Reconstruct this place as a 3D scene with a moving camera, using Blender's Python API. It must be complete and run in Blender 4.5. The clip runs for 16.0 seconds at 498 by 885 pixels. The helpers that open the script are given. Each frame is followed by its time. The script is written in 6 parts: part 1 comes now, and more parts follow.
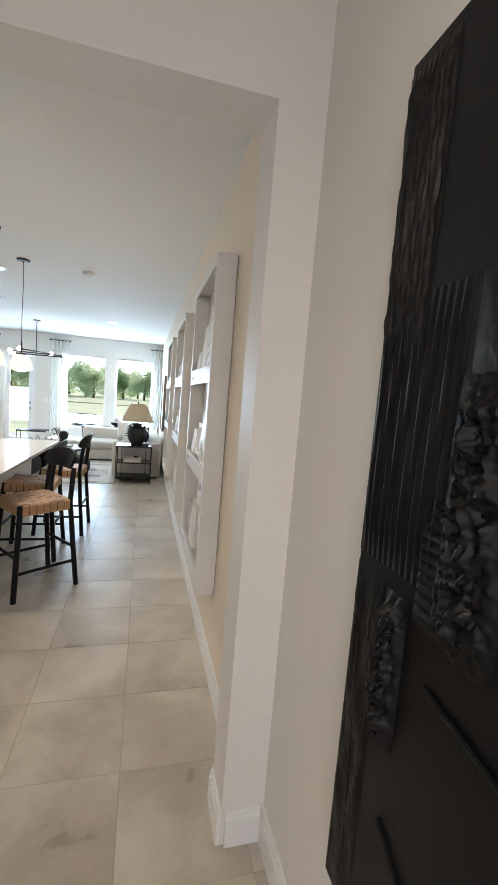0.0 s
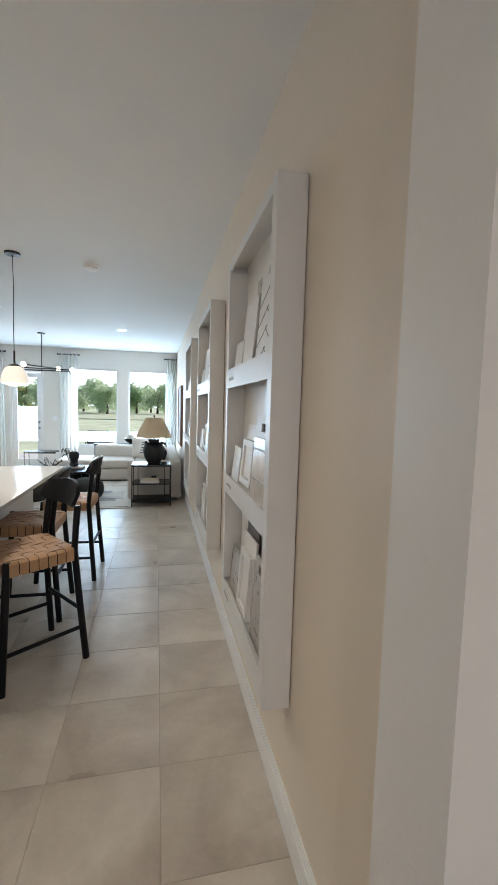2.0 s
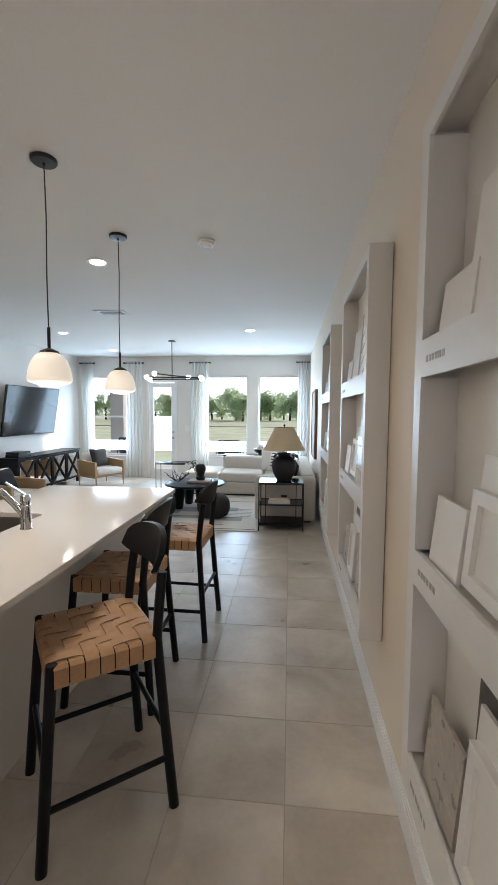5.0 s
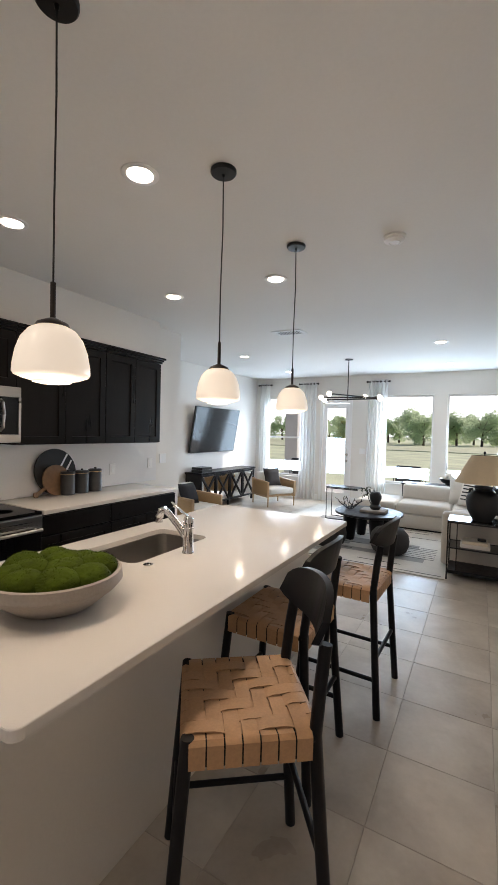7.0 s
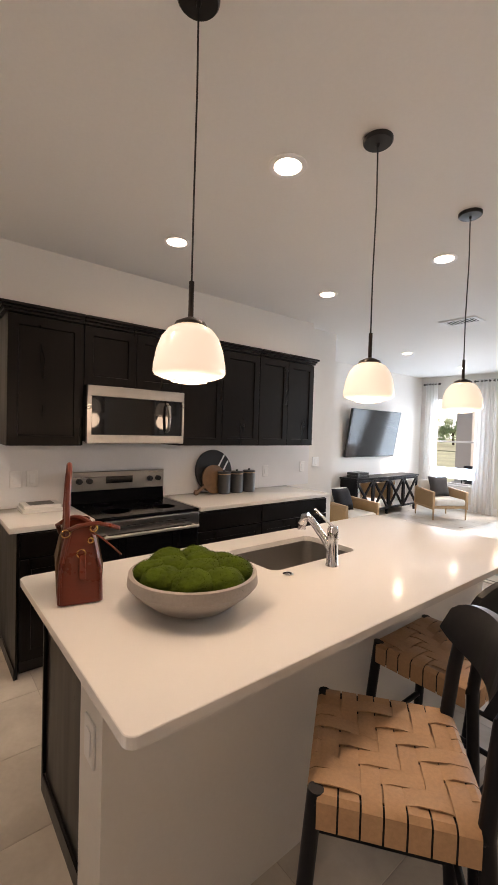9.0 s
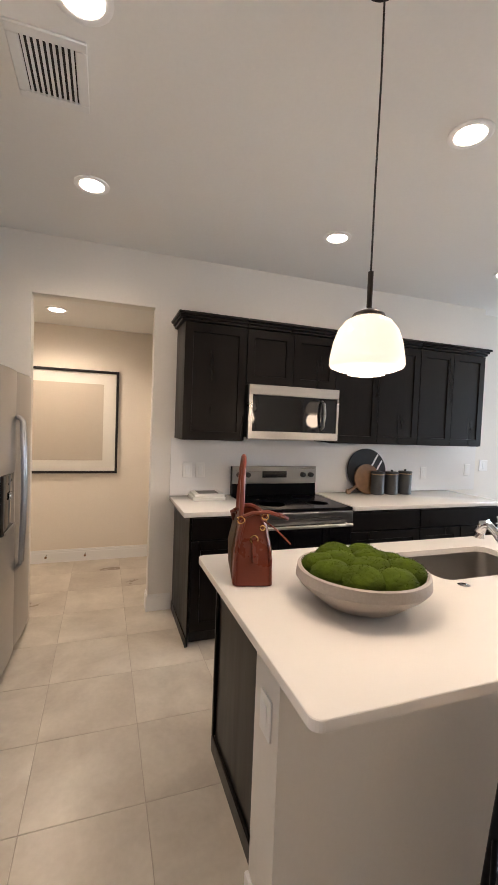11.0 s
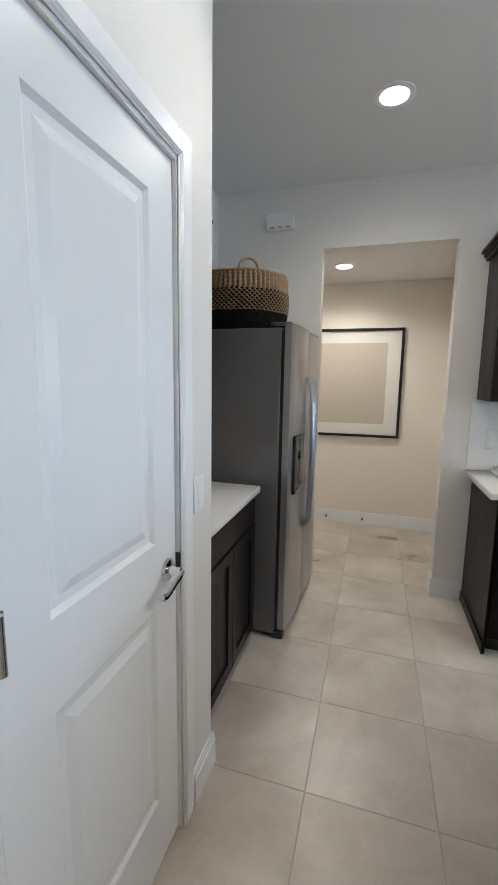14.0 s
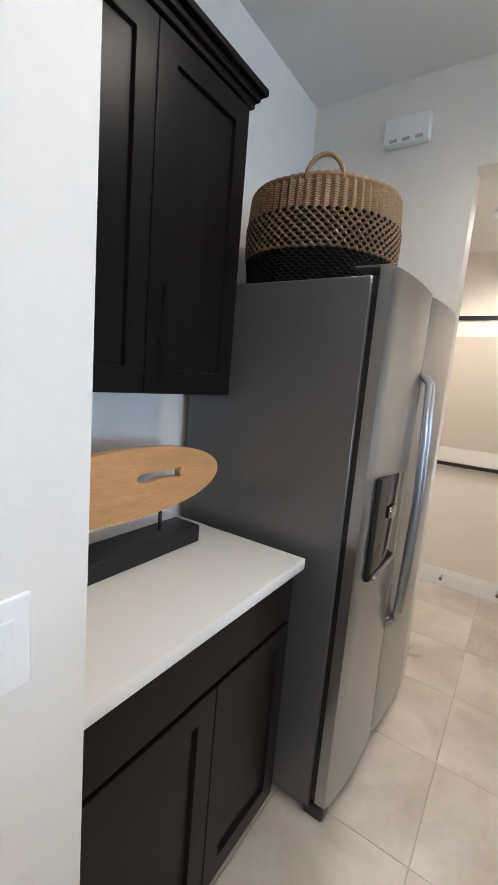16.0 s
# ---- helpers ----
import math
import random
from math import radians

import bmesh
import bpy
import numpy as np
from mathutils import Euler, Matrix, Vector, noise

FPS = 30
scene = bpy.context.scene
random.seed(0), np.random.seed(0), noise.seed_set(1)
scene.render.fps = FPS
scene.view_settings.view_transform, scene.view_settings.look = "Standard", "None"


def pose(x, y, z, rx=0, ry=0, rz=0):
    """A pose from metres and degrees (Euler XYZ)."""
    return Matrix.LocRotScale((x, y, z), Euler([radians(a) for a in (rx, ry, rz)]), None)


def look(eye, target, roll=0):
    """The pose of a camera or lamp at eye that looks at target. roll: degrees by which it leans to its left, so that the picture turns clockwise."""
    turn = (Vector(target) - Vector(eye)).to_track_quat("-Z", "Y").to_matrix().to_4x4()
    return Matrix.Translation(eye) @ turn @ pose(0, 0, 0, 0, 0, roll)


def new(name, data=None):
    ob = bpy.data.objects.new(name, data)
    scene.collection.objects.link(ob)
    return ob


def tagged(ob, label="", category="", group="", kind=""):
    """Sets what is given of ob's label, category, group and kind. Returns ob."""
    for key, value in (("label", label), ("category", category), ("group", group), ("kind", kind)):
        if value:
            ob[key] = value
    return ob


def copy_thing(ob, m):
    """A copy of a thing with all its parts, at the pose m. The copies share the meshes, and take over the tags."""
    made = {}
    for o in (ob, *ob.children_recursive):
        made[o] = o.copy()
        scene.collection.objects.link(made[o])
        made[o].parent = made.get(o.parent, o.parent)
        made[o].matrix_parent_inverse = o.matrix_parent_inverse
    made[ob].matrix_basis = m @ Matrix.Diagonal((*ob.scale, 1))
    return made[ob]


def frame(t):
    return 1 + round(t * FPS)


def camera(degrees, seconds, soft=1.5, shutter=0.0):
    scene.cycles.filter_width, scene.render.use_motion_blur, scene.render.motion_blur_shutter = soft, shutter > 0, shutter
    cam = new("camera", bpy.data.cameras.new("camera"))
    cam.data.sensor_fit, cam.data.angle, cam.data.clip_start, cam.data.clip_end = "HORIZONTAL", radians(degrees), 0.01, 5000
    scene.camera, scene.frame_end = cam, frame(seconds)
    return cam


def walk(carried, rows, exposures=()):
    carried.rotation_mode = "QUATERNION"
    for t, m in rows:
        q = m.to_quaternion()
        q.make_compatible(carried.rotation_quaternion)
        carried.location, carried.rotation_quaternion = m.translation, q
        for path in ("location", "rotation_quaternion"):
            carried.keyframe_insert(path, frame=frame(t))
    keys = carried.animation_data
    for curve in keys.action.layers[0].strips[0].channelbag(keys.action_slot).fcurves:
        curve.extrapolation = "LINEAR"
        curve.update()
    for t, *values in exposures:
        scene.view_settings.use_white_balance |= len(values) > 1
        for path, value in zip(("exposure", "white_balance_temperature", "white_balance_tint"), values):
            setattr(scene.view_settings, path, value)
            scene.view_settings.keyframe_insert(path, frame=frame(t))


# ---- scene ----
cam = camera(62.2, 16.0)
PATH = [
    (0, (-0.385, -2.698, 1.544), (0.119, -0.773, 1.341), 4.6),
    (0.5, (-0.404, -2.544, 1.539), (0.078, -0.61, 1.368), 3.6),
    (1, (-0.447, -2.348, 1.557), (0.041, -0.416, 1.386), 2.6),
    (1.5, (-0.433, -2.091, 1.516), (-0.002, -0.144, 1.357), 1.4),
    (2, (-0.426, -1.877, 1.52), (0.011, 0.068, 1.353), 1.6),
    (2.5, (-0.451, -1.672, 1.536), (0.084, 0.248, 1.369), 3.2),
    (3, (-0.425, -1.486, 1.535), (0.163, 0.415, 1.332), 5.7),
    (3.2, (-0.392, -1.427, 1.532), (0.126, 0.499, 1.375), 5.5),
    (5.3, (-0.404, -0.747, 1.528), (-0.734, 1.221, 1.387), 0.1),
    (5.5, (-0.406, -0.701, 1.537), (-0.835, 1.249, 1.411), 0.2),
    (6, (-0.403, -0.632, 1.529), (-1.064, 1.254, 1.439), 0.6),
    (6.5, (-0.436, -0.572, 1.529), (-1.28, 1.239, 1.453), 1.2),
    (7, (-0.508, -0.476, 1.528), (-1.486, 1.267, 1.471), 1.5),
    (7.5, (-0.548, -0.376, 1.52), (-1.698, 1.258, 1.445), 1.3),
    (8, (-0.548, -0.301, 1.52), (-1.837, 1.226, 1.453), 1.3),
    (8.5, (-0.554, -0.297, 1.523), (-1.977, 1.106, 1.455), 1.5),
    (9, (-0.557, -0.319, 1.519), (-2.111, 0.938, 1.459), 1.7),
    (9.2, (-0.567, -0.326, 1.522), (-2.161, 0.88, 1.461), 1.9),
    (11.3, (-0.616, -0.421, 1.496), (-2.536, 0.13, 1.387), 2.3),
    (11.5, (-0.63, -0.432, 1.505), (-2.57, 0.036, 1.375), 2.4),
    (12, (-0.641, -0.46, 1.5), (-2.619, -0.214, 1.331), 2.2),
    (12.5, (-0.648, -0.486, 1.493), (-2.636, -0.476, 1.269), 1.7),
    (13, (-0.66, -0.505, 1.468), (-2.627, -0.736, 1.187), 1.1),
    (13.5, (-0.708, -0.499, 1.448), (-2.643, -0.899, 1.142), 0.9),
    (14, (-0.887, -0.5, 1.464), (-2.781, -1.072, 1.174), 0.9),
    (14.5, (-1.099, -0.49, 1.458), (-2.94, -1.209, 1.147), 1.7),
    (15, (-1.357, -0.442, 1.471), (-3.138, -1.299, 1.167), 2.7),
    (15.5, (-1.611, -0.499, 1.418), (-3.341, -1.453, 1.106), 4.0),
    (16, (-1.872, -0.574, 1.432), (-3.521, -1.666, 1.133), 4.8),
]
EXPOSURES = [
    (0, 0.16, 6150, 9), (1.2, -0.10, 6000, 9), (3, -0.20, 6100, 10), (5.5, -0.42, 6300, 13), (7, -0.38, 6600, 16),
    (8, -0.24, 6900, 20), (9, -0.10, 7300, 23), (11.5, 0.32, 6250, 15), (12.5, 0.31, 5650, 10), (14, 0.08, 5350, 8), (15.5, 0.22, 5350, 9), (16, 0.55, 5450, 10),
]
walk(cam, [(t, look(eye, target, roll)) for t, eye, target, roll in PATH], EXPOSURES)

# ---- world, sun, large lights ----
world = bpy.data.worlds.new("sky")
scene.world = world
world.use_nodes = True
wn = world.node_tree
sky = wn.nodes.new("ShaderNodeTexSky")
sky.sky_type = "NISHITA"
sky.sun_disc = False
sky.sun_elevation, sky.sun_rotation = radians(30), radians(38)
wn.links.new(sky.outputs[0], wn.nodes["Background"].inputs[0])
wn.nodes["Background"].inputs[1].default_value = 0.15
sun = new("sun", bpy.data.lights.new("sun", "SUN"))
sun.data.energy, sun.data.angle, sun.data.color = 5.0, radians(0.5), (1.0, 0.93, 0.82)
sun.matrix_world = look((0, 0, 0), (-0.61, -0.79, -0.576))

FAR = 8.45      # window wall
LEFT = -5.33    # living room side wall
KW = -3.872     # kitchen wall
CEIL = 2.78
EW = 0.045      # face of the long wall
HEAD = 2.34     # window heads


def area_lamp(name, m, sx, sy, watts, color):
    ob = new(name, bpy.data.lights.new(name, "AREA"))
    ob.data.shape, ob.data.size, ob.data.size_y = "RECTANGLE", sx, sy
    ob.data.energy, ob.data.color = watts, color
    ob.matrix_world = m
    return ob


SKYLIGHT = (0.56, 0.79, 1.0)
for sx, sw, watts in ((-1.82, 0.86, 52), (-0.68, 0.88, 52), (-4.6, 0.88, 38), (-3.33, 0.5, 18)):
    area_lamp("window_daylight", look((sx, FAR + 0.05, 1.42), (sx, 0, 1.0)), sw, 1.6, watts, SKYLIGHT)


# unseen fill lamp added at the end of the entry to brighten it
area_lamp("entry_fill", look((-0.62, -4.44, 1.35), (-0.62, 0, 1.2)), 0.8, 1.9, 15, (1.0, 0.90, 0.88))


# ---- materials ----
def material(name):
    m = bpy.data.materials.new(name)
    m.use_nodes = True
    return m, m.node_tree, m.node_tree.nodes["Principled BSDF"]


def plain(name, color, rough=0.5, metal=0.0, vary=0.12, scale=6.0, bump=0.0, bump_scale=200.0, fine=60.0, coat=0.0, stretch=None, spec=0.5):
    """Paint, wood, cloth or metal: colour varied at two scales, roughness too, with fine relief."""
    m, nt, b = material(name)
    n, l = nt.nodes, nt.links
    tc = n.new("ShaderNodeTexCoord")
    src = tc.outputs["Object"]
    if stretch:
        mp = n.new("ShaderNodeMapping")
        mp.inputs["Scale"].default_value = stretch
        l.new(src, mp.inputs[0])
        src = mp.outputs[0]
    big, small = n.new("ShaderNodeTexNoise"), n.new("ShaderNodeTexNoise")
    for t, s in ((big, scale), (small, fine)):
        t.inputs["Scale"].default_value, t.inputs["Detail"].default_value = s, 4
        l.new(src, t.inputs["Vector"])
    add = n.new("ShaderNodeMath")
    add.operation = "ADD"
    l.new(big.outputs[0], add.inputs[0])
    l.new(small.outputs[0], add.inputs[1])
    mr = n.new("ShaderNodeMapRange")
    mr.inputs[1].default_value, mr.inputs[2].default_value = 0.6, 1.4
    mr.inputs[3].default_value, mr.inputs[4].default_value = 1 - vary, 1 + vary
    l.new(add.outputs[0], mr.inputs[0])
    mul = n.new("ShaderNodeVectorMath")
    mul.operation = "SCALE"
    mul.inputs[0].default_value = color
    l.new(mr.outputs[0], mul.inputs["Scale"])
    l.new(mul.outputs[0], b.inputs["Base Color"])
    rr = n.new("ShaderNodeMapRange")
    rr.inputs[1].default_value, rr.inputs[2].default_value = 0.3, 0.7
    k = 0.03 if metal > 0.9 else 0.15
    rr.inputs[3].default_value, rr.inputs[4].default_value = max(rough * (1 - k), 0.02), min(rough * (1 + k), 1)
    l.new(big.outputs[0], rr.inputs[0])
    l.new(rr.outputs[0], b.inputs["Roughness"])
    b.inputs["Metallic"].default_value = metal
    b.inputs["Coat Weight"].default_value = coat
    b.inputs["Specular IOR Level"].default_value = spec
    if bump:
        t = n.new("ShaderNodeTexNoise")
        t.inputs["Scale"].default_value, t.inputs["Detail"].default_value = bump_scale, 3
        l.new(src, t.inputs["Vector"])
        bp = n.new("ShaderNodeBump")
        bp.inputs["Strength"].default_value, bp.inputs["Distance"].default_value = bump, 0.002
        l.new(t.outputs[0], bp.inputs["Height"])
        l.new(bp.outputs[0], b.inputs["Normal"])
    return m


def glow(name, color, strength, base=(0.9, 0.88, 0.84)):
    m, nt, b = material(name)
    b.inputs["Base Color"].default_value = (*base, 1)
    b.inputs["Emission Color"].default_value = (*color, 1)
    b.inputs["Emission Strength"].default_value = strength
    b.inputs["Roughness"].default_value = 0.25
    return m


WALL = plain("wall_paint", (0.76, 0.735, 0.70), 0.6, vary=0.02, scale=1.5, bump=0.25, bump_scale=90)
# copy of the wall paint with warm lamplight mixed into the colour
WALLWARMLIT = plain("warm_lit_wall_paint", (0.77, 0.685, 0.575), 0.6, vary=0.02, scale=1.5, bump=0.25, bump_scale=90)
# wall paint again, turned cream to carry the glow of the hall lamp
HALLWARMLIT = plain("warm_lit_hall_paint", (0.80, 0.735, 0.65), 0.6, vary=0.02, scale=1.5, bump=0.25, bump_scale=90)
CEILP = plain("ceiling_paint", (0.78, 0.775, 0.76), 0.8, vary=0.02, scale=2, bump=0.3, bump_scale=45)
TRIM = plain("trim_paint", (0.82, 0.82, 0.82), 0.35, vary=0.015)
DOORP = plain("door_paint", (0.82, 0.83, 0.84), 0.33, vary=0.015, bump=0.06, bump_scale=120)
SHELFP = plain("shelf_paint", (0.74, 0.725, 0.70), 0.4, vary=0.02)
QUARTZ = plain("white_quartz", (0.75, 0.725, 0.695), 0.10, vary=0.02, scale=3, fine=300)
ESPRESSO = plain("espresso_wood", (0.0056, 0.0042, 0.0039), 0.32, vary=0.35, scale=4, fine=25, bump=0.05, bump_scale=30, stretch=(4, 4, 0.5), spec=0.16)
STEEL = plain("brushed_steel", (0.42, 0.42, 0.43), 0.29, 1.0, vary=0.008, scale=1.5, fine=60, stretch=(25, 25, 0.4))
STEELH = plain("brushed_steel_level", (0.42, 0.41, 0.40), 0.28, 1.0, vary=0.012, scale=2, fine=60, stretch=(1, 0.4, 25))
FRIDGESIDE = plain("grey_enamel", (0.165, 0.165, 0.168), 0.40, 0.5, vary=0.05, bump=0.15, bump_scale=300)
SINKSTEEL = plain("satin_sink_steel", (0.40, 0.385, 0.37), 0.36, 1.0, vary=0.02)
CHROME = plain("chrome", (0.75, 0.75, 0.76), 0.06, 1.0, vary=0.01)
NICKEL = plain("satin_nickel", (0.55, 0.54, 0.52), 0.22, 1.0, vary=0.02)
BLACKGLASS = plain("black_glass", (0.006, 0.006, 0.007), 0.04, vary=0.05)
BLACKP = plain("black_plastic", (0.012, 0.012, 0.013), 0.4, vary=0.1)
BLACKM = plain("black_metal", (0.015, 0.014, 0.014), 0.35, 0.3, vary=0.1)
BRONZE = plain("dark_bronze", (0.05, 0.04, 0.035), 0.35, 0.8, vary=0.1)
BLACKWOOD = plain("black_stained_wood", (0.008, 0.008, 0.010), 0.38, vary=0.3, fine=40, bump=0.05, bump_scale=60, stretch=(5, 5, 0.6), spec=0.2)
LEATHER = plain("tan_leather", (0.44, 0.26, 0.135), 0.5, vary=0.16, scale=9, fine=120, bump=0.3, bump_scale=500)
DARKLEATHER = plain("brown_leather", (0.20, 0.10, 0.05), 0.5, vary=0.2, scale=9, fine=120, bump=0.3, bump_scale=500)
TERRACOTTA = plain("red_brown_leather", (0.135, 0.025, 0.012), 0.30, vary=0.15, scale=10, fine=150, bump=0.2, bump_scale=600)
BAGCLOTH = plain("monogram_canvas", (0.22, 0.14, 0.085), 0.6, vary=0.35, scale=60, fine=200, bump=0.2, bump_scale=500)
GOLD = plain("brass_fitting", (0.65, 0.42, 0.16), 0.25, 1.0, vary=0.05)
CONCRETE = plain("pale_concrete", (0.36, 0.32, 0.285), 0.75, vary=0.10, scale=12, fine=120, bump=0.3, bump_scale=250)
MOSS = plain("green_moss", (0.052, 0.080, 0.008), 0.95, vary=0.55, scale=22, fine=320, bump=0.7, bump_scale=520, spec=0.1)
DARKCERAMIC = plain("charcoal_ceramic", (0.014, 0.0145, 0.016), 0.6, vary=0.2, scale=8, fine=90, bump=0.6, bump_scale=90)
GREYCERAMIC = plain("slate_ceramic", (0.045, 0.048, 0.052), 0.45, vary=0.12)
SOFACLOTH = plain("oatmeal_boucle", (0.62, 0.58, 0.53), 0.95, vary=0.06, scale=20, fine=300, bump=0.8, bump_scale=400)
CREAM = plain("cream_cloth", (0.74, 0.71, 0.66), 0.95, vary=0.05, bump=0.6, bump_scale=400)
NAVY = plain("black_cloth", (0.018, 0.02, 0.026), 0.9, vary=0.2, bump=0.6, bump_scale=400)
GREYCLOTH = plain("dark_grey_cloth", (0.035, 0.035, 0.038), 0.9, vary=0.3, scale=30, bump=0.8, bump_scale=300)
CANE = plain("cane_webbing", (0.42, 0.27, 0.13), 0.6, vary=0.15, scale=60, fine=200, bump=0.5, bump_scale=260)
OAK = plain("light_oak", (0.46, 0.30, 0.165), 0.45, vary=0.18, scale=3, fine=20, stretch=(1, 8, 8))
BOARDWOOD = plain("honey_wood", (0.50, 0.27, 0.11), 0.4, vary=0.2, scale=4, fine=30, stretch=(1.2, 8, 8))
BROWNWOOD = plain("brown_wood", (0.20, 0.11, 0.055), 0.5, vary=0.25, scale=4, fine=30)
SHADECLOTH = plain("linen_shade", (0.66, 0.53, 0.36), 0.9, vary=0.05, bump=0.4, bump_scale=500)
PAPER = plain("white_board", (0.78, 0.76, 0.73), 0.5, vary=0.03)
PAPERW = plain("warm_board", (0.68, 0.60, 0.50), 0.5, vary=0.06)
SAMPLE = plain("stone_sample", (0.42, 0.38, 0.34), 0.3, vary=0.25, scale=25)
# also colours the sheet that mimics the shadow behind the display cases
SAMPLED_GAP = plain("dark_sample_and_gap_shade", (0.10, 0.085, 0.075), 0.4, vary=0.3, scale=40)
GROUT = plain("grout", (0.42, 0.37, 0.315), 0.85, vary=0.08, scale=5, fine=120)
RUG = plain("pale_rug", (0.64, 0.62, 0.58), 0.98, vary=0.12, scale=5, fine=150, bump=0.8, bump_scale=300)
RUGLINE = plain("dark_rug_line", (0.05, 0.048, 0.05), 0.98, vary=0.2, fine=150, bump=0.8, bump_scale=300)
RUGGREY = plain("grey_rug_field", (0.33, 0.325, 0.315), 0.98, vary=0.15, fine=150, bump=0.8, bump_scale=300)
SPLASH = plain("white_backsplash_tile", (0.80, 0.80, 0.81), 0.18, vary=0.015)
SCREEN = plain("tv_screen", (0.012, 0.014, 0.017), 0.12, vary=0.05)
CANVASBLACK = plain("black_plaster", (0.0042, 0.0042, 0.0046), 0.42, vary=0.3, scale=8, fine=70, bump=0.35, bump_scale=140, spec=0.22)
MATWHITE = plain("mat_board", (0.74, 0.71, 0.66), 0.7, vary=0.02)
MATGREY = plain("printed_panel", (0.52, 0.46, 0.385), 0.8, vary=0.04, scale=5, fine=200)
WICKER = plain("seagrass", (0.25, 0.16, 0.085), 0.75, vary=0.3, scale=40, fine=200, bump=0.6, bump_scale=300)
WICKERD = plain("black_seagrass", (0.007, 0.006, 0.006), 0.75, vary=0.3, fine=200, bump=0.6, bump_scale=300, spec=0.15)
LAWN = plain("lawn", (0.62, 0.64, 0.42), 0.95, vary=0.35, scale=0.5, fine=30)
LEAF = plain("leaves", (0.32, 0.40, 0.25), 0.7, vary=0.5, scale=0.7, fine=9)
LEAFY = plain("yellow_leaves", (0.26, 0.25, 0.05), 0.7, vary=0.4, scale=1, fine=9)
for lm_, tc_ in ((LEAF, (0.75, 0.85, 0.62, 1)), (LEAFY, (0.8, 0.78, 0.3, 1))):
    ln = lm_.node_tree
    tr_, mi_ = ln.nodes.new("ShaderNodeBsdfTranslucent"), ln.nodes.new("ShaderNodeMixShader")
    tr_.inputs[0].default_value = tc_
    mi_.inputs[0].default_value = 0.62
    ln.links.new(ln.nodes["Principled BSDF"].outputs[0], mi_.inputs[1])
    ln.links.new(tr_.outputs[0], mi_.inputs[2])
    ln.links.new(mi_.outputs[0], ln.nodes["Material Output"].inputs[0])
BARK = plain("bark", (0.10, 0.075, 0.055), 0.9, vary=0.3)
PATIO = plain("patio_concrete", (0.62, 0.60, 0.57), 0.85, vary=0.08, scale=2)
STUCCO = plain("stucco", (0.55, 0.52, 0.48), 0.9, vary=0.05, bump=0.6, bump_scale=80)
PONDEDGE = plain("dry_grass", (0.60, 0.60, 0.40), 0.95, vary=0.3, scale=0.6, fine=20)
WATER = plain("pond_water", (0.05, 0.07, 0.07), 0.08, vary=0.1)
PLANT = plain("grey_green_leaf", (0.05, 0.075, 0.05), 0.6, vary=0.3)
VENTP = plain("vent_metal", (0.75, 0.75, 0.75), 0.45, vary=0.02)
DUCTSHADE = plain("duct_shade", (0.03, 0.03, 0.03), 0.9, vary=0.1)
INK = plain("grey_ink", (0.42, 0.40, 0.38), 0.6, vary=0.05)

LAMP_WARM = (1.0, 0.80, 0.58)
DOWNLIGHT = glow("downlight_lens", (1.0, 0.88, 0.72), 26.0)
OPAL = glow("opal_glass_lit", (1.0, 0.85, 0.66), 0.72, (0.80, 0.78, 0.74))
BULB = glow("bulb_lit", (1.0, 0.86, 0.66), 14.0)

# floor tiles: cloudy porcelain, each tile a little different
TILE, tnt, tb = material("porcelain_tile")
tn, tl = tnt.nodes, tnt.links
geo = tn.new("ShaderNodeNewGeometry")
info = tn.new("ShaderNodeObjectInfo")
off = tn.new("ShaderNodeVectorMath")
off.operation = "MULTIPLY_ADD"
off.inputs[1].default_value = (1, 1, 1)
rnd = tn.new("ShaderNodeVectorMath")
rnd.operation = "SCALE"
rnd.inputs[0].default_value = (7, 5, 3)
tl.new(info.outputs["Random"], rnd.inputs["Scale"])
tl.new(geo.outputs["Position"], off.inputs[0])
tl.new(rnd.outputs[0], off.inputs[2])
cl = tn.new("ShaderNodeTexNoise")
cl.inputs["Scale"].default_value, cl.inputs["Detail"].default_value, cl.inputs["Distortion"].default_value = 2.6, 5, 0.4
tl.new(off.outputs[0], cl.inputs["Vector"])
fi = tn.new("ShaderNodeTexNoise")
fi.inputs["Scale"].default_value, fi.inputs["Detail"].default_value = 40, 4
tl.new(off.outputs[0], fi.inputs["Vector"])
ramp = tn.new("ShaderNodeValToRGB")
ramp.color_ramp.elements[0].position, ramp.color_ramp.elements[1].position = 0.23, 0.77
ramp.color_ramp.elements[0].color = (0.36, 0.305, 0.25, 1)
ramp.color_ramp.elements[1].color = (0.69, 0.635, 0.555, 1)
tl.new(cl.outputs[0], ramp.inputs[0])
mixf = tn.new("ShaderNodeMix")
mixf.data_type, mixf.blend_type = "RGBA", "SOFT_LIGHT"
mixf.inputs["Factor"].default_value = 0.18
tl.new(ramp.outputs[0], mixf.inputs["A"])
tl.new(fi.outputs[0], mixf.inputs["B"])
tl.new(mixf.outputs["Result"], tb.inputs["Base Color"])
trr = tn.new("ShaderNodeMapRange")
trr.inputs[1].default_value, trr.inputs[2].default_value, trr.inputs[3].default_value, trr.inputs[4].default_value = 0.3, 0.7, 0.27, 0.38
tl.new(cl.outputs[0], trr.inputs[0])
tl.new(trr.outputs[0], tb.inputs["Roughness"])
tbp = tn.new("ShaderNodeBump")
tbp.inputs["Strength"].default_value, tbp.inputs["Distance"].default_value = 0.08, 0.001
tl.new(fi.outputs[0], tbp.inputs["Height"])
tl.new(tbp.outputs[0], tb.inputs["Normal"])

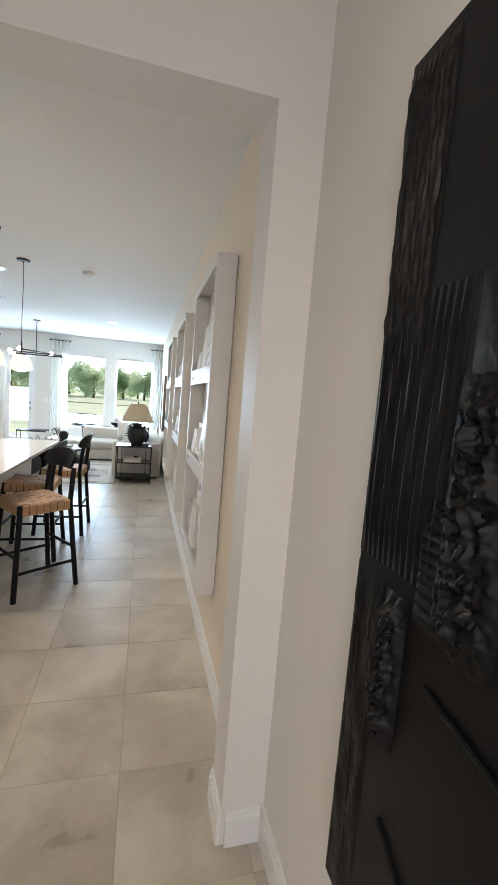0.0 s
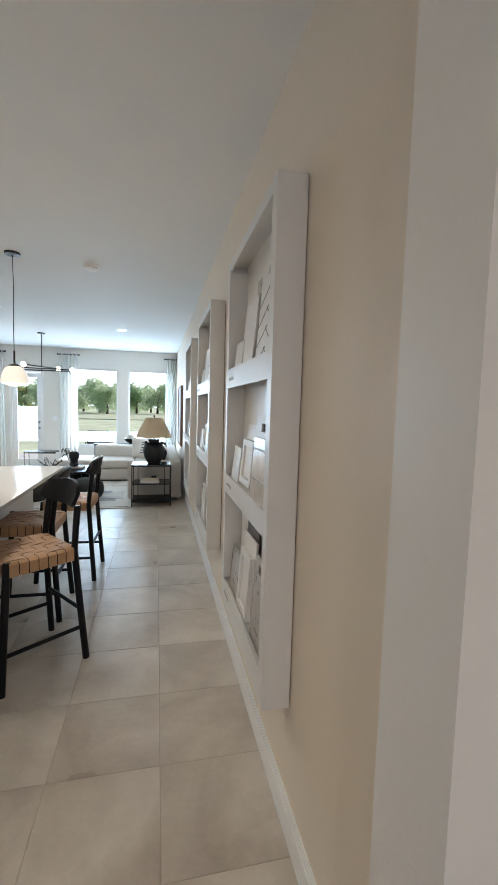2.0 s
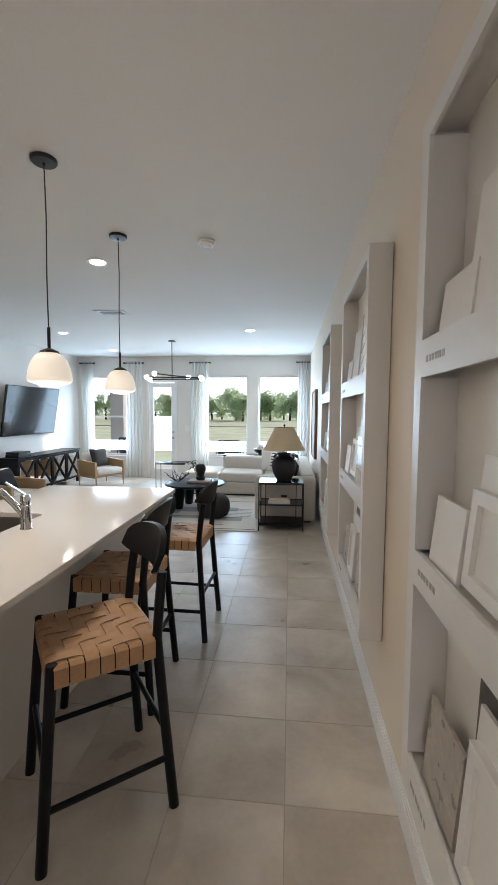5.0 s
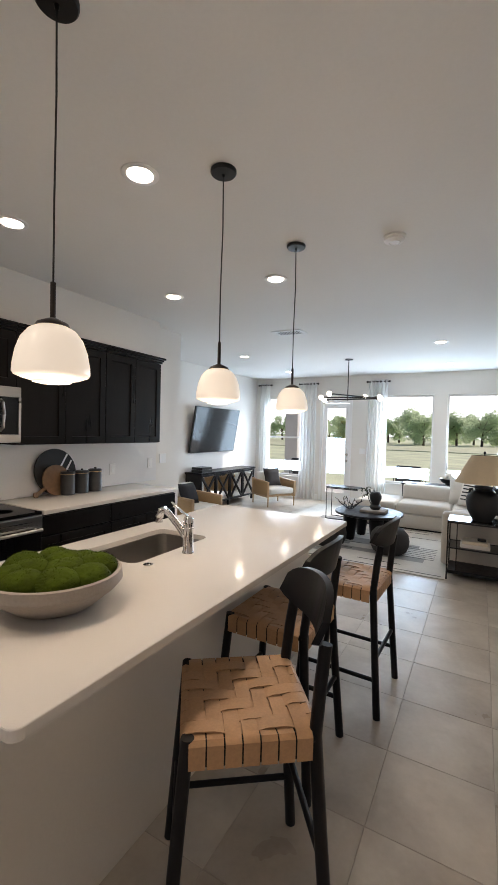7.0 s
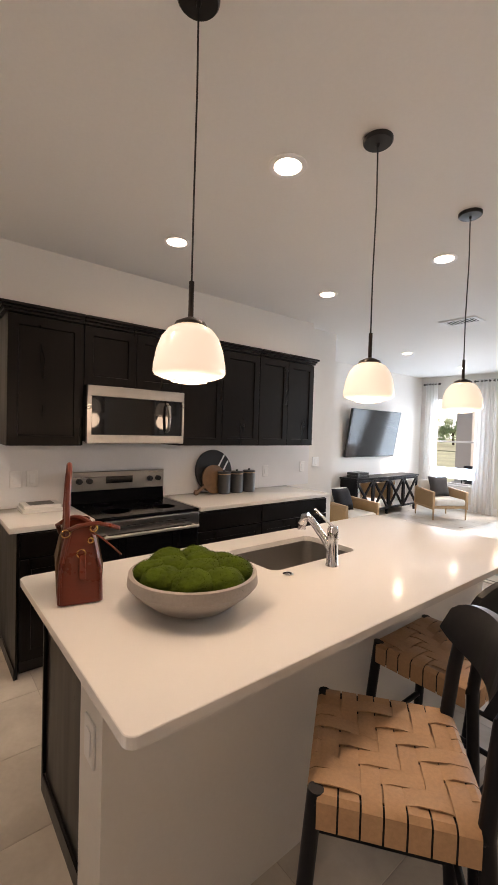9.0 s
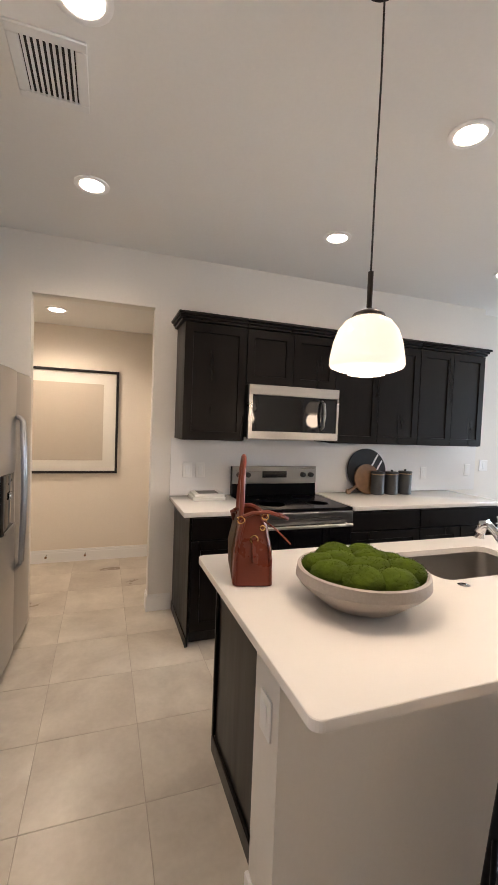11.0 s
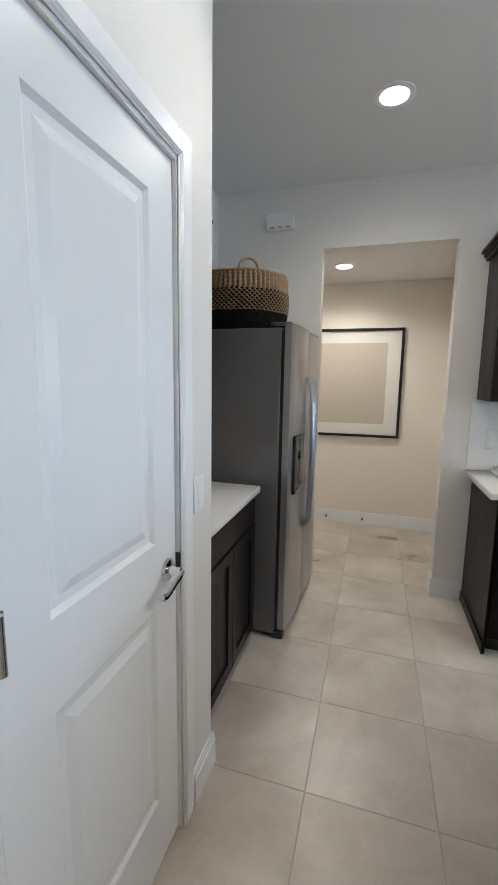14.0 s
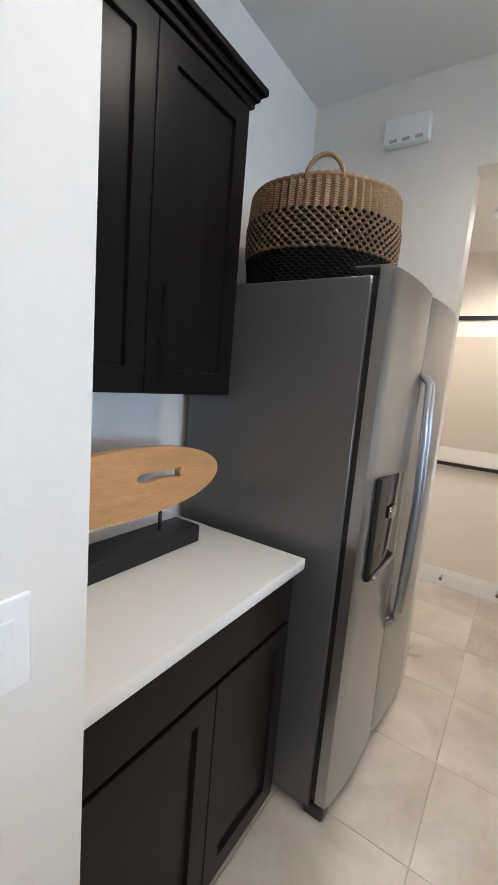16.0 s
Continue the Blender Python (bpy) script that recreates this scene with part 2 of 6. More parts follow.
GLASS, gnt, gb = material("window_glass")
gb.inputs["Base Color"].default_value = (1, 1, 1, 1)
gb.inputs["Transmission Weight"].default_value = 1.0
gb.inputs["Roughness"].default_value = 0.0
gb.inputs["IOR"].default_value = 1.02

# sheer curtain: half see-through cloth
SHEER, snt, sb = material("sheer_cloth")
sn, sl = snt.nodes, snt.links
sb.inputs["Base Color"].default_value = (0.85, 0.85, 0.84, 1)
sb.inputs["Roughness"].default_value = 0.9
trl = sn.new("ShaderNodeBsdfTranslucent")
trl.inputs[0].default_value = (0.85, 0.85, 0.84, 1)
mx = sn.new("ShaderNodeMixShader")
mx.inputs[0].default_value = 0.5
tp = sn.new("ShaderNodeBsdfTransparent")
mx2 = sn.new("ShaderNodeMixShader")
mx2.inputs[0].default_value = 0.25
sl.new(sb.outputs[0], mx.inputs[1])
sl.new(trl.outputs[0], mx.inputs[2])
sl.new(mx.outputs[0], mx2.inputs[1])
sl.new(tp.outputs[0], mx2.inputs[2])
sl.new(mx2.outputs[0], sn["Material Output"].inputs[0])


# ---- mesh helpers ----
ORIGIN = {}


def thing(name, at=(0, 0, 0), label="", category="", group="", turn=0.0, local=False):
    """An Empty at the base of a thing. Parts are given in world places, or in the thing's own when local."""
    ob = new(name)
    ob.empty_display_size = 0.1
    ob.matrix_world = pose(*at, 0, 0, turn)
    ORIGIN[ob.name] = Vector((0, 0, 0)) if local else Vector(at)
    return tagged(ob, label, category, group)


def mesh_of(bm, name, mat, smooth):
    me = bpy.data.meshes.new(name)
    bmesh.ops.recalc_face_normals(bm, faces=bm.faces[:])
    bm.to_mesh(me)
    bm.free()
    me.materials.append(mat)
    if smooth:
        me.polygons.foreach_set("use_smooth", [True] * len(me.polygons))
        me.set_sharp_from_angle(angle=radians(40))
    return me


def part(name, bm, mat, parent, label="", smooth=True):
    """Links a bmesh as one mesh under a thing or part."""
    shift = ORIGIN[parent.name]
    if shift.length:
        bmesh.ops.translate(bm, vec=-shift, verts=bm.verts[:])
    ob = new(name, mesh_of(bm, name, mat, smooth))
    ob.parent = parent
    ORIGIN[ob.name] = shift
    return tagged(ob, label)


def solo(name, bm, mat, label="", category="", group="", kind="", smooth=True):
    """A thing or piece of the setting that is one mesh."""
    ob = new(name, mesh_of(bm, name, mat, smooth))
    ORIGIN[ob.name] = Vector((0, 0, 0))
    return tagged(ob, label, category, group, kind)


def B():
    return bmesh.new()


def bx(bm, x0, x1, y0, y1, z0, z1, r=0.0, seg=1):
    x0, x1, y0, y1, z0, z1 = min(x0, x1), max(x0, x1), min(y0, y1), max(y0, y1), min(z0, z1), max(z0, z1)
    v = bmesh.ops.create_cube(bm, size=1)["verts"]
    for p in v:
        p.co = Vector((x1 if p.co.x > 0 else x0, y1 if p.co.y > 0 else y0, z1 if p.co.z > 0 else z0))
    if r > 0:
        e = {e for p in v for e in p.link_edges}
        bmesh.ops.bevel(bm, geom=list(e), offset=r, segments=seg, affect="EDGES", profile=0.5)
    return bm


def obox(bm, a, b, w, h, r=0.0):
    """A bar of width w and height h from a to b."""
    a, b = Vector(a), Vector(b)
    d = b - a
    v = bmesh.ops.create_cube(bm, size=1)["verts"]
    q = d.to_track_quat("X", "Z").to_matrix().to_4x4()
    m = Matrix.Translation((a + b) / 2) @ q @ Matrix.Diagonal((d.length, w, h, 1))
    bmesh.ops.transform(bm, matrix=m, verts=v)
    if r > 0:
        e = {e for p in v for e in p.link_edges}
        bmesh.ops.bevel(bm, geom=list(e), offset=r, segments=1, affect="EDGES", profile=0.5)
    return bm


def rod(bm, a, b, r0, r1=None, seg=12):
    a, b = Vector(a), Vector(b)
    d = b - a
    m = Matrix.Translation((a + b) / 2) @ d.to_track_quat("Z", "Y").to_matrix().to_4x4()
    bmesh.ops.create_cone(bm, cap_ends=True, segments=seg, radius1=r0, radius2=r0 if r1 is None else r1, depth=d.length, matrix=m)
    return bm


def lathe(bm, prof, at=(0, 0, 0), seg=24):
    """Turns a profile of (radius, height) about an upright axis."""
    rings = []
    for r, z in prof:
        rings.append([bm.verts.new((at[0] + r * math.cos(2 * math.pi * i / seg), at[1] + r * math.sin(2 * math.pi * i / seg), at[2] + z)) for i in range(seg)])
    for a, b in zip(rings, rings[1:]):
        for i in range(seg):
            bm.faces.new((a[i], a[(i + 1) % seg], b[(i + 1) % seg], b[i]))
    if prof[0][0] > 0:
        bm.faces.new(rings[0][::-1])
    if prof[-1][0] > 0:
        bm.faces.new(rings[-1])
    return bm


def tube(bm, pts, r, seg=8):
    """A round bar along points."""
    pts = [Vector(p) for p in pts]
    rings = []
    up = Vector((0.13, 0.21, 0.97))
    for i, p in enumerate(pts):
        d = (pts[min(i + 1, len(pts) - 1)] - pts[max(i - 1, 0)]).normalized()
        u = d.cross(up)
        if u.length < 0.05:
            u = d.cross(Vector((1, 0, 0)))
        u.normalize()
        w = d.cross(u)
        rings.append([bm.verts.new(p + r * (math.cos(2 * math.pi * k / seg) * u + math.sin(2 * math.pi * k / seg) * w)) for k in range(seg)])
    for a, b in zip(rings, rings[1:]):
        for k in range(seg):
            bm.faces.new((a[k], a[(k + 1) % seg], b[(k + 1) % seg], b[k]))
    bm.faces.new(rings[0][::-1])
    bm.faces.new(rings[-1])
    return bm


def cushion(bm, x0, x1, y0, y1, z0, z1, r=0.06, n=3):
    """A stuffed block with soft edges."""
    return bx(bm, x0, x1, y0, y1, z0, z1, min(r, (x1 - x0) / 2.1, (y1 - y0) / 2.1, (z1 - z0) / 2.1), n)


def pillow(bm, w, h, d, m, n=10):
    """A square pillow, plump in the middle, at the pose m."""
    for side in (1, -1):
        g = [[None] * (n + 1) for _ in range(n + 1)]
        for i in range(n + 1):
            for j in range(n + 1):
                u, v = 2 * i / n - 1, 2 * j / n - 1
                k = (1 - u ** 4) * (1 - v ** 4)
                pinch = 1 - 0.06 * (1 - abs(u * v))
                g[i][j] = bm.verts.new(m @ Vector((u * w / 2 * pinch, side * d / 2 * k ** 0.6, v * h / 2 * pinch)))
        for i in range(n):
            for j in range(n):
                bm.faces.new((g[i][j], g[i + 1][j], g[i + 1][j + 1], g[i][j + 1]))
    bmesh.ops.remove_doubles(bm, verts=bm.verts[:], dist=0.0008)
    return bm


def shaker(bm, a0, a1, z0, z1, face, axis, out, stile=0.06):
    """A framed door with a sunk field, one closed shape, in the plane face of axis x or y; out: the side it faces."""
    g, t = 0.0015, 0.02 * out
    a0, a1, z0, z1 = a0 + g, a1 - g, z0 + g, z1 - g
    rings = []
    for inset, dep in ((0, 0), (0, t * 0.93), (0.0015, t), (stile, t), (stile + 0.004, t * 0.5)):
        ring = []
        for a, z in ((a0 + inset, z0 + inset), (a1 - inset, z0 + inset), (a1 - inset, z1 - inset), (a0 + inset, z1 - inset)):
            ring.append(bm.verts.new((face + dep, a, z) if axis == "x" else (a, face + dep, z)))
        rings.append(ring)
    for p, q in zip(rings, rings[1:]):
        for k in range(4):
            bm.faces.new((p[k], p[(k + 1) % 4], q[(k + 1) % 4], q[k]))
    bm.faces.new(rings[0])
    bm.faces.new(rings[-1])
    return bm


# ---- structure ----
def wall(name, boxes, label, paint=None):
    bm = B()
    for b in boxes:
        bx(bm, *b)
    return solo(name, bm, paint or WALL, label, "wall", kind="structure", smooth=False)


floor = solo("floor", bx(B(), -7.0, 0.24, -4.6, FAR + 0.02, -0.12, -0.002), GROUT, "grey-beige grout bed of the tiled floor", "floor", kind="structure", smooth=False)
solo("ceiling", bx(B(), LEFT - 0.12, 0.24, -4.6, FAR, CEIL, CEIL + 0.12), CEILP, "white lightly textured painted ceiling", "ceiling", kind="structure", smooth=False)
wall("wall_entry_east", [(0.10, 0.22, -4.6, -1.455, 0, CEIL)], "warm white painted entry wall")
wall("wall_east", [(EW, 0.165, -1.28, FAR, 0, CEIL)], "long painted plaster wall, warm lamplight put into its beige", WALLWARMLIT)
WIN = [(-5.02, -4.08, 0.50, HEAD), (-2.37, -1.335, 0.52, HEAD), (-1.10, -0.18, 0.52, HEAD)]
DOORX = (-3.62, -3.02, 2.20)
fw = []
cuts = sorted([(a, b, z0, z1) for a, b, z0, z1 in WIN] + [(DOORX[0], DOORX[1], 0, DOORX[2])])
xx = LEFT - 0.12
for a, b, z0, z1 in cuts:
    fw.append((xx, a, FAR, FAR + 0.15, 0, CEIL))
    fw.append((a, b, FAR, FAR + 0.15, z1, CEIL))
    if z0 > 0:
        fw.append((a, b, FAR, FAR + 0.15, 0, z0))
    xx = b
fw.append((xx, 0.165, FAR, FAR + 0.15, 0, CEIL))
wall("wall_north", fw, "white painted wall with tall windows and a patio door")
wall("wall_west", [(LEFT - 0.12, LEFT, 3.87, FAR, 0, CEIL)], "white painted living room side wall")
wall("wall_kitchen", [(KW - 0.12, KW, -1.66, -0.897, 0, CEIL), (KW - 0.12, KW, -0.897, -0.048, 2.368, CEIL), (KW - 0.12, KW, -0.048, 3.29, 0, CEIL),
                      (KW - 0.27, KW - 0.15, 3.29, 3.75, 0, CEIL), (KW - 0.15, KW - 0.12, 3.17, 3.29, 0, CEIL), (LEFT - 0.12, KW - 0.15, 3.75, 3.87, 0, CEIL)], "white painted kitchen wall with an open doorway")
wall("wall_south", [(KW - 0.12, -1.22, -1.78, -1.66, 0, CEIL)], "white painted wall behind the refrigerator")
PY = -1.03
wall("wall_pantry", [(-2.195, -1.962, PY - 0.11, PY, 0, CEIL), (-1.962, -1.297, PY - 0.11, PY, 2.05, CEIL), (-1.297, -1.22, PY - 0.11, PY, 0, CEIL),
                     (-2.195, -2.085, -1.66, PY - 0.11, 0, CEIL), (-1.33, -1.22, -4.6, PY - 0.11, 0, CEIL)], "white painted pantry wall round a closed door")
# the last three boxes frame an unseen opening, added to let light in
wall("wall_entry", [(-0.052, 0.22, -1.455, -1.28, 0, CEIL), (-1.22, -0.052, -1.455, -1.28, 2.414, CEIL), (-1.33, -1.05, -4.6, -4.48, 0, CEIL), (-0.2, 0.10, -4.6, -4.48, 0, CEIL), (-1.05, -0.2, -4.6, -4.48, 2.4, CEIL)], "white painted opening with a square header")
wall("wall_hall", [(-5.36, -5.24, -1.95, 0.60, 0, 2.44), (-5.24, KW - 0.12, 0.14, 0.26, 0, 2.44), (-5.24, KW - 0.12, -1.95, -1.83, 0, 2.44)], "painted hallway walls, warmth of the hall lamp put into the cream", HALLWARMLIT)
solo("ceiling_hall", bx(B(), -5.36, KW - 0.12, -1.95, 0.60, 2.44, 2.56), CEILP, "white painted low hallway ceiling", "ceiling", kind="structure", smooth=False)


def baseboard(p0, p1, nx, ny, h=0.13):
    """A stepped board along a wall from p0 to p1, proud along (nx, ny)."""
    bm = B()
    for t, z0, z1 in ((0.014, 0, h - 0.03), (0.010, h - 0.03, h - 0.012), (0.006, h - 0.012, h)):
        bx(bm, min(p0[0], p1[0], p0[0] + nx * t, p1[0] + nx * t), max(p0[0], p1[0], p0[0] + nx * t, p1[0] + nx * t),
           min(p0[1], p1[1], p0[1] + ny * t, p1[1] + ny * t), max(p0[1], p1[1], p0[1] + ny * t, p1[1] + ny * t), z0, z1)
    solo("baseboard", bm, TRIM, "white painted baseboard along the wall", "baseboard", kind="structure", smooth=False)


for p0, p1, nx, ny in (((EW, -1.266), (EW, FAR), -1, 0), ((0.10, -4.48), (0.10, -1.455), -1, 0), ((-0.052, -1.455), (-0.052, -1.28), -1, 0), ((-0.052, -1.28), (EW - 0.014, -1.28), 0, 1), ((-0.038, -1.455), (0.086, -1.455), 0, -1),
                       ((-2.209, PY), (-2.027, PY), 0, 1), ((-2.195, -1.05), (-2.195, PY), -1, 0), ((-1.24, PY), (-1.22, PY), 0, 1),
                       ((KW, -0.048), (KW, 0.13), 1, 0), ((KW + 0.014, -0.048), (KW - 0.12, -0.048), 0, -1),
                       ((-5.24, -1.83), (-5.24, 0.14), 1, 0), ((LEFT, 3.87), (LEFT, FAR), 1, 0), ((LEFT, FAR), (-3.70, FAR), 0, -1), ((-2.94, FAR), (EW, FAR), 0, -1),
                       ((-5.24, 0.14), (-4.95, 0.14), 0, -1), ((KW - 0.15, 3.29), (KW - 0.15, 3.75), 1, 0)):
    baseboard(p0, p1, nx, ny)


def window_at(i, x0, x1, z0, z1):
    th = thing("window_%d" % i, ((x0 + x1) / 2, FAR + 0.06, z0), "white vinyl window with a sliding lower sash" if i == 1 else "white vinyl fixed window with one clear pane", "window")
    th["kind"] = "structure"
    y0, y1 = FAR + 0.05, FAR + 0.11
    bm = B()
    f = 0.035
    bx(bm, x0, x0 + f, y0, y1, z0, z1, 0.003)
    bx(bm, x1 - f, x1, y0, y1, z0, z1, 0.003)
    bx(bm, x0 + f, x1 - f, y0, y1, z1 - f, z1, 0.003)
    bx(bm, x0 + f, x1 - f, y0, y1, z0, z0 + f, 0.003)
    part("window_frame", bm, TRIM, th)
    zm = z0 + 0.49 * (z1 - z0)
    if i > 1:
        p = part("pane", bx(B(), x0 + f, x1 - f, FAR + 0.078, FAR + 0.082, z0 + f, z1 - f), GLASS, th, smooth=False)
        p.visible_shadow = False
        part("window_sill", bx(B(), x0 - 0.02, x1 + 0.02, FAR - 0.03, FAR + 0.05, z0 - 0.025, z0, 0.004), TRIM, th)
        return
    part("meeting_rail", bx(B(), x0 + f, x1 - f, y0 + 0.005, y1 - 0.01, zm - 0.02, zm + 0.02, 0.003), TRIM, th)
    for a, b in ((z0 + f, zm - 0.02), (zm + 0.02, z1 - f)):
        p = part("pane", bx(B(), x0 + f, x1 - f, FAR + 0.078, FAR + 0.082, a, b), GLASS, th, smooth=False)
        p.visible_shadow = False
    part("window_sill", bx(B(), x0 - 0.02, x1 + 0.02, FAR - 0.03, FAR + 0.05, z0 - 0.025, z0, 0.004), TRIM, th)


for i, w in enumerate(WIN):
    window_at(i + 1, *w)

# patio door
x0, x1, z1 = DOORX
pd = thing("door_2", ((x0 + x1) / 2, FAR + 0.06, 0), "closed white patio door with one tall glass pane", "door")
pd["kind"] = "structure"
bm = B()
for a, b, c, d in ((x0 + 0.01, x0 + 0.09, 0.01, z1 - 0.02), (x1 - 0.09, x1 - 0.01, 0.01, z1 - 0.02), (x0 + 0.09, x1 - 0.09, z1 - 0.12, z1 - 0.02), (x0 + 0.09, x1 - 0.09, 0.01, 0.20)):
    bx(bm, a, b, FAR + 0.03, FAR + 0.075, c, d, 0.003)
part("door_leaf", bm, DOORP, pd)
pn = part("pane", bx(B(), x0 + 0.09, x1 - 0.09, FAR + 0.05, FAR + 0.055, 0.20, z1 - 0.12), GLASS, pd, smooth=False)
pn.visible_shadow = False
bm = B()
for a, b, c, d in ((x0 - 0.06, x0, 0, z1 + 0.06), (x1, x1 + 0.06, 0, z1 + 0.06), (x0, x1, z1, z1 + 0.06)):
    bx(bm, a, b, FAR - 0.016, FAR - 0.0005, c, d, 0.004)
part("casing", bm, TRIM, pd)
hb = part("door_handle", rod(rod(B(), (x1 - 0.05, FAR + 0.03, 0.92), (x1 - 0.05, FAR - 0.02, 0.92), 0.028, 0.02), (x1 - 0.04, FAR - 0.03, 0.92), (x1 - 0.17, FAR - 0.03, 0.925), 0.009), NICKEL, pd, "satin nickel lever")
part("deadbolt", rod(B(), (x1 - 0.05, FAR + 0.03, 1.06), (x1 - 0.05, FAR - 0.005, 1.06), 0.03, 0.026), NICKEL, pd)

# pantry door
dr = thing("door_1", (-1.70, PY, 0), "closed white two-panel pantry door with chrome lever", "door")
dr["kind"] = "structure"
DX0, DX1, DZ = -2.03, -1.42, 2.03


def moulded(bm, a0, a1, z0, z1, y):
    """A raised field with a sloping border, sunk into a door face at y."""
    rings = []
    for inset, dep in ((0, 0), (0.012, -0.009), (0.030, -0.009), (0.055, -0.001), (0.06, -0.001)):
        rings.append([bm.verts.new((a, y + dep, z)) for a, z in ((a0 + inset, z0 + inset), (a1 - inset, z0 + inset), (a1 - inset, z1 - inset), (a0 + inset, z1 - inset))])
    for p, q in zip(rings, rings[1:]):
        for k in range(4):
            bm.faces.new((p[k], p[(k + 1) % 4], q[(k + 1) % 4], q[k]))
    bm.faces.new(rings[-1])


bm = B()
yf = PY - 0.012
S = 0.118
bx(bm, DX0, DX0 + S, yf - 0.035, yf, 0.012, DZ)
bx(bm, DX1 - S, DX1, yf - 0.035, yf, 0.012, DZ)
for a, b in ((0.012, 0.235), (0.84, 1.028), (1.915, DZ)):
    bx(bm, DX0 + S, DX1 - S, yf - 0.035, yf, a, b)
for a, b in ((0.235, 0.84), (1.028, 1.915)):
    moulded(bm, DX0 + S, DX1 - S, a, b, yf)
leaf = part("door_leaf", bm, DOORP, dr, smooth=False)
bm = B()
for k, (w, t) in enumerate(((0.085, 0.008), (0.068, 0.012), (0.030, 0.015))):
    e = 0.004 * k
    for a, b, c, d in ((-2.05 - w + 0.02, -2.037 - e, 0.0005 * k, 2.03 + w), (-1.398 + e, -1.385 + w - 0.02, 0.0005 * k, 2.03 + w), (-2.037 - e, -1.398 + e, 2.043 + e, 2.03 + w - 0.0005)):
        bx(bm, a, b, PY + 0.0005 + 0.0002 * k, PY + t, c, d, 0.003)
part("casing", bm, TRIM, dr)
bm = B()
bx(bm, -2.0495, -2.033, PY - 0.10, PY - 0.0005, 0, 2.049)
bx(bm, -2.033, -2.018, PY - 0.10, PY - 0.048, 0, 2.033)
bx(bm, -1.417, -1.3855, PY - 0.10, PY - 0.0005, 0, 2.049)
bx(bm, -2.033, -1.417, PY - 0.10, PY - 0.0005, 2.033, 2.049)
bx(bm, -2.018, -1.417, PY - 0.10, PY - 0.048, 2.018, 2.033)
part("jamb", bm, TRIM, dr)
for z in (0.22, 1.06, 1.80):
    part("hinge", rod(bx(B(), -1.432, -1.402, PY - 0.012, PY + 0.001, z - 0.05, z + 0.05), (-1.418, PY + 0.006, z - 0.05), (-1.418, PY + 0.006, z + 0.05), 0.008), NICKEL, dr, "satin nickel hinge")
h = B()
lathe_m = Matrix.Translation((-1.975, yf, 0.93)) @ Matrix.Rotation(radians(-90), 4, "X")
lathe(h, [(0.033, 0), (0.034, 0.004), (0.030, 0.010), (0.014, 0.014), (0.012, 0.045)])
bmesh.ops.transform(h, matrix=lathe_m, verts=h.verts[:])
tube(h, [(-1.975, yf + 0.048, 0.93), (-1.95, yf + 0.052, 0.928), (-1.92, yf + 0.05, 0.918), (-1.895, yf + 0.048, 0.905), (-1.875, yf + 0.047, 0.903), (-1.858, yf + 0.047, 0.912)], 0.009)
part("door_handle", h, CHROME, dr, "polished chrome lever")
part("strike", bx(B(), -2.034, -2.0305, PY - 0.03, PY + 0.002, 0.90, 0.96), BRONZE, dr)
dr.location.x += 0.088

# hallway door, mostly hidden
hd = thing("door_3", (-4.5, 0.13, 0), "white hallway door with nickel hinges", "door")
hd["kind"] = "structure"
part("door_leaf", bx(B(), -4.93, -4.20, 0.116, 0.136, 0.01, 2.03, 0.002), DOORP, hd)
bm = B()
bx(bm, -4.20, -4.14, 0.122, 0.1395, 0, 2.09, 0.004)
bx(bm, -4.99, -4.93, 0.122, 0.1395, 0, 2.09, 0.004)
bx(bm, -4.93, -4.20, 0.122, 0.1395, 2.03, 2.09, 0.004)
part("casing", bm, TRIM, hd)
for z in (0.22, 1.06, 1.80):
    part("hinge", rod(B(), (-4.20, 0.108, z - 0.05), (-4.20, 0.108, z + 0.05), 0.009), NICKEL, hd)

# ---- kitchen ----
def upper_unit(y0, y1, z0, z1, doors):
    """A wall cabinet on the kitchen wall, its doors facing the room."""
    f = -3.555
    th = thing("wall_cabinet", (KW, (y0 + y1) / 2, z0), "espresso-stained wall cabinet with shaker doors, closed", "cabinet", "kitchen wall cabinets")
    part("body", bx(B(), KW + 0.001, f, y0 + 0.001, y1 - 0.001, z0, z1, 0.002), ESPRESSO, th)
    w = (y1 - y0) / doors
    for i in range(doors):
        part("door", shaker(B(), y0 + i * w, y0 + (i + 1) * w, z0 + 0.002, z1 - 0.01, f + 0.0005, "x", 1), ESPRESSO, th)
    bm = B()
    for t, a, b in ((0.022, z1 - 0.001, z1 + 0.02), (0.034, z1 + 0.02, z1 + 0.04), (0.05, z1 + 0.04, z1 + 0.06)):
        bx(bm, KW + 0.001, f + t, y0 - (t if y0 < 0.2 else 0) + 0.0005, y1 + (t if y1 > 2.9 else 0) - 0.0005, a, b, 0.003)
    part("cornice", bm, ESPRESSO, th)


UZ0, UZ1 = 1.375, 2.222
for y0, y1, z0, n in ((0.125, 0.592, UZ0, 1), (0.594, 1.358, 1.804, 2), (1.360, 2.20, UZ0, 2), (2.202, 2.945, UZ0, 2)):
    upper_unit(y0, y1, z0, UZ1, n)


